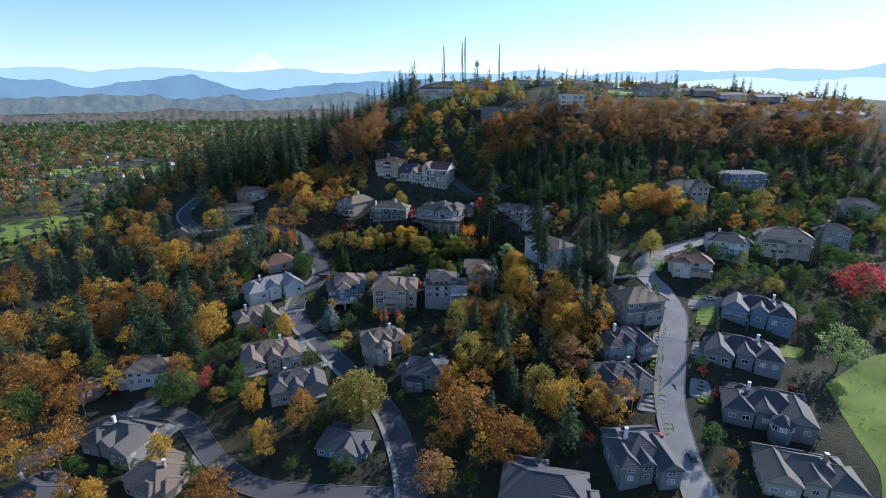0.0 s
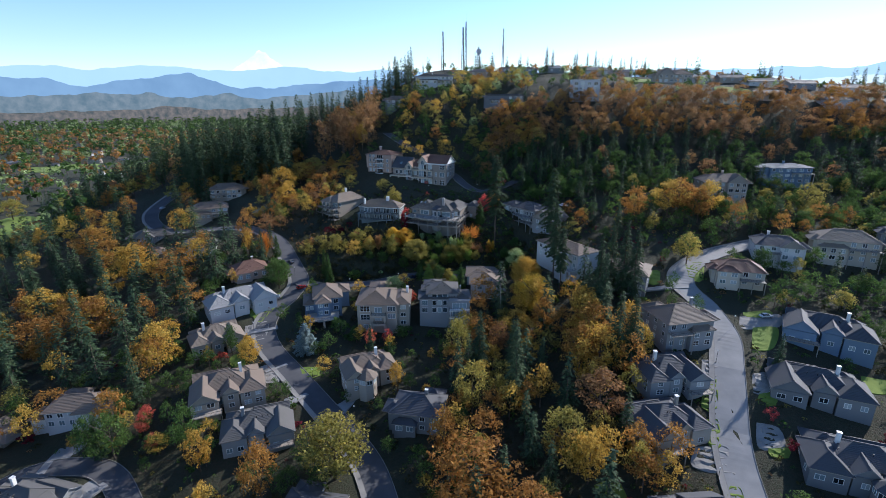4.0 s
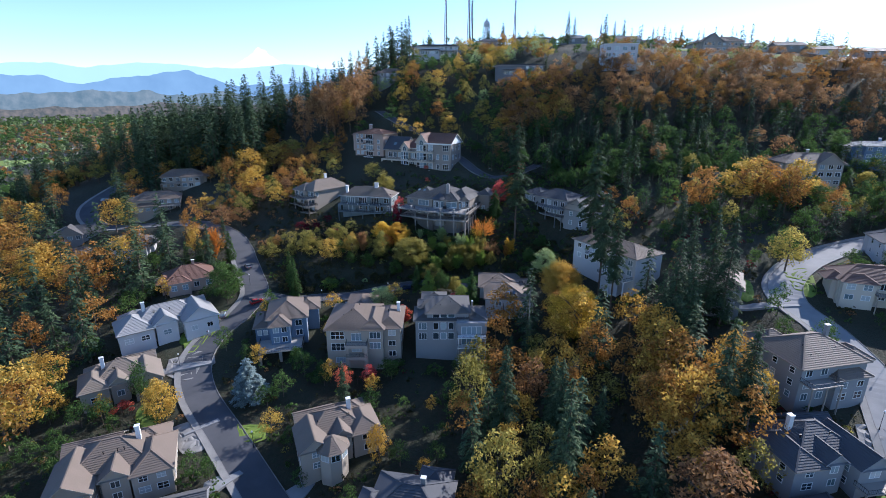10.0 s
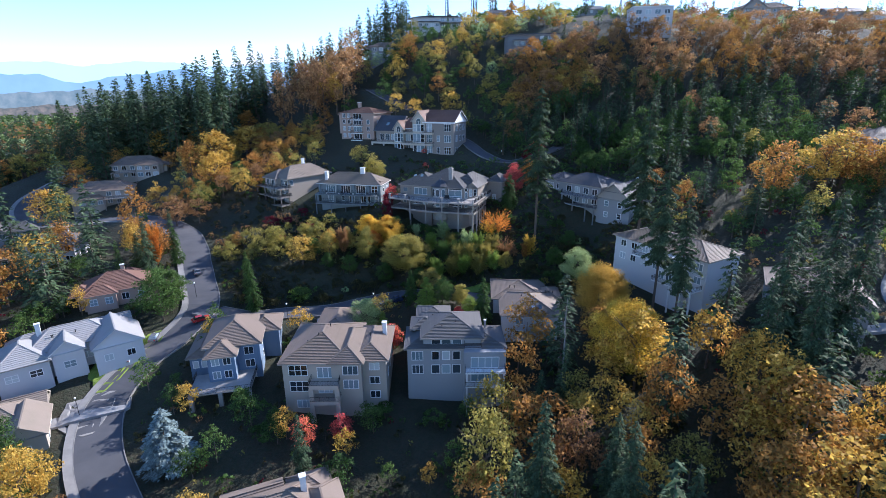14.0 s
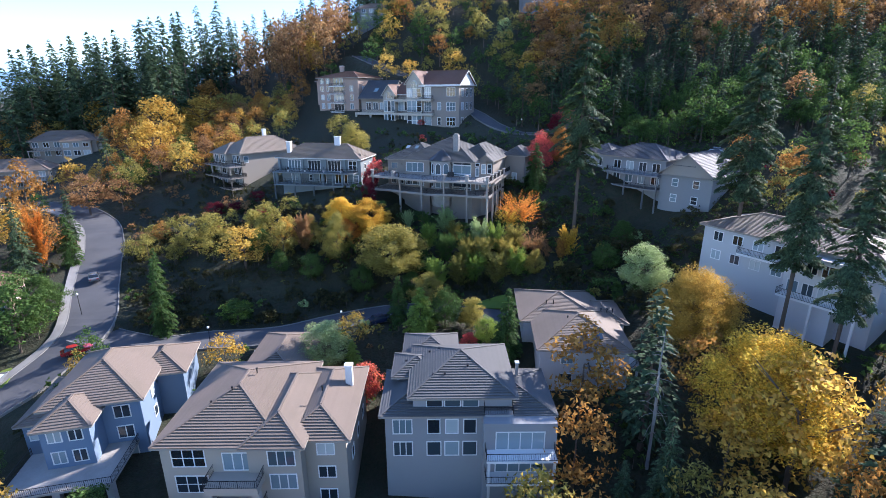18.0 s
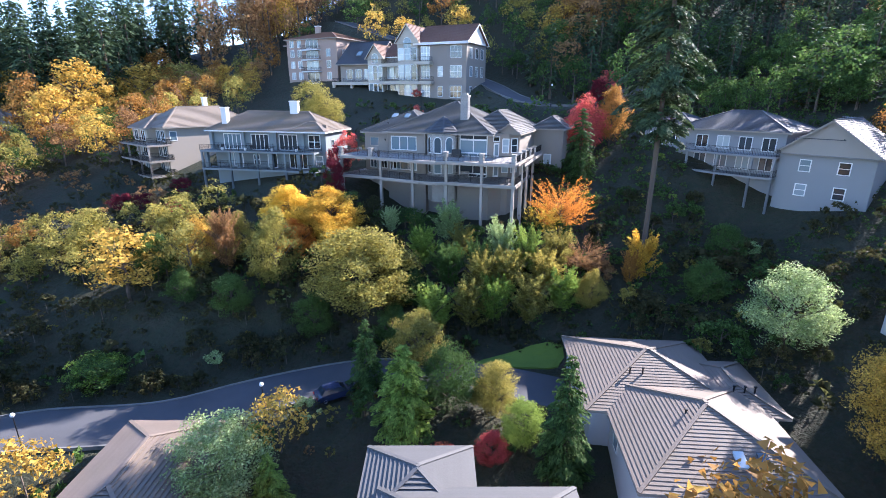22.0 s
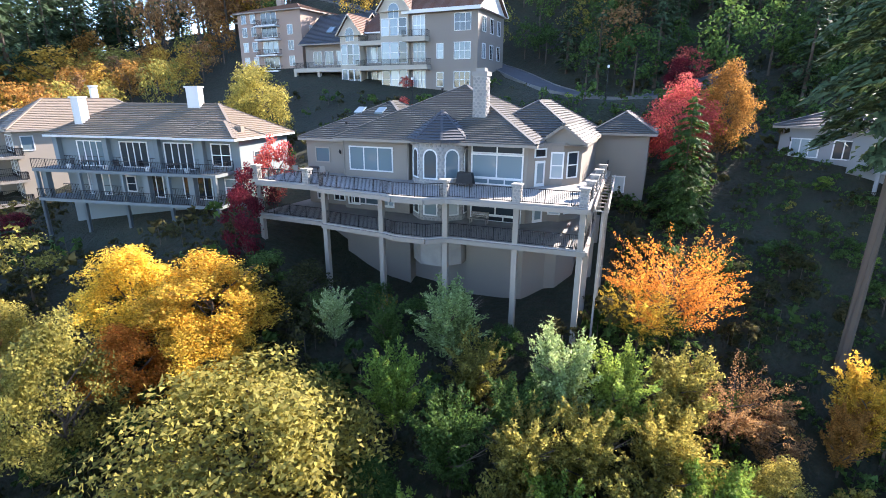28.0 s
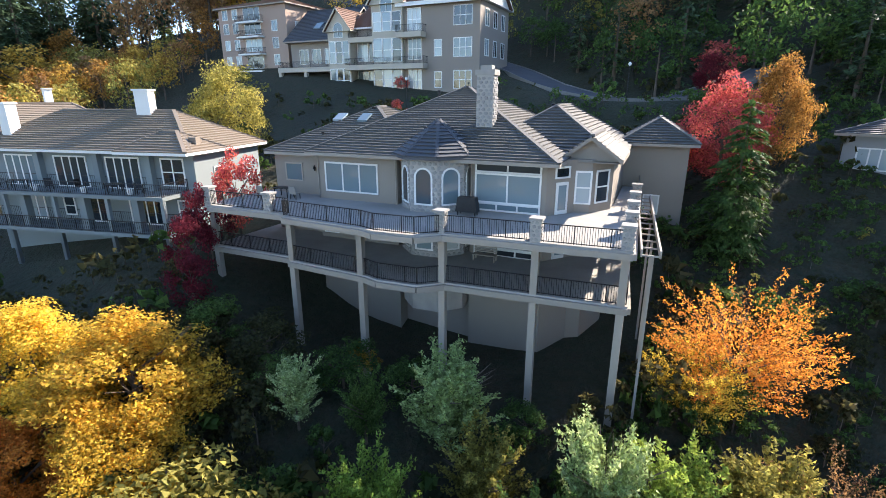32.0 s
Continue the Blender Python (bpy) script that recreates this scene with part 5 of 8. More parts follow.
hb = villa("tan_house", -23.5, 225.0, 19.6, 1, "tan", "brown", "tan stucco house with brown tiled hip roofs and stacked central balconies",
           [(-10.3, 3.5, -8, 9, 11.9, "hip", 0.44), (3.5, 10.3, -6.6, 8, 11.6, "hip", 0.5), (-0.5, 5.5, -8.2, 6, 11.9, "hip", 0.6), (-8, 0.5, 9, 23, 9.5, "hip", 0.42)],
           [("S", -9.6, -4.8, -8, z, 1, 3.6, 2.2, 3, 2) for z in (9.0, 5.4)] + [("S", -8, -5, -8, 1.6, 1, 2.8, 1.6, 3, 1)] + [("S", 1.4, 5.2, -8.2, z, 1, 2.9, 1.9, 3, 1) for z in (9.2, 6.0)]
           + [("S", 6, 9.8, -6.6, z, 1, 1.9, 1.5, 2, 1) for z in (9.3, 6.1, 2.8)] + [("E", -5, 7, 10.3, z, 3, 1.2, 1.5, 1, 1) for z in (9.2, 6.0)], reach=12, split=True)
FOOTPRINTS.append((-27, 241, 8))
for zz in (8.2, 4.6):
    balcony(hb, [(-4.6, -7.9), (-4.6, -10.6), (1.2, -10.6), (1.2, -7.9)], zz, (), 0, WALL["tan"], thick=0.9)
for px in (-4.3, 0.9):
    part("post", Mesh().box(px - 0.45, px + 0.45, -10.5, -9.9, -6, 7.297), WALL["tan"], hb)
window(hb, -1.7, -8.0, 8.5, 3.2, 2.2, "S", 3, 1)
window(hb, -1.7, -8.0, 5.0, 3.2, 2.2, "S", 3, 1)
chimney(hb, 9.2, 3.0, 10, 15.2, TRIM, 0.9, 0.8)
vents(hb, [(-4, -2, 15.2), (-2.2, 1.5, 15.6), (6.6, -1, 14.6), (-6, -3.5, 14.2)])
hc = villa("grey_house", 0.7, 228.5, 20.0, 1, "grey", "grey", "pale grey house with set-back upper storey and tiled roof",
           [(-9.8, 10.3, -6.5, 2.6, 12.0, "hip", 0.36), (-6.4, 5.6, -5.85, 6.1, 14.0, "hip", 0.44), (-8.8, -3.6, -0.4, 4.6, 13.5, "hip", 0.44), (-7.8, -1.0, 4.2, 11.2, 13.2, "hip", 0.44), (2.0, 10.6, -8.6, -2, 12.0, None, 0)],
           [("S", -4.9, 1.7, -5.85, 12.52, 3, 1.8, 1.25, 1, 1), ("S", -9.2, -6.2, -6.5, 9.2, 1, 2.2, 1.9, 3, 1), ("S", -9.2, -6.2, -6.5, 6.0, 1, 2.2, 1.9, 3, 1), ("S", -5.0, 1.6, -6.5, 9.2, 3, 1.4, 1.9, 1, 1),
            ("S", -5.0, 1.6, -6.5, 6.0, 3, 1.6, 1.9, 1, 1), ("E", -5, 2, 10.3, 9.0, 2, 1.2, 1.5, 1, 1), ("E", -5, 2, 10.3, 5.8, 2, 1.2, 1.5, 1, 1)], reach=12, split=True)
for zz in (8.4, 5.2):
    balcony(hc, [(2.2, -8.5), (2.2, -10.6), (10.4, -10.6), (10.4, -8.5)], zz, [(2.5, -10.3), (10.1, -10.3)], -6, TRIM)
    window(hc, 6.3, -8.6, zz + 0.1, 5.6, 2.3, "S", 4, 1)
balcony(hc, [(2.2, -5.8), (2.2, -7.3), (5.6, -7.3), (5.6, -5.8)], 12.3, (), 0, WALL["grey"])
chimney(hc, 6.9, -0.6, 12, 15.3, STEEL, 0.36, 0.36)
vents(hc, [(-4.5, 2.5, 15.2), (-3.2, 2.5, 15.7), (0.7, -1.2, 16.3), (0.4, -2.3, 15.9), (-4.0, -3.4, 15.35), (-2.5, -3.4, 15.4), (-7.6, 1.6, 14.3)])
hd = villa("pale_house", 19.5, 246.5, 22.7, -4, "white", "brown", "pale grey four-storey house with brown tiled hip roofs and small balconies",
           [(-6.3, 6.8, -9.6, 4, 9.6, "hip", 0.4), (-8.2, 5.2, 0, 13, 9.6, "hip", 0.36), (3, 8.6, 0.5, 9, 9.4, "hip", 0.36)],
           [("S", -4.8, 0.2, -9.6, z, 1, 1.7, 1.4, 2, 1) for z in (7.2, 4.0)] + [("S", -4.8, 0.2, -9.6, 0.8, 1, 2.3, 2.0, 2, 2), ("S", 0.6, 6.2, -9.6, 7.0, 1, 2.6, 2.0, 3, 1), ("S", 0.6, 6.4, -9.6, 4.0, 1, 2.0, 1.4, 2, 1), ("S", 0.2, 6.6, -9.6, 0.9, 2, 2.3, 1.9, 3, 1), ("W", -6, 10, -6.3, 6.8, 2, 1.3, 1.7, 1, 1)], step=0.34, reach=12, split=True)
balcony(hd, [(0.8, -9.5), (0.8, -11.0), (6.0, -11.0), (9.0, -7.5), (9.0, -5)], 6.6, [(8.8, -7.6)], -5, WALL["white"])
for x in (0.6, 2.3):
    part("skylight", Mesh().hexa([(x, -8.4, 10.65), (x + 0.75, -8.4, 10.65), (x + 0.75, -7.2, 11.13), (x, -7.2, 11.13)], [(x, -8.4, 10.8), (x + 0.75, -8.4, 10.8), (x + 0.75, -7.2, 11.28), (x, -7.2, 11.28)]), GLASS, hd)
vents(hd, [(-1.5, -3.5, 12.0), (-4, 3.5, 11.6), (-2.8, 3.5, 11.6), (5, 2, 11.0), (6, 2, 11.0), (6.9, 2, 11.0)])

# white house, long grey house and the house behind the tall firs
hw = villa("white_house", 56.0, 248.0, 36.3, -60, "white", "brown", "white stucco house with brown tiled roof and rear balconies",
           [(-13, 13, -6, 6, 10.3, "hip", 0.36), (2, 9, -8.4, -2, 9.6, None, 0)],
           [("S", -12, 1.5, -6, z, 4, 1.5, 1.5, 2, 1) for z in (7.9, 4.6)] + [("S", 2.4, 8.6, -8.4, z, 3, 1.4, 1.7, 2, 1) for z in (7.2, 3.8)] + [("S", 9.4, 12.6, -6, z, 1, 1.6, 1.6, 2, 1) for z in (7.6, 4.4)] + [("W", -5, 5, -13, z, 2, 1.4, 1.4, 2, 1) for z in (7.8, 4.6)], reach=13)
balcony(hw, [(-6, -5.9), (-6, -7.6), (2, -7.6), (2, -5.9)], 7.1, (), 0, TRIM)
balcony(hw, [(2.2, -8.3), (2.2, -10.2), (12.5, -10.0), (12.5, -5.9)], 3.4, [(12.2, -9.7), (7, -9.9)], -5, TRIM)
hg = villa("long_grey_house", 48.9, 285.7, 45.2, -50, "grey", "slate", "long grey house with curved terrace on posts and dark tiled roofs",
           [(-14, 2, -4, 8, 9.2, "hip", 0.42), (2, 13, -5.5, 8, 6.6, "gable_y", 0.75), (-20.5, -12, -3, 6, 9.4, "hip", 0.4), (4.5, 8.5, -4.9, 2, 8.6, "hip", 0.6)],
           [("S", -11.5, 1.5, -4, z, 4, 1.7, 1.8, 2, 1) for z in (6.4, 3.5)] + [("S", 3, 12, -5.5, z, 2, 1.2, 1.5, 1, 2) for z in (4.2, 0.8)] + [("S", 4.6, 8.4, -4.9, 7.0, 1, 2.9, 1.4, 3, 1), ("S", -20, -12.5, -3, 6.4, 2, 2.4, 1.7, 3, 1), ("S", -20, -12.5, -3, 2.9, 2, 2.0, 1.5, 2, 1), ("W", -6, 5, 2, 6.6, 1, 2, 1.6, 3, 1)], reach=13)
for zz in (5.9, 2.9):
    balcony(hg, [(-12.5, -3.9), (-11.5, -6.0), (-6, -7.2), (-1, -7.4), (2.0, -7.0), (2.0, -3.9)], zz, [(-11.2, -5.7), (-6, -6.9), (-1, -7.1), (1.8, -6.8)], -6, WALL["grey"])
he = villa("street_corner_house", 76.0, 227.0, 35.0, -30, "grey", "brown", "grey three-storey house with hip roof behind tall firs",
           [(-8, 8, -6, 6, 9.2, "hip", 0.45), (1, 8.5, -8, 0, 8.8, "hip", 0.5)],
           [("S", -7.5, 0.5, -6, z, 3, 1.5, 1.5, 2, 1) for z in (6.6, 3.6, 0.7)] + [("S", 1.4, 8, -8, z, 2, 1.5, 1.5, 2, 1) for z in (6.4, 3.4, 0.6)] + [("E", -6, 5, 8.5, z, 3, 1.2, 1.4, 1, 1) for z in (6.5, 3.5)], reach=11)
balcony(he, [(-8, -5.9), (-8, -8), (1, -8), (1, -5.9)], 6.0, [(-7.7, -7.7), (0.7, -7.7)], -5)
# white modern block on the crest
tb = villa("white_block_house", 96, 388, 109.5, -6, "white", "grey", "white flat-roofed modern house with rows of square windows",
           [(-9, 9, -6, 6, 10.5, None, 0)],
           [("S", -8.5, 8.5, -6, z, 4, 2.4, 1.8, 2, 1) for z in (7.5, 4.3, 1.1)] + [("E", -5, 5, 9, z, 2, 1.8, 1.8, 2, 1) for z in (7.5, 4.3, 1.1)], reach=11)
part("parapet", Mesh().box(-9.2, 9.2, -6.2, 6.2, 10.503, 10.9), TRIM, tb)


def grill(x, y, z, yaw):
    g = thing("barbecue_grill", x, y, z, yaw, "black covered barbecue grill on the upper deck", "grill")
    part("cover", Mesh().hexa([(-0.75, -0.35, 0.25), (0.75, -0.35, 0.25), (0.75, 0.35, 0.25), (-0.75, 0.35, 0.25)], [(-0.6, -0.28, 1.2), (0.6, -0.28, 1.2), (0.6, 0.28, 1.2), (-0.6, 0.28, 1.2)]), IRON, g)
    for sx in (-0.6, 0.6):
        for sy in (-0.25, 0.25):
            part("leg", Mesh().box(sx - 0.03, sx + 0.03, sy - 0.03, sy + 0.03, 0, 0.247), IRON, g)


def bench(x, y, z, yaw, label):
    b = thing("garden_bench", x, y, z, yaw, label, "bench")
    part("seat", Mesh().box(-0.8, 0.8, -0.25, 0.25, 0.4, 0.46), PALE_TRIM, b)
    for i in range(4):
        part("slat", Mesh().box(-0.8, 0.8, 0.24, 0.28, 0.52 + 0.12 * i, 0.6 + 0.12 * i), PALE_TRIM, b)
    for sx in (-0.72, 0.72):
        part("leg", Mesh().box(sx - 0.04, sx + 0.04, -0.24, -0.16, 0, 0.397), PALE_TRIM, b)
        part("leg", Mesh().box(sx - 0.04, sx + 0.04, 0.283, 0.34, 0, 0.98), PALE_TRIM, b)


for px, py, kind in ((-10.6, 4.4, "grill"), (-9.4, 4.6, "bench"), (-26.0, 4.6, "table"), (-24.6, 4.2, "chair"), (-27.2, 3.6, "chair")):
    wx, wy = local(7.5, 277.5, -22.2, px, py)
    if kind == "grill":
        grill(wx, wy, 50.203, -22)
    elif kind == "bench":
        bench(wx, wy, 47.103, -22, "pale slatted bench on the lower deck")
    elif kind == "table":
        patio_table(wx, wy, 50.203, -22, "small patio table on the wide deck")
    else:
        deck_chair(wx, wy, 50.203, 160, PALE_TRIM, "pale patio chair on the wide deck")


def rambling(x, y, yaw, w, d, eave, wall, roof, label, seed=0, group="", turret=False, deck=False):
    """A broad house under many interlocking hips and gables. eave: wall height over the ground."""
    rng = random.Random(seed * 7 + 5)
    z = height(x, y)
    FOOTPRINTS.append((x, y, max(w, d) * 0.58))
    h = thing("house", x, y, z, yaw, label, "house", group)
    wm, rm = WALL[wall], ROOF[roof]
    side = 1 if seed % 2 else -1
    flip = lambda a, b: (a * w, b * w) if side > 0 else (-b * w, -a * w)
    blocks = [(flip(-0.34, 0.3), (-0.22, 0.34), eave + 0.5, "hip", 0.62), (flip(-0.5, -0.14), (-0.5, 0.12), eave, "gable_y", 0.72), (flip(0.16, 0.5), (-0.4, 0.24), eave - 0.1, "hip", 0.66),
              (flip(-0.08, 0.14), (-0.38, 0.1), eave + 0.25, "gable_y", 0.8), (flip(-0.46, 0.02), (0.12, 0.5), eave - 0.2, "gable_x", 0.6), (flip(0.1, 0.44), (0.08, 0.48), eave - 0.3, "hip", 0.6)]
    for (x0, x1), (a, b), top, kind, pitch in blocks:
        a, b, top = a * d, b * d, top + rng.uniform(-0.12, 0.12)
        walls_block(h, x0, x1, a, b, -6.0, top, wm)
        hip_roof(h, x0, x1, a, b, top, rm, pitch, 0.5, 0.5, kind, WALL[wall] if kind != "hip" else None)
        for s in range(max(1, int(top / 2.7))):
            if a < 0:
                window_row(h, "S", x0 + 0.4, x1 - 0.4, a, s * 2.8 + 0.9, max(1, int((x1 - x0) / 3.4)), rng.choice((1.5, 2.0)), 1.4, 2, rng.choice((1, 2)), TRIM)
            window_row(h, "E", a, b, x1, s * 2.8 + 0.9, max(1, int((b - a) / 4.5)), 1.2, 1.3, 1, 2, TRIM)
            window_row(h, "W", a, b, x0, s * 2.8 + 0.9, max(1, int((b - a) / 4.5)), 1.2, 1.3, 1, 2, TRIM)
    if turret:
        cx, cy, R = -side * 0.12 * w, -0.5 * d, 3.2
        ring = [(cx + R * math.cos(i * math.pi / 4 + 0.39), cy + R * math.sin(i * math.pi / 4 + 0.39)) for i in range(8)]
        tower = part("turret", Mesh().prism(ring, -6, eave), wm, h, "round windowed turret")
        tr, tip = Mesh(), (cx, cy, eave + 2.6)
        for i in range(8):
            a, b = ring[i], ring[(i + 1) % 8]
            e0, e1 = [(cx + (q[0] - cx) * 1.18, cy + (q[1] - cy) * 1.18, eave) for q in (a, b)]
            slope_courses(tr, [e0, e1, tip], 0.5)
            if (a[1] + b[1]) / 2 < cy + 1.5:
                window(tower, (a[0] + b[0]) / 2, (a[1] + b[1]) / 2, eave - 2.0, 1.7, 1.5, math.degrees(math.atan2(b[1] - a[1], b[0] - a[0])), 2, 1, TRIM)
        part("turret_roof", tr.weld(), rm, tower)
    if deck:
        lo, hi = sorted((-side * 0.1 * w, -side * 0.48 * w))
        dk = part("deck", Mesh().box(lo, hi, -0.66 * d, -0.503 * d, eave - 3.2, eave - 2.95), PALE_TRIM, h)
        rail_run(dk, [(lo, -0.5 * d), (lo, -0.655 * d), (hi, -0.655 * d), (hi, -0.5 * d)], eave - 2.95, 1.0, 0.35)
        for q in (lo + 0.2, hi - 0.2):
            part("post", Mesh().box(q - 0.12, q + 0.12, -0.65 * d, -0.65 * d + 0.24, -6, eave - 3.203), PALE_TRIM, h)
    chimney(h, side * 0.2 * w, 0.1 * d, eave, eave + 0.2 * d + 1.6, TRIM if seed % 3 else wm, 0.9, 0.9)
    vents(h, [(rng.uniform(-0.25, 0.2) * w, -0.08 * d, eave + 0.16 * d) for _ in range(3)])
    return h


# ---- houses along the streets ----
EAST = "houses along the east street"
house(82, 192, 12, 17, 15, 3, "grey", "brown", "three-storey grey house with a brown tiled hip roof", 1, wing=0.5, group=EAST, deck=True)
rambling(71, 174, 8, 18, 17, 5.6, "grey", "slate", "grey house with dark slate roofs beside the street", 2, EAST, deck=True)
rambling(64, 156, 14, 18, 17, 5.4, "tan", "slate", "tan house with dark grey hip roofs and a rear deck", 3, EAST, deck=True)
rambling(59, 124, 4, 17, 20, 5.4, "dark", "slate", "charcoal house with layered dark roofs", 4, EAST)
house(29, 113, -12, 24, 16, 2, "grey", "slate", "grey house with a broad dark slate roof", 5, group=EAST)
house(118, 222, -18, 17, 12, 2, "cream", "red", "cream stucco house with a rust-brown roof", 6, group=EAST, deck=True)
house(142, 237, -20, 17, 12, 3, "white", "slate", "pale grey house with steep gables and a dark roof", 7, group=EAST, wing_kind="gable_y", deck=True)
house(173, 240, -22, 22, 14, 3, "cream", "tan", "large cream house with columns and a tan hip roof", 8, group=EAST, deck=True)
house(203, 247, -22, 13, 11, 3, "grey", "slate", "grey house with dark gabled roof", 9, group=EAST, wing_kind="gable_y")
rambling(132, 190, -32, 25, 18, 5.0, "blue", "slate", "blue-grey house with broad dark hip roofs", 11, EAST, deck=True)
rambling(113, 167, -24, 25, 18, 4.0, "dark", "slate", "low charcoal house with dark layered roofs", 13, EAST)
rambling(107, 141, -22, 25, 19, 4.0, "dark", "slate", "low dark house with a round windowed turret", 14, EAST, turret=True)
rambling(104, 116, -16, 25, 17, 4.0, "tan", "grey", "tan one-storey house with grey hip roofs", 15, EAST)
house(148, 297, -6, 21, 13, 3, "tan", "brown", "tall tan manor with twin gables on the wooded slope", 14, wing_kind="gable_y")
house(190, 312, -10, 24, 13, 3, "blue", "pale", "blue-grey house with pale flat-pitched roof and decks", 15, deck=True, pitch=0.2)
house(238, 279, -20, 20, 12, 2, "grey", "slate", "grey house with dark gabled roof on the slope", 16, wing_kind="gable_y")
WEST = "houses along the west street"
rambling(-86, 230, 38, 26, 17, 4.2, "white", "pale", "white house with bleached shake roofs beside the street", 22, WEST)
house(-90, 254, 30, 15, 13, 1, "pink", "red", "low house with rust-brown tiled roof", 22, group=WEST, first=3.6)
rambling(-87, 208, 34, 18, 16, 4.2, "tan", "tan", "tan house with layered tan roofs", 16, WEST)
rambling(-71, 180, 24, 22, 19, 5.6, "tan", "brown", "large tan house with steep brown gables", 17, WEST, deck=True)
rambling(-56, 165, 20, 20, 16, 5.2, "grey", "grey", "grey house with wide gables and a grey roof", 18, WEST, deck=True)
rambling(-26, 190, 24, 18, 15, 5.6, "tan", "brown", "tan house with a round turret bay and brown roof", 19, WEST, turret=True)
house(-7, 169, -10, 15, 13, 2, "dark", "slate", "dark house with weathered leaf-strewn roof", 27, group=WEST)
house(-33, 136, -10, 15, 12, 1, "blue", "slate", "small blue-grey house with dark gabled roof", 28, group=WEST, wing_kind="gable_y", first=3.4)
house(-115, 172, 8, 17, 11, 2, "white", "brown", "white house with brown roof and a double garage", 29, group=WEST, garage=True)
house(-140, 166, -14, 11, 9, 1, "tan", "tan", "small tan house among trees", 30, group=WEST)
rambling(-108, 139, -16, 21, 16, 5.4, "grey", "grey", "grey house with white chimneys and dark hip roof", 20, WEST)
house(-88, 122, -22, 14, 13, 2, "tan", "brown", "tan house with brown roof and curved garden wall", 32, group=WEST)
house(-122, 117, -20, 16, 12, 1, "white", "slate", "low white house with dark roof", 33, group=WEST)
house(-126, 281, 18, 14, 11, 2, "white", "grey", "white house with grey roof among firs", 34)
house(-141, 329, 24, 20, 12, 2, "tan", "brown", "tan house with columned terrace and brown hip roof", 35, deck=True)
house(-139, 352, 20, 20, 12, 2, "tan", "brown", "tan house with brown hip roof beneath tall firs", 36, deck=True)
house(-166, 308, 26, 20, 11, 1, "grey", "grey", "low grey gabled house", 37, wing_kind="gable_y")
house(-158, 290, 26, 16, 10, 1, "tan", "brown", "low tan house with brown roof", 38)
HILL = "houses on the hilltop"
house(44, 402, -4, 27, 10, 2, "dark", "slate", "dark house with white-framed windows and flat terraces", 41, group=HILL, pitch=0.18, deck=True)
house(-35, 430, 4, 16, 10, 2, "grey", "brown", "grey house half hidden by trees", 42, group=HILL)
house(-6, 448, 0, 28, 11, 2, "white", "slate", "long pale house with decks on the crest", 43, group=HILL, deck=True, pitch=0.25)
house(62, 475, -4, 30, 11, 2, "blue", "grey", "blue-grey house with rows of windows on the crest", 44, group=HILL, pitch=0.25)
house(172, 428, -8, 26, 12, 2, "tan", "brown", "tan house with steep roof on the hilltop meadow", 45, group=HILL, wing_kind="gable_y", pitch=0.55)



# front lawns and drives along the streets, as corners in the plan
FRONT_LAWNS = [
    [(83.3, 173.0), (86.4, 173.1), (81.3, 161.8), (77.4, 162.9)],
    [(75.2, 158.5), (79.7, 158.1), (76.7, 149.8), (73.9, 150.0)],
    [(71.6, 138.0), (75.4, 138.9), (74.6, 134.2), (70.3, 134.1)],
    [(109.9, 195.0), (118.9, 195.3), (111.0, 184.6), (104.3, 184.5)],
    [(95.3, 165.2), (100.4, 165.7), (97.9, 161.1), (93.4, 162.1)],
    [(88.5, 148.2), (94.1, 148.4), (92.6, 145.8), (88.0, 146.1)],
    [(40.4, 142.4), (46.3, 143.2), (47.1, 136.5), (42.4, 134.3)],
    [(133.0, 174.4), (140.8, 171.8), (135.6, 167.1), (129.2, 167.7)],
    [(111.3, 204.0), (121.4, 204.5), (119.7, 201.3), (111.2, 201.2)],
    [(85.6, 230.6), (91.2, 231.5), (86.9, 221.8), (83.5, 223.0)],
    [(103.5, 235.5), (110.7, 235.7), (105.0, 222.8), (100.9, 224.9)],
    [(-79.3, 225.3), (-74.3, 240.6), (-70.4, 238.0), (-74.1, 220.5)],
    [(-51.5, 195.2), (-44.0, 196.0), (-43.7, 191.5), (-48.9, 190.2)],
]
FRONT_DRIVES = [
    [(85.4, 180.5), (90.3, 179.9), (86.8, 172.9), (82.8, 174.0)],
    [(70.0, 150.2), (78.0, 149.4), (76.3, 141.6), (66.8, 144.7)],
    [(97.6, 172.9), (104.3, 173.5), (98.7, 165.6), (94.1, 165.9)],
    [(89.5, 155.9), (94.6, 154.0), (93.1, 148.5), (86.4, 148.7)],
    [(108.7, 201.4), (123.4, 202.3), (119.9, 196.0), (106.5, 194.6)],
    [(-79.3, 217.2), (-71.4, 221.1), (-69.3, 209.7), (-76.4, 210.6)],
    [(-66.5, 192.8), (-61.5, 194.9), (-55.8, 188.1), (-60.3, 185.8)],
]
for poly in FRONT_LAWNS + FRONT_DRIVES:
    FOOTPRINTS.append((sum(q[0] for q in poly) / len(poly), sum(q[1] for q in poly) / len(poly), 0.55 * max(math.dist(poly[0], q) for q in poly)))


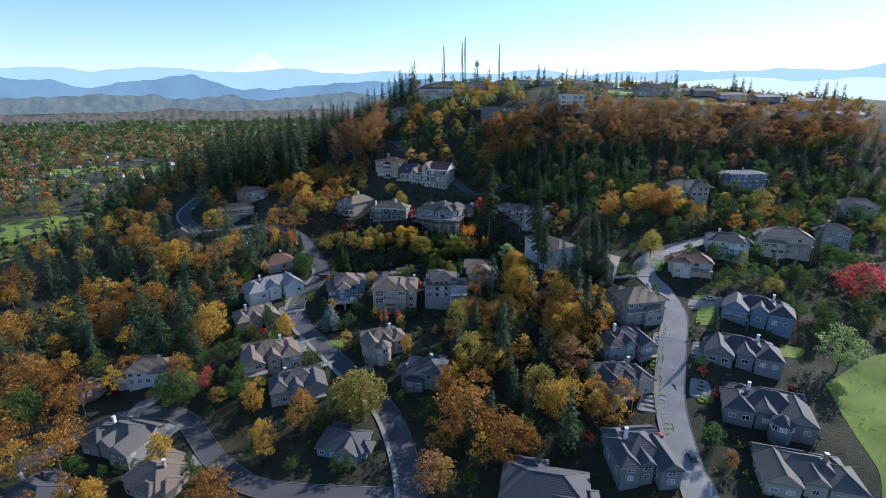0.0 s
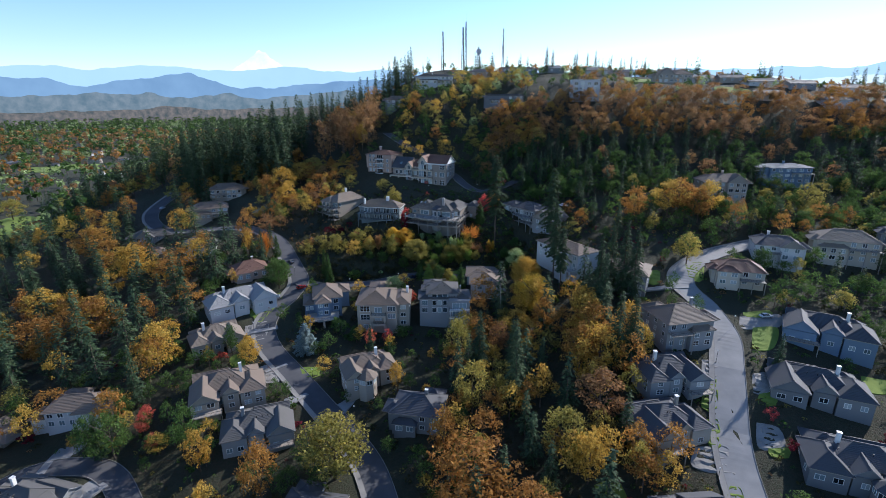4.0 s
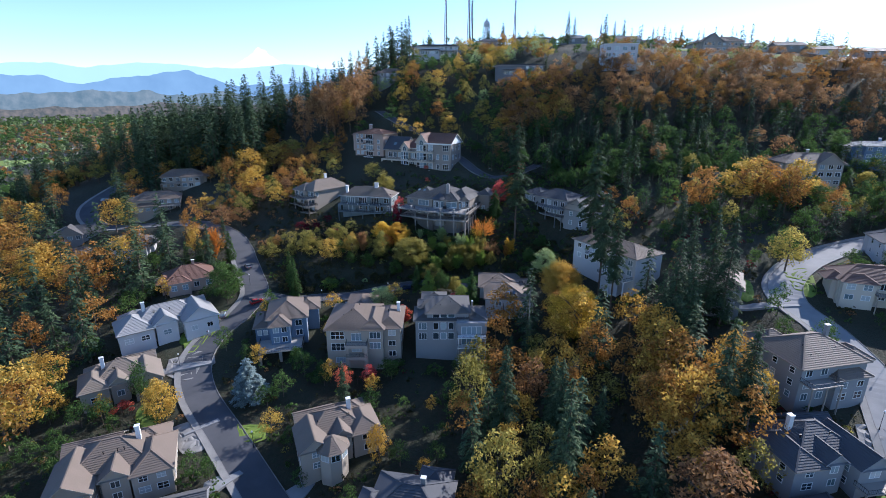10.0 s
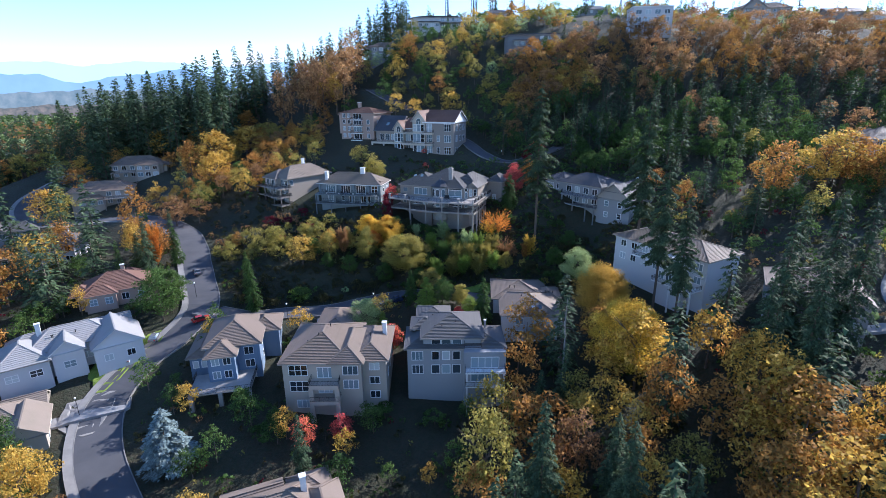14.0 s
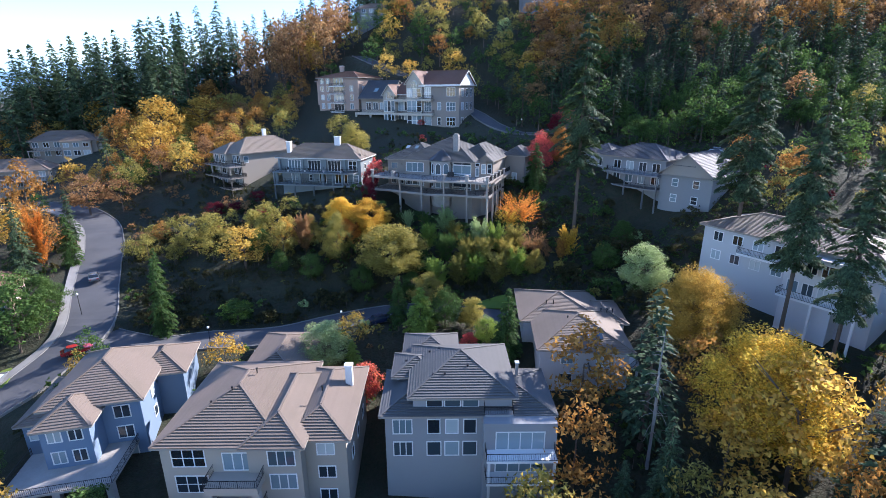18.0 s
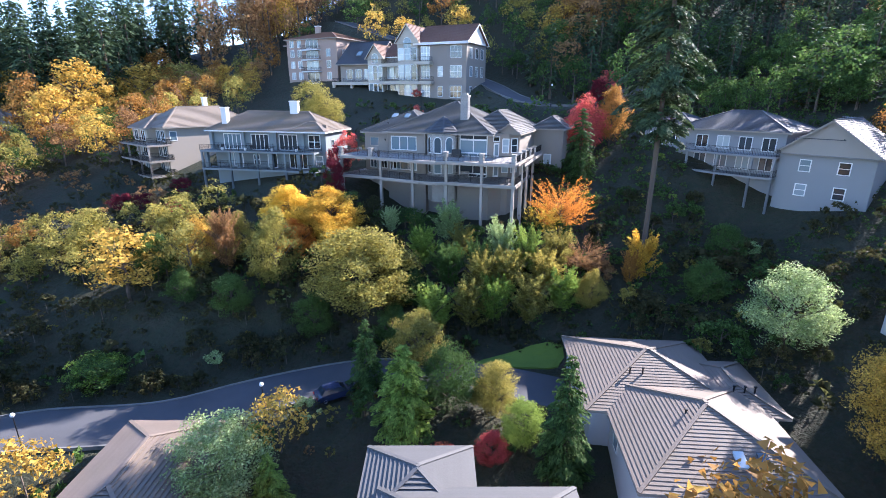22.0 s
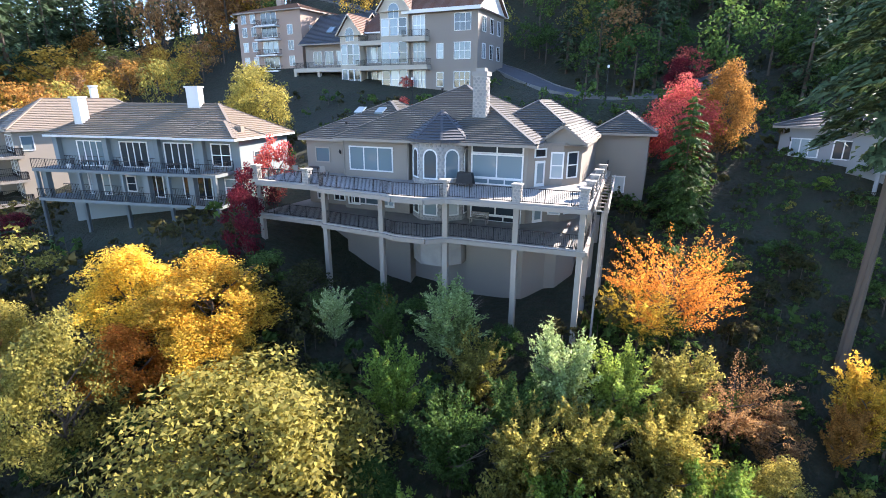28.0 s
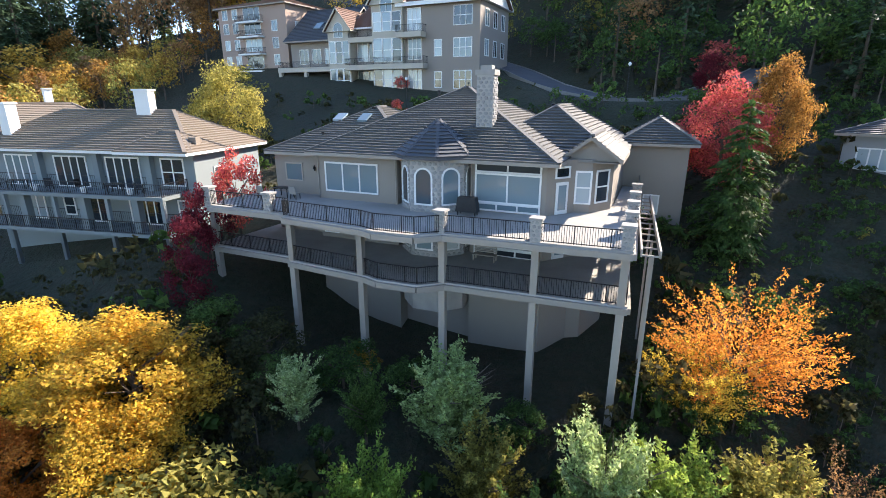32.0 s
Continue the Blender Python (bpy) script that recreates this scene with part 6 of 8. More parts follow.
# ---- trees that stand out ----
tree("maple_hero", "yellow", -24.8, 277.4, 7.6, 1.3)
tree("maple_hero", "yellow", -18.4, 276.2, 7.6, 1.5)
tree("maple_hero", "olive", -12.6, 267.0, 12.0, 1.5)
tree("maple_near", "olive", -24.4, 269.0, 10.5, 0.85)
tree("maple_hero", "amber", -22.6, 272.6, 6.4, 1.1)
tree("maple_hero", "yellow", -17.2, 273.0, 6.4, 1.3)
tree("column_near", "silver", -10.1, 276.8, 4.4, 1.1)
tree("column_near", "green", -6.3, 276.4, 4.5, 1.0)
tree("column_near", "silver", -1.8, 276.2, 6.4, 1.4)
tree("column_near", "bright", -5.2, 271.0, 6.4, 1.1)
tree("column_near", "olive", -0.1, 273.4, 5.6, 1.2)
tree("column_near", "silver", 5.4, 272.3, 8.0, 1.0)
tree("column_near", "green", 2.2, 270.4, 6.0, 1.2)
tree("column_near", "bright", 8.8, 271.8, 7.4, 1.1)
tree("column_near", "olive", 13.0, 272.5, 6.8, 1.3)
tree("column_near", "olive", 10.8, 268.9, 7.0, 1.2)
tree("fan_near", "rust", 16.4, 272.4, 5.4, 1.2)
tree("column_near", "olive", 2.6, 268.4, 7.2, 1.2)
tree("column_near", "green", -1.8, 268.8, 6.8, 1.2)
tree("column_near", "olive", 6.2, 268.8, 7.0, 1.2)
tree("maple_near", "green", -6.4, 267.4, 5.4, 1.0)
tree("shrub_near", "olive", 13.6, 268.4, 4.2, 1.1)
tree("shrub_near", "rust", 18.8, 271.6, 3.6, 1.3)
tree("shrub_near", "green", -4.0, 279.6, 3.0, 1.4)
tree("shrub_near", "green", -8.4, 280.6, 3.4, 1.5)
tree("shrub_near", "brush", -13.2, 281.2, 4.0, 1.4)
tree("shrub_near", "green", -16.8, 282.0, 3.8, 1.3)
tree("shrub_near", "green", -12.0, 278.6, 3.0, 1.3)
tree("shrub_near", "gold", -7.6, 282.6, 2.4, 0.9)
tree("shrub_near", "green", 2.4, 277.0, 2.6, 1.2)
tree("fan_near", "amber", 14.6, 278.9, 8.4, 1.0)
tree("fan_near", "yellow", 12.2, 278.2, 5.4, 1.0)
tree("column_near", "yellow", 24.2, 271.4, 7.4, 1.05)
tree("column_near", "orange", 22.6, 270.6, 5.4, 0.9)
tree("spruce_near", "green", 20.0, 291.3, 12.2, 0.95)
tree("maple_near", "red", 22.8, 299.6, 10.2, 1.0)
tree("maple_near", "orange", 27.4, 300.2, 10.4, 0.8)
tree("column_near", "bright", -3.6, 264.4, 8.0, 1.1)
tree("column_near", "olive", 0.8, 265.4, 7.8, 1.2)
tree("column_near", "bright", 4.0, 265.8, 7.2, 1.2)
tree("column_near", "olive", 8.6, 265.6, 7.6, 1.2)
tree("column_near", "bright", 12.6, 266.6, 7.0, 1.2)
tree("maple_near", "olive", 16.6, 267.4, 5.6, 1.0)
tree("maple_near", "green", -8.6, 263.0, 6.4, 1.0)
tree("maple_near", "green", -18.8, 264.6, 6.6, 1.0)
tree("maple_near", "olive", -31.0, 273.6, 7.0, 1.1)
tree("maple_near", "green", -29.0, 265.0, 6.0, 1.1)
tree("maple_near", "gold", -36.0, 272.0, 7.5, 1.1)
tree("maple_near", "green", -35.5, 266.0, 5.0, 1.1)
tree("maple_near", "green", -40.6, 269.6, 7.0, 1.0)
tree("maple_near", "green", 30.6, 266.6, 6.0, 1.2)
tree("maple_near", "green", 36.0, 272.6, 5.6, 1.2)
tree("shrub_near", "red", -44.5, 283.5, 3.6, 1.1)
tree("shrub_near", "crimson", -50.5, 297.0, 3.4, 1.2)
tree("shrub_near", "crimson", -62.5, 298.0, 4.0, 1.3)
tree("maple_near", "crimson", 29.7, 317.6, 5.6, 1.0)
tree("maple_near", "olive", -27.6, 311.6, 12.0, 1.0)
tree("shrub_near", "red", -8.7, 319.3, 3.2, 0.8)
tree("shrub_near", "crimson", -19.2, 284.4, 4.6, 0.8)
tree("shrub_near", "crimson", -20.4, 286.8, 5.4, 0.75)
tree("shrub_near", "crimson", -20.2, 289.6, 6.6, 0.6)
tree("shrub_near", "red", -19.4, 293.4, 7.4, 0.7)
tree("shrub_near", "green", 14.5, 278.0, 3.0, 1.0)
tree("fir_bare", "fir", 26.5, 276.9, 46.0, 1.2)
tree("maple_near", "olive", -5.3, 258.2, 7.5, 1.21)
tree("maple_mid", "olive", -35.4, 268.5, 9.3, 0.86)
tree("column_near", "rust", -31.7, 271.0, 9.2, 0.79)
tree("maple_mid", "gold", -41.2, 270.6, 6.5, 0.82)
tree("maple_mid", "olive", -35.3, 332.9, 8.5, 1.60)
tree("maple_mid", "gold", -119.5, 381.0, 10.9, 1.60)
tree("maple_mid", "gold", -101.9, 378.5, 9.5, 1.60)
tree("maple_mid", "olive", -91.4, 377.7, 11.0, 1.60)
tree("maple_mid", "red", 34.2, 325.0, 5.7, 1.56)
tree("shrub_near", "red", -9.9, 335.4, 2.2, 1.27)
tree("shrub_near", "crimson", -53.9, 290.5, 3.3, 1.22)
tree("shrub_near", "crimson", -57.9, 290.9, 3.8, 0.91)
tree("spruce_near", "bright", -6.0, 248.6, 9.6, 1.25)
tree("maple_near", "green", -1.8, 250.6, 8.0, 1.0)
tree("spruce_near", "green", -10.4, 254.2, 9.0, 0.9)
tree("maple_near", "olive", 3.0, 250.2, 6.6, 0.9)
tree("maple_near", "bright", 5.2, 247.2, 5.0, 1.2)
tree("maple_near", "red", 2.2, 245.6, 3.8, 1.1)
tree("shrub_near", "red", -2.6, 245.4, 3.0, 1.3)
tree("spruce_near", "bright", -16.6, 241.4, 7.0, 1.1)
tree("shrub_near", "olive", 2.2, 251.1, 4.3, 1.07)
tree("maple_near", "silver", 34.6, 256.6, 10.0, 1.2)
tree("shrub_mid", "brush", 27.5, 262, 3.6, 1.4)
tree("shrub_mid", "green", 31, 266, 4.2, 1.4)
tree("shrub_mid", "brush", 24, 266.5, 3.2, 1.4)
tree("shrub_mid", "green", 29, 258.5, 3.8, 1.4)
tree("shrub_mid", "brush", 35, 270, 4, 1.4)
tree("shrub_mid", "green", 25.5, 271, 3.4, 1.4)
tree("shrub_mid", "brush", 31.5, 272.5, 3.6, 1.4)
tree("shrub_mid", "green", 38, 265, 4.2, 1.4)
tree("maple_giant", "gold", 35.7, 239.9, 15.3, 1.00, 0)
tree("shrub_near", "bright", -41.7, 257.3, 4.4, 1.60)
tree("spruce_near", "green", -55.6, 257.1, 14.0, 0.55)
tree("spruce_near", "green", -82.5, 271.5, 12.0, 0.7)
tree("column_near", "amber", -87.8, 270.2, 14.0, 0.5)
tree("maple_near", "green", -73.8, 252.4, 8.4, 1.1)
tree("spruce_near", "fir", -94.9, 272.7, 11.0, 0.7)
tree("shrub_near", "green", -41.4, 256.6, 5.0, 1.4)
tree("spruce_near", "green", 8.4, 244.2, 12.6, 0.8)
tree("maple_near", "silver", -21.4, 242.8, 8.6, 1.35)
tree("maple_mid", "red", -14.2, 234.0, 8.4, 0.76)
tree("fir_bare", "fir", 49.9, 256.2, 44.0, 1.2)
tree("fir_near", "fir", 73.6, 213.9, 31.7, 1.20)
tree("fir_near", "fir", 58.9, 203.2, 30.0, 1.3)
tree("fir_bare", "fir", 48.2, 238.1, 37.0, 1.2)
tree("fir_bare", "fir", 49.4, 229.5, 31.8, 1.2)
tree("fir_near", "fir", 70.5, 217.0, 33.0, 1.2)
tree("fir_near", "fir", 54.6, 208.1, 25.0, 1.4)
tree("fir_near", "fir", 18.0, 215.6, 11.0, 1.8)
tree("fir_near", "fir", 25.1, 192.9, 20.0, 1.4)
tree("fir_near", "fir", 67.0, 221.2, 30.0, 1.3)
tree("maple_giant", "yellow", 36.9, 223.2, 16.9, 1.31, 0)
tree("maple_giant", "gold", 38.0, 241.9, 12.5, 1.31, 0)
tree("maple_mid", "gold", -42.8, 266.4, 9.9, 1.35)
tree("maple_mid", "orange", -67.3, 280.5, 6.2, 1.02)
tree("fir_near", "fir", -88.2, 280.5, 14.0, 1.60)
tree("column_mid", "orange", -88.8, 272.2, 12.7, 1.23)
tree("maple_mid", "rust", -95.7, 297.5, 11.6, 1.24)
tree("maple_mid", "gold", -100.7, 344.8, 18.5, 1.17)
tree("maple_mid", "gold", -95.2, 365.2, 14.7, 1.60)
tree("maple_mid", "olive", -85.5, 372.6, 12.2, 1.43)
tree("maple_mid", "gold", -92.6, 324.1, 15.9, 1.09)
tree("fir_mid", "fir", 60.6, 214.0, 29.6, 1.60)
tree("maple_mid", "gold", 37.2, 217.3, 18.6, 0.95)
tree("maple_mid", "gold", 52.9, 204.9, 17.2, 0.91)
tree("maple_mid", "orange", 53.0, 192.8, 18.9, 1.22)
tree("maple_mid", "orange", 38.2, 206.1, 16.5, 0.80)
tree("maple_mid", "gold", 63.7, 190.3, 18.7, 0.78)
tree("maple_mid", "gold", 52.1, 181.6, 18.6, 1.10)
tree("fir_near", "fir", 62.5, 182.0, 27.6, 1.60)
tree("fir_near", "fir", 25.3, 187.4, 23.4, 1.60)
tree("fir_near", "fir", 13.2, 189.5, 26.1, 1.34)
tree("maple_mid", "rust", 21.3, 199.9, 15.2, 0.84)
tree("maple_mid", "olive", 5.8, 197.4, 18.6, 0.81)
tree("fir_mid", "fir", 34.3, 186.2, 15.7, 1.60)
tree("fir_mid", "fir", 22.6, 215.7, 15.3, 1.60)
tree("spruce_near", "blue", -51.4, 204.0, 12.7, 1.43)
tree("maple_mid", "red", -27.4, 206.9, 7.8, 0.84)
tree("maple_mid", "red", -21.0, 210.3, 6.8, 0.92)
tree("maple_mid", "red", -14.0, 236.8, 6.5, 1.17)
tree("maple_mid", "orange", 93.3, 271.3, 17.8, 1.03)
tree("maple_mid", "orange", 117.8, 278.3, 18.8, 1.24)
tree("maple_mid", "gold", 130.5, 274.6, 18.9, 1.04)
tree("fir_mid", "fir", 82.3, 260.9, 17.4, 1.60)
tree("maple_mid", "olive", 104.2, 236.0, 15.0, 0.97)
tree("column_mid", "orange", -98.9, 278.7, 12.6, 0.79)
tree("column_mid", "orange", -121.4, 277.9, 12.8, 1.43)
tree("fir_mid", "fir", -87.6, 265.5, 18.3, 1.60)
tree("fir_mid", "green", -95.5, 264.2, 12.1, 1.60)
tree("maple_mid", "green", -74.9, 247.2, 12.9, 1.00)
tree("maple_mid", "gold", -69.5, 195.3, 11.9, 0.98)
tree("shrub_mid", "red", -81.3, 198.2, 3.7, 1.60)
tree("column_mid", "green", -78.6, 202.0, 12.4, 0.82)
tree("spruce_near", "green", -52.4, 251.2, 15.5, 0.55)
tree("shrub_mid", "green", -35.2, 208.6, 3.9, 1.47)
tree("shrub_mid", "green", -3.2, 214.8, 3.5, 1.60)
tree("shrub_mid", "green", -13.4, 216.1, 3.5, 1.60)
tree("fir_mid", "fir", -26.5, 202.0, 13.0, 1.52)
tree("maple_mid", "gold", 111.7, 276.4, 18.4, 1.23)
tree("maple_mid", "orange", 123.7, 269.3, 19.0, 0.85)
tree("maple_mid", "gold", -156.4, 271.8, 18.3, 1.60)
tree("maple_mid", "orange", -190.4, 293.8, 18.2, 1.60)
tree("maple_mid", "gold", -138.5, 218.3, 18.8, 1.48)
tree("maple_mid", "gold", -178.8, 239.4, 18.5, 1.33)
tree("maple_mid", "gold", -100.3, 191.7, 19.0, 0.99)
tree("fir_mid", "fir", -180.3, 255.6, 29.5, 1.60)
tree("fir_mid", "fir", -99.4, 175.9, 23.1, 1.35)
tree("maple_mid", "green", -73.9, 157.3, 17.5, 0.67)
tree("maple_mid", "green", -96.2, 157.3, 17.1, 0.83)
tree("maple_mid", "red", -91.6, 168.0, 7.7, 0.82)
tree("maple_mid", "gold", -68.2, 151.9, 14.0, 0.75)
tree("maple_mid", "olive", -30.2, 152.3, 18.9, 1.36)
tree("shrub_mid", "crimson", -44.8, 166.0, 3.3, 1.60)
tree("maple_mid", "gold", 52.7, 198.8, 18.5, 0.98)
tree("maple_mid", "orange", 46.4, 185.5, 18.5, 0.91)
tree("maple_mid", "gold", 66.8, 184.6, 13.5, 0.80)
tree("fir_mid", "fir", 57.7, 182.2, 29.7, 1.40)
tree("fir_mid", "fir", 23.3, 172.2, 30.0, 1.48)
tree("maple_mid", "olive", 33.5, 150.6, 18.1, 1.04)
tree("maple_mid", "gold", 42.8, 146.5, 14.6, 0.99)
tree("maple_mid", "orange", 1.0, 154.8, 18.4, 0.67)
tree("maple_mid", "rust", 46.9, 163.1, 18.6, 1.15)
tree("maple_mid", "olive", 9.9, 172.6, 18.8, 0.84)
tree("maple_mid", "olive", 51.1, 141.9, 13.9, 0.63)
tree("maple_mid", "gold", -68.3, 192.5, 14.2, 0.67)
tree("column_mid", "green", -51.4, 179.3, 6.8, 0.88)
tree("maple_mid", "green", -76.9, 252.3, 9.7, 1.16)
tree("maple_mid", "gold", -15.0, 183.0, 11.3, 0.70)
tree("maple_mid", "orange", 8.8, 141.6, 18.7, 1.60)
tree("maple_mid", "orange", 20.8, 129.1, 19.0, 0.99)
tree("maple_mid", "gold", 38.9, 143.2, 16.0, 0.85)
tree("maple_mid", "olive", -29.0, 148.6, 18.8, 1.31)
tree("maple_mid", "gold", -58.2, 133.3, 15.7, 0.83)
tree("maple_mid", "orange", -47.7, 142.8, 18.4, 0.80)
tree("maple_mid", "rust", -3.2, 117.1, 16.5, 1.00)
tree("maple_mid", "orange", -66.1, 112.9, 15.3, 1.18)
tree("maple_mid", "gold", -90.0, 129.1, 14.4, 0.88)
tree("maple_mid", "gold", -99.0, 110.9, 13.3, 0.88)
tree("maple_mid", "orange", -159.5, 167.3, 18.6, 1.60)
tree("maple_mid", "orange", -161.2, 212.1, 18.8, 1.59)
tree("maple_mid", "orange", -138.2, 214.6, 18.6, 1.60)
tree("maple_mid", "gold", -152.4, 268.2, 18.1, 1.37)
tree("maple_mid", "olive", -361.8, 440.0, 18.0, 1.60)
tree("maple_mid", "orange", -238.2, 252.8, 18.8, 1.60)
tree("maple_mid", "orange", -203.7, 205.1, 18.6, 1.33)
tree("fir_mid", "fir", -175.6, 200.9, 29.3, 1.60)
tree("maple_mid", "green", -145.8, 147.0, 19.0, 0.99)
tree("shrub_mid", "gold", 53.1, 153.2, 4.0, 1.60)
tree("maple_mid", "red", 184.3, 201.3, 18.3, 1.60)
tree("maple_mid", "silver", 145.7, 160.7, 18.2, 1.13)
tree("fir_mid", "fir", 106.2, 174.8, 13.9, 1.60)
tree("shrub_mid", "crimson", 95.0, 147.0, 3.6, 1.39)
tree("shrub_mid", "red", 94.0, 156.5, 3.9, 1.16)
tree("shrub_mid", "crimson", 121.4, 148.6, 3.6, 1.60)
tree("shrub_mid", "crimson", 120.3, 142.4, 3.5, 1.60)
tree("shrub_mid", "red", 47.0, 134.1, 3.3, 1.44)
tree("shrub_mid", "crimson", 39.5, 132.9, 3.9, 1.60)
tree("maple_mid", "rust", 85.2, 120.4, 7.1, 0.83)
tree("maple_mid", "green", 106.1, 241.6, 12.0, 0.99)
tree("maple_mid", "green", -73.5, 244.9, 12.6, 1.11)
tree("fir_mid", "fir", 143.2, 213.8, 8.3, 1.60)
tree("fir_mid", "fir", 181.8, 228.3, 20.1, 1.42)
tree("maple_mid", "olive", 184.4, 282.3, 16.7, 1.15)
tree("shrub_mid", "green", 175.1, 177.3, 3.2, 1.60)
tree("fir_mid", "fir", -99.2, 156.1, 16.6, 1.60)
tree("fir_mid", "fir", -174.7, 259.5, 26.8, 1.60)
tree("fir_mid", "fir", -191.0, 251.6, 29.5, 1.60)
tree("maple_mid", "red", -91.5, 164.8, 7.4, 0.85)
tree("maple_mid", "red", -85.6, 159.4, 6.8, 0.80)
tree("fir_mid", "fir", -111.7, 235.0, 21.3, 1.60)
tree("column_mid", "gold", -98.1, 276.1, 12.7, 0.94)
tree("shrub_mid", "crimson", -127.6, 164.0, 3.5, 1.60)
tree("maple_mid", "green", -101.6, 156.5, 15.5, 0.79)
tree("fir_mid", "fir", 90.4, 396.8, 24.7, 1.56)
tree("fir_mid", "fir", -44, 452, 24, 1.1)
tree("fir_mid", "fir", -36, 449, 27, 1.1)
tree("fir_mid", "fir", -28, 455, 20, 1.1)
tree("fir_mid", "fir", -74, 440, 26, 1.1)
tree("fir_mid", "fir", -64, 446, 24, 1.1)
tree("fir_mid", "fir", 30, 468, 18, 1.1)
tree("fir_mid", "fir", 82, 452, 22, 1.1)
tree("fir_mid", "fir", 90, 468, 18, 1.1)
tree("fir_mid", "fir", 120, 474, 17, 1.1)
tree("fir_mid", "fir", 128, 478, 20, 1.1)
tree("fir_mid", "fir", 150, 480, 15, 1.1)


def dead_tree(x, y, h, label):
    """A dead conifer: bare leaning stem and broken side branches."""
    t = thing("dead_tree", x, y, height(x, y), 0, label, "tree")
    rs = random.Random(3)
    part("trunk", Mesh().tube([(0, 0, -0.5), (0.1, 0.1, h * 0.4), (-0.1, 0.2, h * 0.75), (0.05, 0.25, h)], [0.26, 0.2, 0.11, 0.03], 8), PALE_BARK, t)
    for i in range(46):
        z, a = h * rs.uniform(0.25, 0.97), rs.uniform(0, 6.28)
        L = (h - z) * 0.16 + rs.uniform(0.3, 1.1)
        part("branch", Mesh().tube([(0, 0.15, z), (math.cos(a) * L * 0.6, math.sin(a) * L * 0.6, z + 0.1), (math.cos(a) * L, math.sin(a) * L, z - 0.2 * L)], [0.035, 0.025, 0.008], 4), PALE_BARK, t)


PALE_BARK = rough_surface("weathered_bark", (0.2, 0.18, 0.16), (0.3, 0.28, 0.25), 9.0, 1.2, 0.95, 0.6, 0.04)
dead_tree(24.0, 223.2, 19.5, "dead bare conifer with broken branches beside the pale house")

# ---- woods ----
def free_spots(n, x0, x1, y0, y1, h0, h1, rng, keep=None, gap=1.5, near_trees=0.0):
    """Random tree places in a stretch of the plan, clear of roads and houses."""
    p = np.stack([rng.uniform(x0, x1, n), rng.uniform(y0, y1, n), rng.uniform(h0, h1, n)], 1)
    ok = road_gap(p[:, 0], p[:, 1]) > gap
    for fx, fy, r in FOOTPRINTS:
        ok &= np.hypot(p[:, 0] - fx, p[:, 1] - fy) > r
    if near_trees:
        for tx, ty, r in TREES:
            ok &= np.hypot(p[:, 0] - tx, p[:, 1] - ty) > r * near_trees
    if keep is not None:
        ok &= keep(p[:, 0], p[:, 1])
    return p[ok]


wr = np.random.default_rng(5)
HOUSE_VIEW = [(-67, 300, 13), (-74, 294, 12), (-64, 292, 9), (-82, 306, 8)]
FOOTPRINTS += HOUSE_VIEW + [(4.0, 259.8, 3.6), (9.5, 259.8, 3.6), (-129, 315, 14), (-124, 337, 13), (-119, 299, 11), (-113, 286, 8), (-110, 322, 9)]
def apart_spots(p, share):
    """Leaves out places that crowd a taller neighbour."""
    keep = []
    for q in p[np.argsort(-p[:, 2])]:
        if all((q[0] - k[0]) ** 2 + (q[1] - k[1]) ** 2 > (share * (q[2] + k[2]) / 2) ** 2 for k in keep):
            keep.append(q)
    return np.array(keep)


def grove(words, n, x0, x1, y0, y1, mix, keep=None, gap=2.0, near=0.35, share=0.4, clump=0.0):
    """Mixed woods over a stretch of the plan. mix: form, leaf, weight, least and greatest height."""
    spots = free_spots(n, x0, x1, y0, y1, 0, 1, wr, keep, gap, near)
    w = np.cumsum([m[2] for m in mix])
    wave = 0.5 + 0.5 * np.sin(spots[:, 0] * 0.11 + 1.7 * np.sin(spots[:, 1] * 0.07)) * np.cos(spots[:, 1] * 0.13 + x0)
    pick = np.searchsorted(w / w[-1], (1 - clump) * wr.uniform(0, 1, len(spots)) + clump * wave)
    pick = np.minimum(pick, len(mix) - 1)
    lo, hi = np.array([m[3] for m in mix]), np.array([m[4] for m in mix])
    spots[:, 2] = lo[pick] + (hi - lo)[pick] * spots[:, 2]
    tagged_spots = apart_spots(np.column_stack([spots, pick]), share)
    for i, (form, leaf, *_) in enumerate(mix):
        mine = tagged_spots[tagged_spots[:, 3] == i][:, :3]
        if len(mine):
            woods("fir_woods" if form.startswith("fir") else "maple_woods", {"fir": "dark green firs ", "silver": "grey-green trees "}.get(leaf, leaf + " broadleaf trees ") + words, form, leaf, mine, wr)


bank = lambda x, y: (y > 318 + np.clip((70 - x) * 0.35, 0, 30)) & (np.hypot(x - 152, y - 430) > 22)
low = lambda x, y: (x > 62) | (y > 312)
grove("on the steep slope below the crest", 520, 30, 310, 346, 384, [("maple_far", "rust", 0.5, 10, 15), ("maple_far", "orange", 0.32, 9, 14), ("maple_far", "gold", 0.08, 9, 13), ("maple_far", "olive", 0.1, 8, 12)], bank, clump=0.3)
grove("on the shaded slope", 560, 20, 310, 298, 350, [("maple_far", "green", 0.5, 8, 13), ("fir_far", "fir", 0.34, 11, 20), ("maple_far", "rust", 0.1, 9, 13), ("maple_far", "olive", 0.06, 7, 11)], low, clump=0.3)
grove("at the foot of the slope", 260, 62, 310, 258, 302, [("maple_far", "green", 0.46, 6, 11), ("fir_far", "fir", 0.26, 9, 17), ("maple_far", "olive", 0.18, 6, 11), ("maple_far", "orange", 0.1, 8, 13)], low)
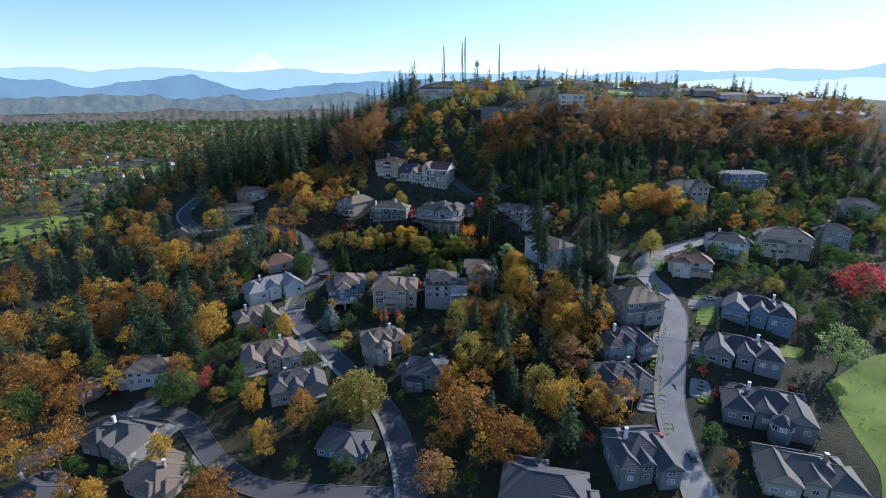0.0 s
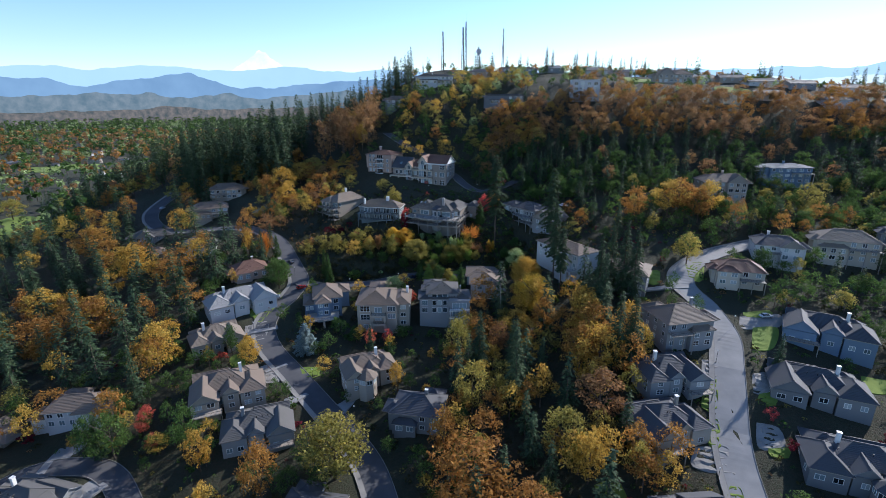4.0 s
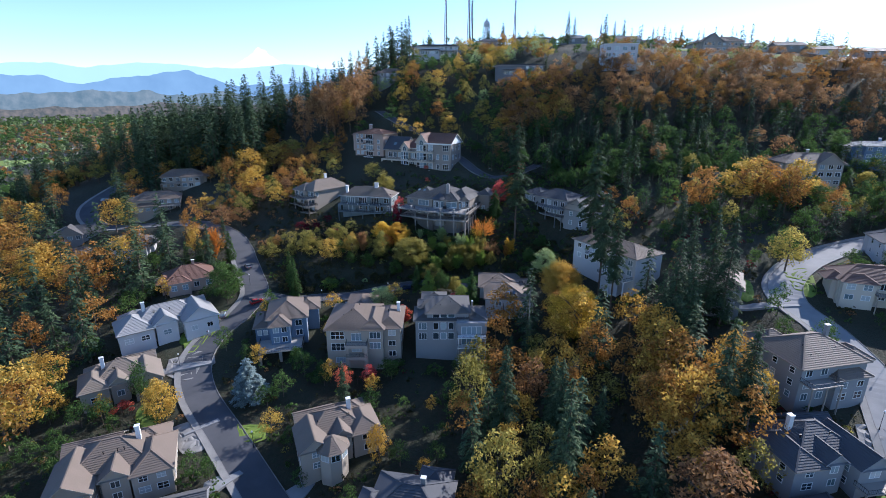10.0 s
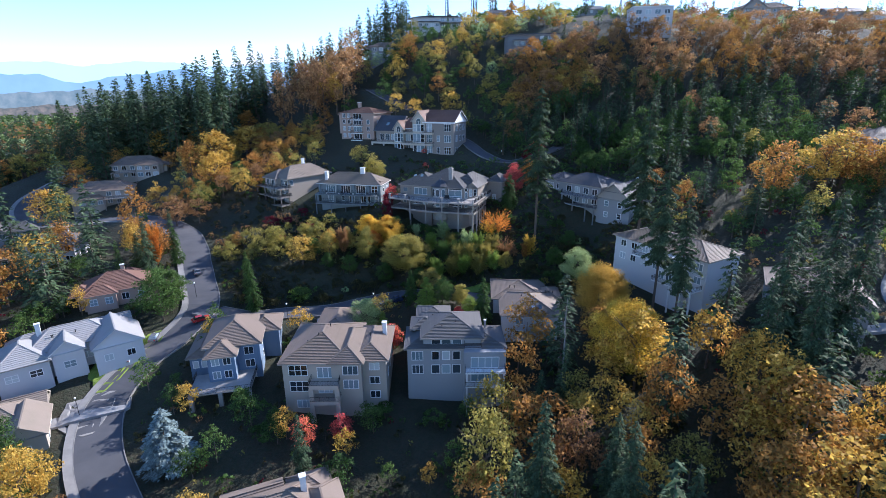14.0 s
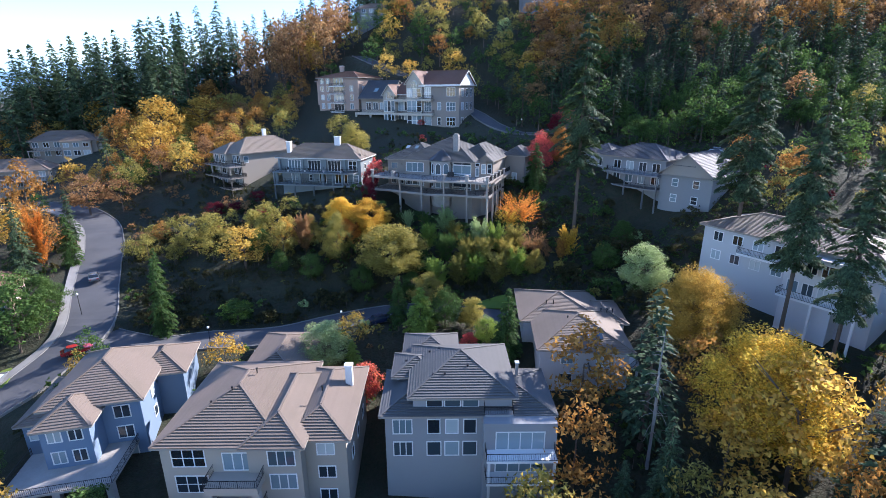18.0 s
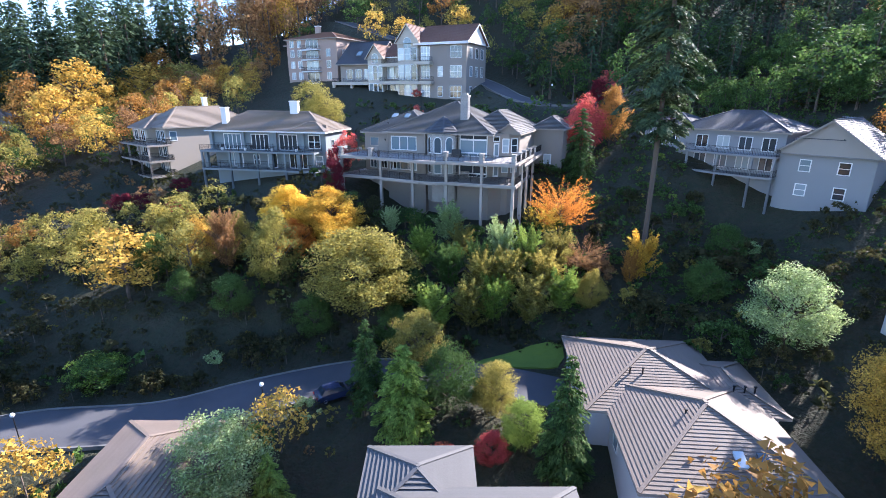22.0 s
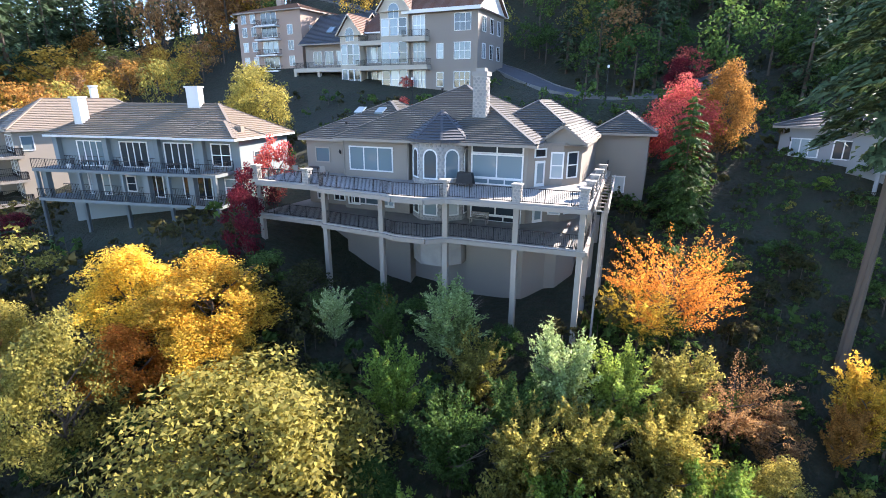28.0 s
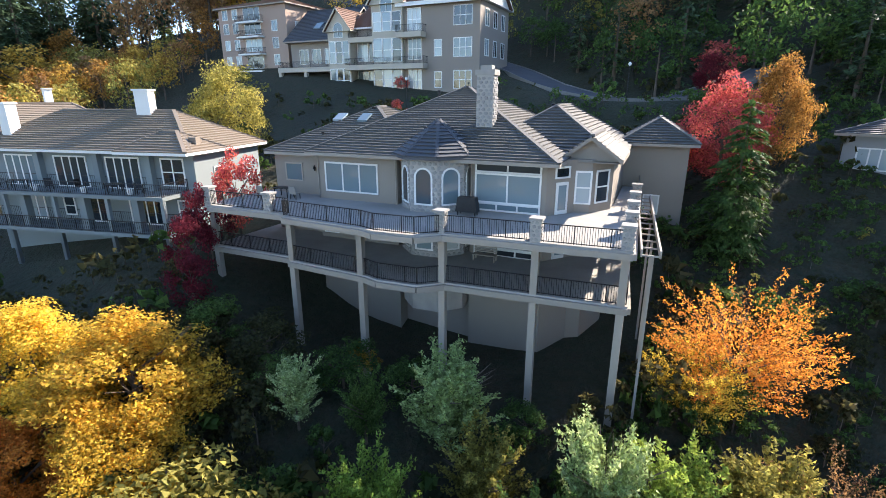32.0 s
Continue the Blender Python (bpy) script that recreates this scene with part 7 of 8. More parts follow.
grove("below the hilltop houses", 330, -50, 62, 345, 450, [("maple_far", "silver", 0.16, 7, 12), ("maple_far", "olive", 0.18, 7, 12), ("maple_far", "green", 0.28, 6, 11), ("maple_far", "gold", 0.15, 8, 14), ("maple_far", "orange", 0.15, 8, 14), ("fir_far", "fir", 0.08, 12, 20)], clump=0.3)
grove("in the tall half-bare grove above the street", 90, -86, -48, 382, 426, [("maple_tall", "rust", 0.75, 21, 29), ("maple_tall", "gold", 0.25, 15, 22)], share=0.24)
grove("on the western ridge", 300, -185, -102, 354, 432, [("fir_tall", "fir", 0.76, 26, 41), ("maple_far", "gold", 0.12, 12, 18), ("maple_far", "orange", 0.08, 11, 17), ("maple_far", "olive", 0.08, 9, 14)], share=0.18)
grove("behind the western ridge", 280, -330, -170, 375, 520, [("fir_tall", "fir", 0.66, 22, 35), ("maple_far", "rust", 0.14, 12, 18), ("maple_far", "olive", 0.2, 10, 15)], lambda x, y: (x > -290) | (y > 460), share=0.27)
grove("on the skyline beside the crest", 130, -118, -26, 428, 505, [("fir_tall", "fir", 0.8, 20, 31), ("maple_far", "orange", 0.2, 10, 15)], share=0.25)
grove("between the houses and the firs", 250, -126, -56, 300, 384, [("maple_far", "olive", 0.34, 7, 11), ("maple_far", "gold", 0.14, 7, 11), ("maple_far", "orange", 0.16, 7, 12), ("maple_far", "rust", 0.2, 6, 11), ("maple_far", "green", 0.12, 5, 9), ("maple_far", "crimson", 0.04, 4, 6)], clump=0.35)
grove("on the western slope", 560, -262, -98, 176, 345, [("fir_far", "fir", 0.42, 18, 30), ("maple_far", "orange", 0.21, 13, 19), ("maple_far", "gold", 0.19, 12, 18), ("maple_far", "olive", 0.11, 9, 14), ("maple_far", "green", 0.1, 7, 11)], clump=0.35)
grove("on the lower western slope", 170, -245, -98, 108, 180, [("maple_far", "green", 0.3, 8, 13), ("maple_far", "orange", 0.25, 11, 17), ("maple_far", "gold", 0.15, 10, 16), ("maple_far", "olive", 0.18, 9, 14), ("fir_far", "fir", 0.12, 14, 22)], clump=0.3)
grove("beside the fairway", 170, -430, -215, 320, 470, [("maple_far", "olive", 0.36, 9, 15), ("maple_far", "green", 0.2, 8, 13), ("fir_far", "fir", 0.24, 15, 25), ("maple_far", "orange", 0.2, 10, 15)], lambda x, y: (np.hypot((x + 345) / 55, (y - 400) / 60) > 1) & (np.hypot((x + 330) / 32, (y - 335) / 14) > 1))
mid_keep = lambda x, y: (x > 0.05 * (y - 120)) & (np.hypot(x - 44, y - 140) > 7)
grove("between the two streets", 200, 0, 62, 116, 234, [("maple_far", "orange", 0.32, 10, 16), ("maple_far", "gold", 0.24, 10, 15), ("maple_far", "olive", 0.22, 8, 13), ("fir_far", "fir", 0.16, 16, 25), ("maple_far", "rust", 0.1, 9, 14)], mid_keep, 4, 0.4, clump=0.3)
golf = lambda x, y: (np.hypot((x + 345) / 55, (y - 400) / 60) > 1) & (np.hypot((x + 520) / 110, (y - 780) / 60) > 1)
woods("plain_trees", "autumn trees across the plain", "maple_tiny", "rust", free_spots(600, -1300, -235, 300, 1500, 13, 22, wr, golf), wr)
woods("plain_orange", "orange autumn trees across the plain", "maple_tiny", "orange", free_spots(450, -1300, -225, 280, 1500, 12, 20, wr, golf), wr)
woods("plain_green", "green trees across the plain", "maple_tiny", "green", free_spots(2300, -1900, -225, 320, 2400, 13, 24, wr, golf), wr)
# Silvery leaves on these plain trees stand in for haze over the distance.
woods("plain_olive", "trees across the plain, leaf colour paled for haze", "maple_tiny", "silver", free_spots(900, -1500, -225, 320, 2000, 12, 20, wr, golf), wr)
woods("plain_firs", "scattered dark firs across the plain", "fir_tiny", "fir", free_spots(1000, -1700, -215, 300, 2200, 16, 27, wr, golf), wr)
knots = np.stack([wr.uniform(-40, 340, 26), wr.uniform(395, 545, 26), wr.uniform(7, 17, 26)], 1)
knot = lambda x, y: (np.hypot(x[:, None] - knots[None, :, 0], y[:, None] - knots[None, :, 1]) < knots[None, :, 2]).any(1) & (np.hypot(x - 152, y - 430) > 22)
open_crest = lambda x, y: (np.hypot(x - 152, y - 430) > 22) & (np.hypot(x - 205, y - 402) > 15)
grove("in close knots along the crest", 900, -30, 340, 392, 545, [("fir_crest", "fir", 0.6, 9, 20), ("maple_crest", "green", 0.25, 5, 9), ("maple_crest", "orange", 0.15, 5, 9)], knot, share=0.22)
grove("in the hilltop gardens", 420, 0, 340, 382, 530, [("maple_crest", "green", 0.4, 4, 8), ("maple_crest", "olive", 0.22, 4, 8), ("maple_crest", "orange", 0.2, 5, 9), ("maple_crest", "rust", 0.1, 5, 9), ("maple_crest", "silver", 0.08, 5, 8)], open_crest, share=0.3)
grove("on the slope behind the upper road", 200, 18, 125, 318, 350, [("fir_far", "fir", 0.45, 11, 18), ("maple_far", "green", 0.55, 7, 12)])
woods("bank_brush", "yellowing brush on the bank below the houses", "maple_far", "olive", free_spots(45, -80, -36, 268, 284, 4, 7, wr, None, 2, 0.6), wr)
# Dark brush leaves on this bank also carry its shade in their colour.
woods("bank_green", "brush on the bank below the houses, darkened for its shade", "shrub_far", "brush", free_spots(150, -75, 62, 252, 284, 2, 4.0, wr, None, 1.5, 0.4), wr)
woods("bank_ferns", "low ivy and ferns on the bank, coloured dark for shade", "fern_mid", "brush", free_spots(1300, -75, 20, 248, 300, 0.7, 1.7, wr, None, 1.2), wr)
woods("bank_ferns", "low brownish brush on the shaded bank", "fern_mid", "brush", free_spots(700, -75, 70, 248, 330, 0.6, 1.6, wr, None, 1.2), wr)
woods("bank_grass", "pale dry grass and bramble on the bank", "fern_mid", "olive", free_spots(260, -60, 60, 250, 300, 0.4, 1.0, wr, None, 1.2), wr)
# Leaf colour darkened here in place of the shade above the court.
woods("bank_dark_trees", "dark low shrubs above the court", "shrub_far", "brush", free_spots(60, -72, -16, 252, 266, 1.6, 3.4, wr, None, 1.5, 0.35), wr)
woods("field_grass", "tufts of longer grass across the field", "fern_mid", "bright", free_spots(420, 124, 216, 96, 172, 0.35, 0.8, wr, None, 1.2), wr)
woods("bank_ivy", "green ivy and fern cover on the slope beside the fir", "fern_mid", "green", free_spots(420, 10, 62, 262, 318, 0.5, 1.2, wr, None, 1.2), wr)
woods("bank_ivy", "dark green ivy cover on the slope beside the fir", "fern_mid", "green", free_spots(1300, 8, 66, 258, 320, 0.6, 1.5, wr, None, 1.2), wr)
woods("slope_edge_trees", "dark green trees crowding the slope beside the upper road", "maple_far", "green", free_spots(90, 40, 120, 296, 322, 5, 9, wr, None, 2), wr)
woods("garden_trees", "green garden trees between the houses", "maple_far", "green", free_spots(400, -125, 10, 100, 330, 4, 8, wr, lambda x, y: (y < 252) | (x < -62), 2.5, 0.4), wr)
woods("garden_gold", "golden garden trees between the houses", "maple_far", "gold", free_spots(70, -115, 0, 105, 255, 4, 8, wr, None, 2.5, 0.4), wr)
woods("east_woods", "dark green trees round the eastern houses", "maple_far", "green", free_spots(230, 120, 330, 176, 318, 6, 12, wr, None, 2.5, 0.4), wr)
woods("east_olive", "olive trees round the eastern houses", "maple_far", "olive", free_spots(45, 120, 320, 180, 310, 5, 10, wr, None, 2.5, 0.4), wr)
woods("east_firs", "firs round the eastern houses", "fir_far", "fir", free_spots(40, 110, 330, 185, 310, 9, 17, wr, None, 2.5, 0.4), wr)
woods("east_garden_trees", "green garden trees behind the east street", "maple_far", "green", free_spots(200, 75, 260, 120, 285, 4, 9, wr, lambda x, y: (x < 118) | (y > 172) | (x > 210), 2.5, 0.4), wr)
for leaf, label, n in (("green", "clipped green hedges and shrubs in the front gardens", 420), ("crimson", "dark red garden shrubs beside the houses", 90), ("olive", "yellowing garden shrubs beside the houses", 160), ("rust", "brown garden shrubs and hedges", 120)):
    woods("garden_shrubs", label, "fern_mid", leaf, free_spots(n, 52, 135, 95, 285, 0.9, 2.4, wr, lambda x, y: (x < 122) | (y > 172), 2.2), wr)
    woods("garden_shrubs", label, "fern_mid", leaf, free_spots(n // 2, -125, -5, 100, 250, 0.9, 2.2, wr, None, 2.2), wr)
undergrowth = free_spots(3600, -130, 270, 95, 335, 1.2, 3.2, wr, lambda x, y: (x < 118) | (y > 172) | (x > 210), 2.6)
woods("undergrowth", "low dark green ivy and brush on the slope", "brush_far", "brush", undergrowth[::2], wr)
woods("undergrowth", "low green shrubs and ferns on the slope", "brush_far", "green", undergrowth[1::2], wr)

FOOTPRINTS = [q for q in FOOTPRINTS if q not in HOUSE_VIEW]
woods("bank_brush", "low brown and green brush below the corner house", "shrub_far", "brush", free_spots(150, -92, -46, 276, 316, 1.2, 3.0, wr, lambda x, y: np.hypot(x + 57, y - 314) > 9, 1.5), wr)
woods("bank_brush", "low rust-brown brush below the corner house", "shrub_far", "rust", free_spots(60, -92, -46, 276, 310, 1.2, 3.4, wr, lambda x, y: np.hypot(x + 57, y - 314) > 9, 1.5), wr)
woods("bank_brush", "low green shrubs below the upper residence", "shrub_far", "green", free_spots(110, -40, 12, 306, 333, 0.9, 2.0, wr, None, 1.5), wr)

# single shrubs on the bank below the big house
sr = random.Random(21)
for q in free_spots(210, -36, 46, 250, 286, 1.4, 3.4, wr, None, 1.2, 0.25):
    tree("shrub_mid", sr.choice(("brush", "green", "brush", "olive", "green", "silver") if q[1] < 275 else ("brush", "green", "green", "brush")), q[0], q[1], q[2], sr.uniform(0.8, 1.3), place="on the bank below the house")
for q in free_spots(80, 14, 62, 282, 318, 0.8, 1.8, wr, None, 1.2, 0.25):
    tree("shrub_mid", sr.choice(("green", "bright", "green", "brush")), q[0], q[1], q[2], sr.uniform(1.0, 1.6), place="on the open bank")


# ---- lawns, drives, cars, lamps, masts ----
def draped(name, poly, lift, mat, label, category, thick=0.5):
    """A thin slab over a polygon of the plan, following the ground."""
    p = np.array(poly, float)
    c = p.mean(0)
    rim = smooth_line(list(poly) + [poly[0]], 1.5)
    m = Mesh()
    rings = 7
    grid = [c + (rim - c) * k / rings for k in range(1, rings + 1)]
    zs = [height(g[:, 0], g[:, 1]) + lift for g in grid]
    zc = height(c[0], c[1]) + lift
    n = len(rim)
    m.v = [(c[0], c[1], zc)] + [(*q, z) for g, zz in zip(grid, zs) for q, z in zip(g, zz)] + [(*q, z - thick) for q, z in zip(grid[-1], zs[-1])]
    for i in range(n - 1):
        m.f.append((0, 1 + i, 2 + i))
        for k in range(rings):
            a = 1 + k * n + i
            m.f.append((a, a + n, a + n + 1, a + 1))
    return tagged(part(name, m, mat), label, category, kind="structure")


for poly in ([(136, 153), (168, 168), (215, 170), (215, 95), (122, 95), (128, 120)],):
    draped("lawn", poly, 0.12, LAWN, "open mown green field beside the houses", "field")
draped("lawn", [(1.8, 259.6), (2.4, 260.9), (8.6, 263.4), (12.4, 263.3), (11.2, 259.9), (6.6, 259.4)], 0.2, LAWN, "bright green mown lawn beside the driveway", "lawn")
for x, y, a, b, yaw in (
                        (-77.5, 232, 3, 8, -12), (-75, 197.5, 2.5, 5, 40), (-345, 400, 50, 55, 0), (-520, 780, 110, 55, 0), (-330, 335, 28, 10, 0), (152, 430, 16, 12, 0), (205, 402, 14, 6, 0), (-103, 161, 4, 3, 0)):
    ca, sa = math.cos(radians(yaw)), math.sin(radians(yaw))
    ring = [(x + ca * a * math.cos(t) - sa * b * math.sin(t), y + sa * a * math.cos(t) + ca * b * math.sin(t)) for t in (i * math.pi / 5 for i in range(10))]
    draped("lawn", ring, 0.24, LAWN, "bright green mown lawn", "lawn")


for poly in FRONT_LAWNS:
    draped("lawn", poly, 0.2, LAWN, "bright green mown front lawn", "lawn")
for poly in FRONT_DRIVES:
    draped("driveway", poly, 0.16, PAVING, "grey concrete driveway beside the street", "driveway")


def drive(pts, w, mat=None, label="worn grey concrete driveway"):
    line = smooth_line(pts, 1.2)
    z = height(line[:, 0], line[:, 1]) + 0.12
    tagged(part("driveway", ribbon(line, z, -w / 2, w / 2, -0.6, 0.0), mat or PALE_ROAD), label, "driveway", kind="structure")


for pts, w in (([(-67, 219), (-76, 214.5), (-80, 213)], 6), ([(-58, 198), (-64, 192.5)], 6), ([(-47, 183), (-52, 176)], 5), ([(-31, 247), (-29, 241)], 7), 
               ([(-112, 152), (-113, 160), (-111, 165)], 7), ([(-95, 149), (-98, 143)], 7), ([(-82, 140), (-80, 130)], 4), ([(-34, 175), (-30, 184)], 5), ([(98, 221), (86, 220), (78, 222)], 5)):
    drive(pts, w)

TYRE = rough_surface("tyre_rubber", (0.02, 0.02, 0.02), (0.03, 0.03, 0.03), 20, 2, 0.9)
CAR_PAINT = {}
for cname, c in (("black", (0.012, 0.013, 0.016)), ("silver", (0.45, 0.46, 0.48)), ("white", (0.75, 0.75, 0.74)), ("red", (0.35, 0.02, 0.02)), ("navy", (0.02, 0.03, 0.07)), ("grey", (0.14, 0.15, 0.16))):
    n = Nodes(cname + "_car_paint", 0.25)
    n.color(n.mix(n.noise(3.0), c, tuple(0.85 * v for v in c)))
    n.b.inputs["Coat Weight"].default_value = 0.6
    CAR_PAINT[cname] = n.m


def car(x, y, yaw, colour, z=None):
    z = height(x, y) + 0.27 if z is None else z
    c = thing("car", x, y, z, yaw, colour + " parked car on the street", "car", "parked cars")
    side = [(-2.2, 0.35), (-2.25, 0.75), (-2.0, 0.95), (-1.2, 1.0), (1.1, 0.98), (2.0, 0.85), (2.25, 0.65), (2.2, 0.35)]
    m = Mesh()
    for a, b in zip(side, side[1:] + side[:1]):
        m.face([(a[0], -0.88, a[1]), (b[0], -0.88, b[1]), (b[0], 0.88, b[1]), (a[0], 0.88, a[1])])
    m.face([(p[0], -0.88, p[1]) for p in reversed(side)])
    m.face([(p[0], 0.88, p[1]) for p in side])
    part("body", m, CAR_PAINT[colour], c)
    part("cabin", Mesh().hexa([(-1.75, -0.82, 0.96), (1.0, -0.82, 0.96), (1.0, 0.82, 0.96), (-1.75, 0.82, 0.96)], [(-1.35, -0.66, 1.45), (0.35, -0.66, 1.45), (0.35, 0.66, 1.45), (-1.35, 0.66, 1.45)]), GLASS, c)
    part("roof_panel", Mesh().box(-1.3, 0.3, -0.64, 0.64, 1.453, 1.49), CAR_PAINT[colour], c)
    for wx in (-1.4, 1.4):
        for wy in (-0.82, 0.82):
            wob = part("wheel", Mesh().tube([(wx, wy - 0.1, 0.33), (wx, wy + 0.1, 0.33)], [0.33, 0.33], 12), TYRE, c)
            part("rim", Mesh().tube([(wx, wy - 0.12, 0.33), (wx, wy + 0.12, 0.33)], [0.19, 0.19], 10), STEEL, wob)
    for wy in (-0.6, 0.6):
        part("headlight", Mesh().box(2.18, 2.27, wy - 0.18, wy + 0.18, 0.6, 0.76), TRIM, c)
        part("tail_light", Mesh().box(-2.28, -2.2, wy - 0.18, wy + 0.18, 0.68, 0.84), CAR_PAINT["red"], c)
    return c


for x, y, yaw, col in ((76, 124.5, 85, "black"), (118, 201, 5, "white"), (68.5, 133, 10, "red"), (-74.2, 231, 98, "silver"), (-72.3, 238.2, 105, "grey"), (-63.5, 244.5, 40, "red"), (-13.6, 253.4, 30, "navy"), (-74, 265.5, 125, "grey"), (64, 292, -30, "white"), (-183, 352, 80, "silver")):
    car(x, y, yaw, col)

GLOBE = Nodes("frosted_globe", 0.3)
GLOBE.color((0.8, 0.79, 0.75))


def street_lamp(x, y, h=4.2):
    l = thing("street_lamp", x, y, height(x, y), 0, "slim dark street lamp with a white globe", "street lamp", "street lamps")
    part("base", Mesh().tube([(0, 0, -0.3), (0, 0, 0.5)], [0.14, 0.11], 8), IRON, l)
    part("pole", Mesh().tube([(0, 0, 0.5), (0, 0, h)], [0.06, 0.045], 8), IRON, l)
    ring = [(0.0, 0.02), (0.12, 0.05), (0.2, 0.17), (0.2, 0.3), (0.12, 0.42), (0.02, 0.46)]
    part("globe", Mesh().tube([(0, 0, h + b) for _, b in ring], [max(a, 0.01) for a, _ in ring], 10), GLOBE.m, l)


for x, y in ((-28, 172.8), (-45.3, 189), (89.2, 179), (-42, 246.6), (-69, 254), (71, 140), (-74.5, 214), (103.6, 196), (-20, 250), (20, 318.5), (-8, 324)):
    street_lamp(x, y)


def mast(x, y, h, base, label, dish=False):
    """A lattice radio mast: three legs, rings and diagonals, with antennas."""
    z = height(x, y)
    t = thing("radio_mast", x, y, z, 15, label, "radio mast", "radio masts")
    legs = [(base * math.cos(a), base * math.sin(a)) for a in (0.5, 2.6, 4.7)]
    for lx, ly in legs:
        part("leg", Mesh().tube([(lx, ly, -1), (lx * 0.35, ly * 0.35, h)], [0.26, 0.16], 5), IRON, t)
    m, n = Mesh(), int(h / 2.2)
    for i in range(n):
        z0, z1 = h * i / n, h * (i + 1) / n
        k0, k1 = 1 - 0.65 * i / n, 1 - 0.65 * (i + 1) / n
        for j in range(3):
            a, b = legs[j], legs[(j + 1) % 3]
            m.tube([(a[0] * k0, a[1] * k0, z0), (b[0] * k1, b[1] * k1, z1)], [0.1, 0.1], 4)
            m.tube([(a[0] * k1, a[1] * k1, z1), (b[0] * k1, b[1] * k1, z1)], [0.06, 0.06], 4)
    part("lattice", m, IRON, t)
    for i in range(6):
        zz = h * (0.45 + 0.09 * i)
        a = i * 2.1
        part("antenna", Mesh().tube([(math.cos(a) * 1.2, math.sin(a) * 1.2, zz), (math.cos(a) * 1.2, math.sin(a) * 1.2, zz + 2.2)], [0.16, 0.16], 6), TRIM, t)
        part("bracket", Mesh().tube([(0, 0, zz + 1), (math.cos(a) * 1.2, math.sin(a) * 1.2, zz + 1)], [0.07, 0.07], 4), STEEL, t)
    if dish:
        ring = [(0.2, -0.9), (1.6, -0.6), (2.6, 0.0), (2.7, 0.1)]
        d = Mesh()
        d.tube([(0, -b - 0.6, h * 0.8) for a, b in ring], [a for a, _ in ring], 14)
        part("dish", d, TRIM, t)
    part("whip", Mesh().tube([(0, 0, h - 1), (0, 0, h + 7)], [0.07, 0.03], 5), STEEL, t)


mast(0, 525, 34, 1.6, "lattice radio mast with many antennas on the crest")
mast(18, 510, 38, 1.6, "tall lattice radio mast on the crest")
mast(21, 522, 42, 1.1, "slender lattice radio mast on the crest")
mast(34, 540, 22, 1.8, "short lattice mast carrying a round dish", True)
mast(55, 520, 36, 1.0, "thin lattice radio mast beside firs")
mast(118, 500, 16, 0.9, "small lattice mast among crest trees")

# small houses of the town below and on the crest
tr2 = random.Random(9)


def far_house(x, y, w, d, hgt, yaw, wall, roof, label, group):
    z = height(x, y)
    h = thing("house", x, y, z, yaw, label, "house", group)
    walls_block(h, -w / 2, w / 2, -d / 2, d / 2, -3, hgt, WALL[wall])
    hip_roof(h, -w / 2, w / 2, -d / 2, d / 2, hgt, ROOF[roof], 0.4, 0.6, 1.2, tr2.choice(("hip", "gable_x")))
    for i in range(3):
        window(h, -w / 2 + w * (i + 0.5) / 3, -d / 2, hgt - 2.0, 1.5, 1.3, "S", 2, 1)


for i in range(58):
    x, y = tr2.uniform(-900, -260), tr2.uniform(520, 1300)
    far_house(x, y, tr2.uniform(11, 18), tr2.uniform(8, 11), tr2.choice((3.2, 5.6)), tr2.uniform(-40, 40), tr2.choice(("white", "tan", "cream", "grey")), tr2.choice(("grey", "brown", "pale", "tan")), "small suburban house among autumn trees on the plain", "houses on the plain")
for x, y, w, st, wall in ((118, 452, 22, 3.4, "white"), (140, 462, 20, 3.2, "tan"), (195, 436, 24, 3.4, "white"), (215, 428, 18, 3.2, "tan"), (232, 418, 22, 3.2, "white"), (258, 414, 20, 3.2, "grey"), (285, 408, 24, 3.2, "white"), (222, 392, 20, 3.2, "cream"), (262, 382, 18, 3.2, "white"), (90, 470, 20, 3.4, "grey"), (30, 462, 16, 5.5, "tan"), (300, 380, 20, 3.2, "white"), (175, 455, 18, 3.2, "white")):
    far_house(x, y, w, 10, st, tr2.uniform(-12, 6), wall, tr2.choice(("grey", "pale", "slate")), "low hilltop house with broad windows and shallow roof", HILL)


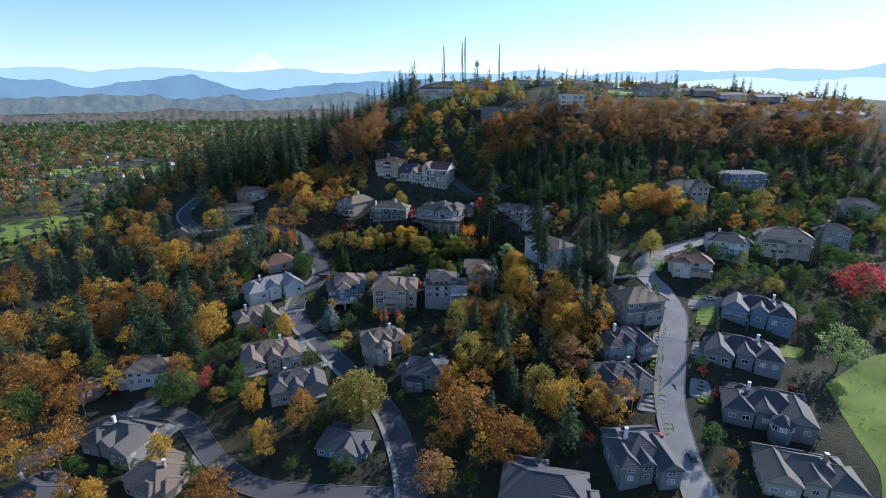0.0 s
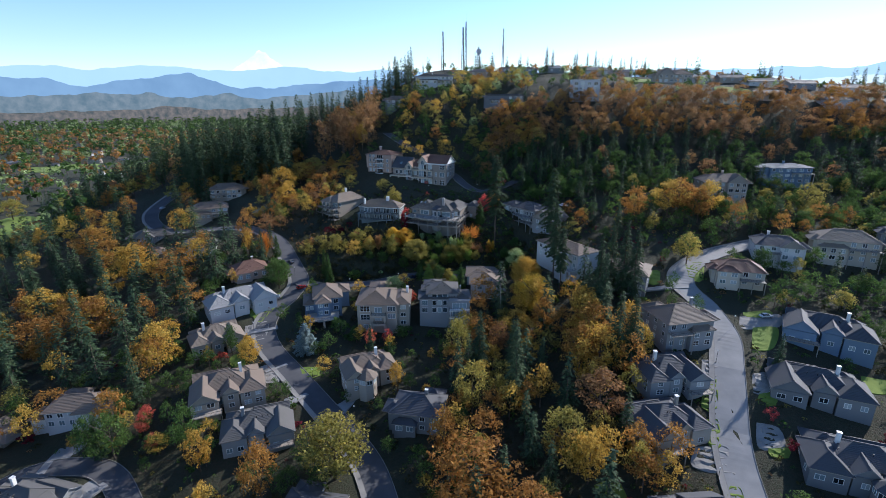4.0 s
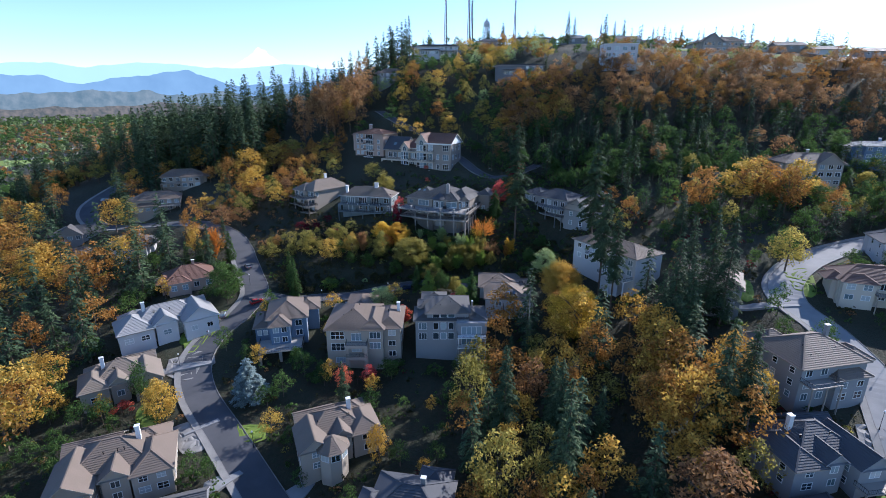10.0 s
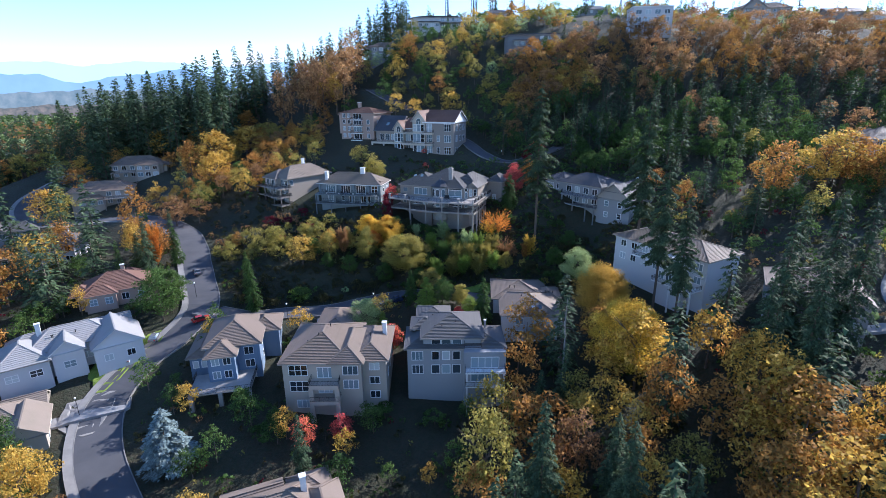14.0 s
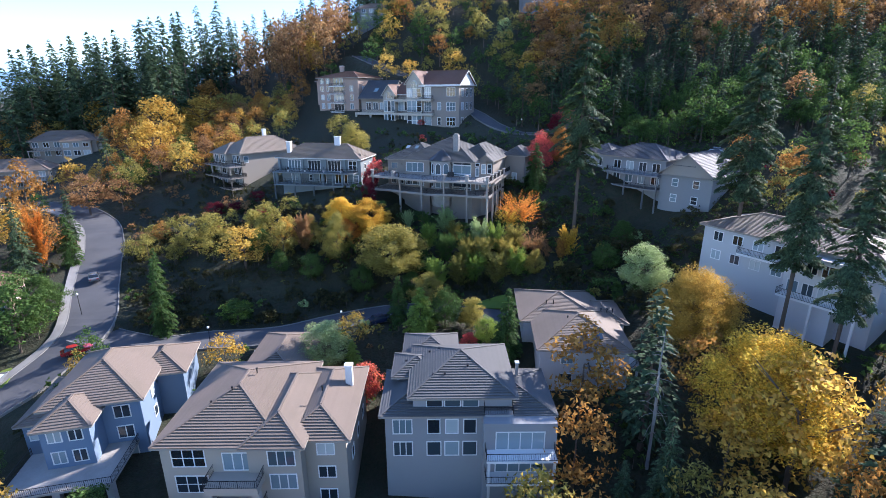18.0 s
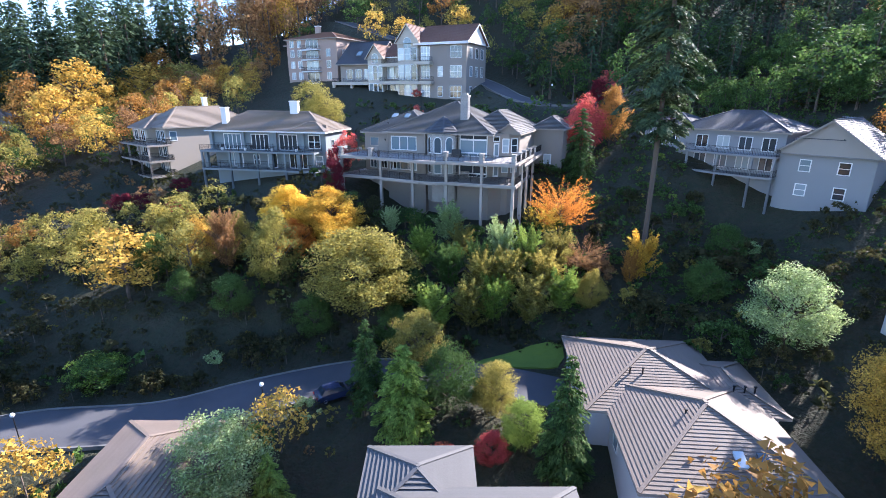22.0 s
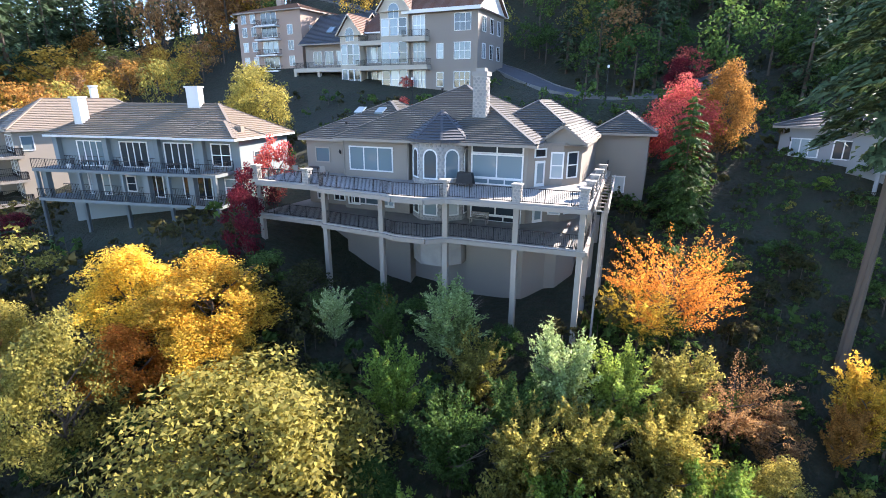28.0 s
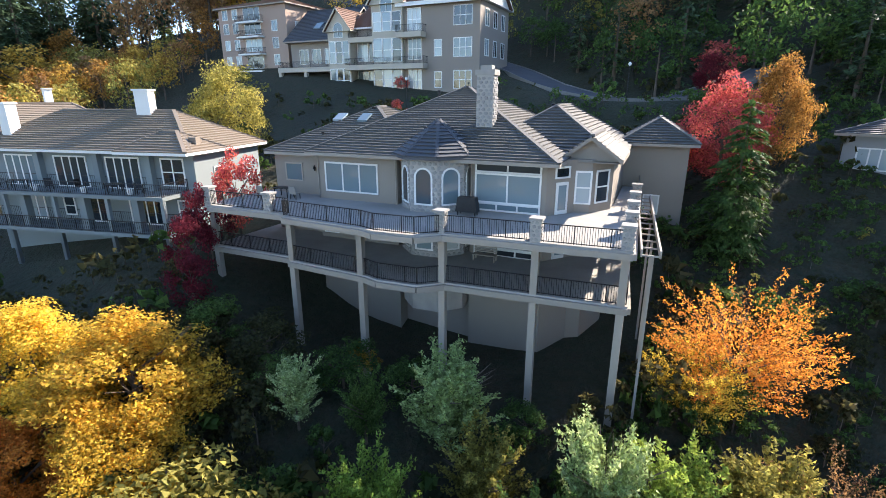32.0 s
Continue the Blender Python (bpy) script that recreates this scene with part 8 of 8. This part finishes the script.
# ---- distance ----
# Self-lit colour for far backdrop strips, with the distance haze painted in.
def glow_mat(name, lo, hi, scale):
    n = Nodes(name, 1.0)
    c = n.ramp(n.noise(scale, 4.0), [(0.3, lo), (0.7, hi)])
    e = n.add("ShaderNodeEmission", Strength=1.0)
    n.link(c, e.inputs["Color"])
    n.link(e.outputs[0], n.t.nodes["Material Output"].inputs["Surface"])
    return n.m


def ridge(name, label, dist, base, amp, seed, mat, a0=-60, a1=75, n=300, peak=None):
    """A far mountain range: a long jagged strip behind everything."""
    m = Mesh()
    pts = []
    for i in range(n + 1):
        a = radians(a0 + (a1 - a0) * i / n)
        q = Vector((a * 9 + seed, seed * 1.7, 0))
        hgt = base + amp * noise.fractal(q, 1.0, 2.0, 6)
        if peak:
            ap, ph, pw = peak
            k = abs(math.degrees(a) - ap) / pw
            hgt += ph * max(0.0, 1 - k) ** 1.3 * (1 + 0.12 * noise.noise(Vector((i * 0.4, 0, seed))))
        pts.append((math.sin(a) * dist, math.cos(a) * dist, hgt))
    for p, q in zip(pts, pts[1:]):
        m.face([(p[0], p[1], -60), (q[0], q[1], -60), q, p])
    return tagged(part(name, m, mat), label, "mountains", kind="structure")


ridge("backdrop", "hazy blue mountain range on the horizon", 4500, 300, 42, 3.0, glow_mat("far_range_haze", (0.36, 0.55, 0.74), (0.4, 0.6, 0.78), 0.002))
ridge("backdrop", "foothills before the mountains, dim blue from painted haze", 4200, 190, 60, 8.0, glow_mat("foothill_haze", (0.15, 0.26, 0.4), (0.2, 0.33, 0.48), 0.004), -60, 2, 200, (-25.5, 60, 4.0))
ridge("backdrop", "low hills behind the ridge, blue from painted haze", 4100, 105, 60, 6.0, glow_mat("low_hill_haze", (0.1, 0.155, 0.19), (0.19, 0.235, 0.26), 0.02), -60, 2, 240)
ridge("backdrop", "pale hazy range far beyond the hill", 4300, 215, 40, 12.0, glow_mat("pale_haze", (0.6, 0.76, 0.86), (0.64, 0.8, 0.9), 0.002), 2, 75, 200)
ridge("backdrop", "snow-covered volcano rising over the range", 4560, 230, 3, 5.0, glow_mat("snow_peak", (0.62, 0.76, 0.9), (0.9, 0.95, 1.0), 0.008), -27, -12, 90, (-19.0, 225, 4.6))

# Upright strip for the far plain; its haze is put into the colour.
ridge("backdrop", "wooded town plain dimmed by blue haze", 2500, 48, 26, 15.0, glow_mat("plain_haze", (0.06, 0.08, 0.085), (0.19, 0.165, 0.15), 0.06), -60, -4, 260)
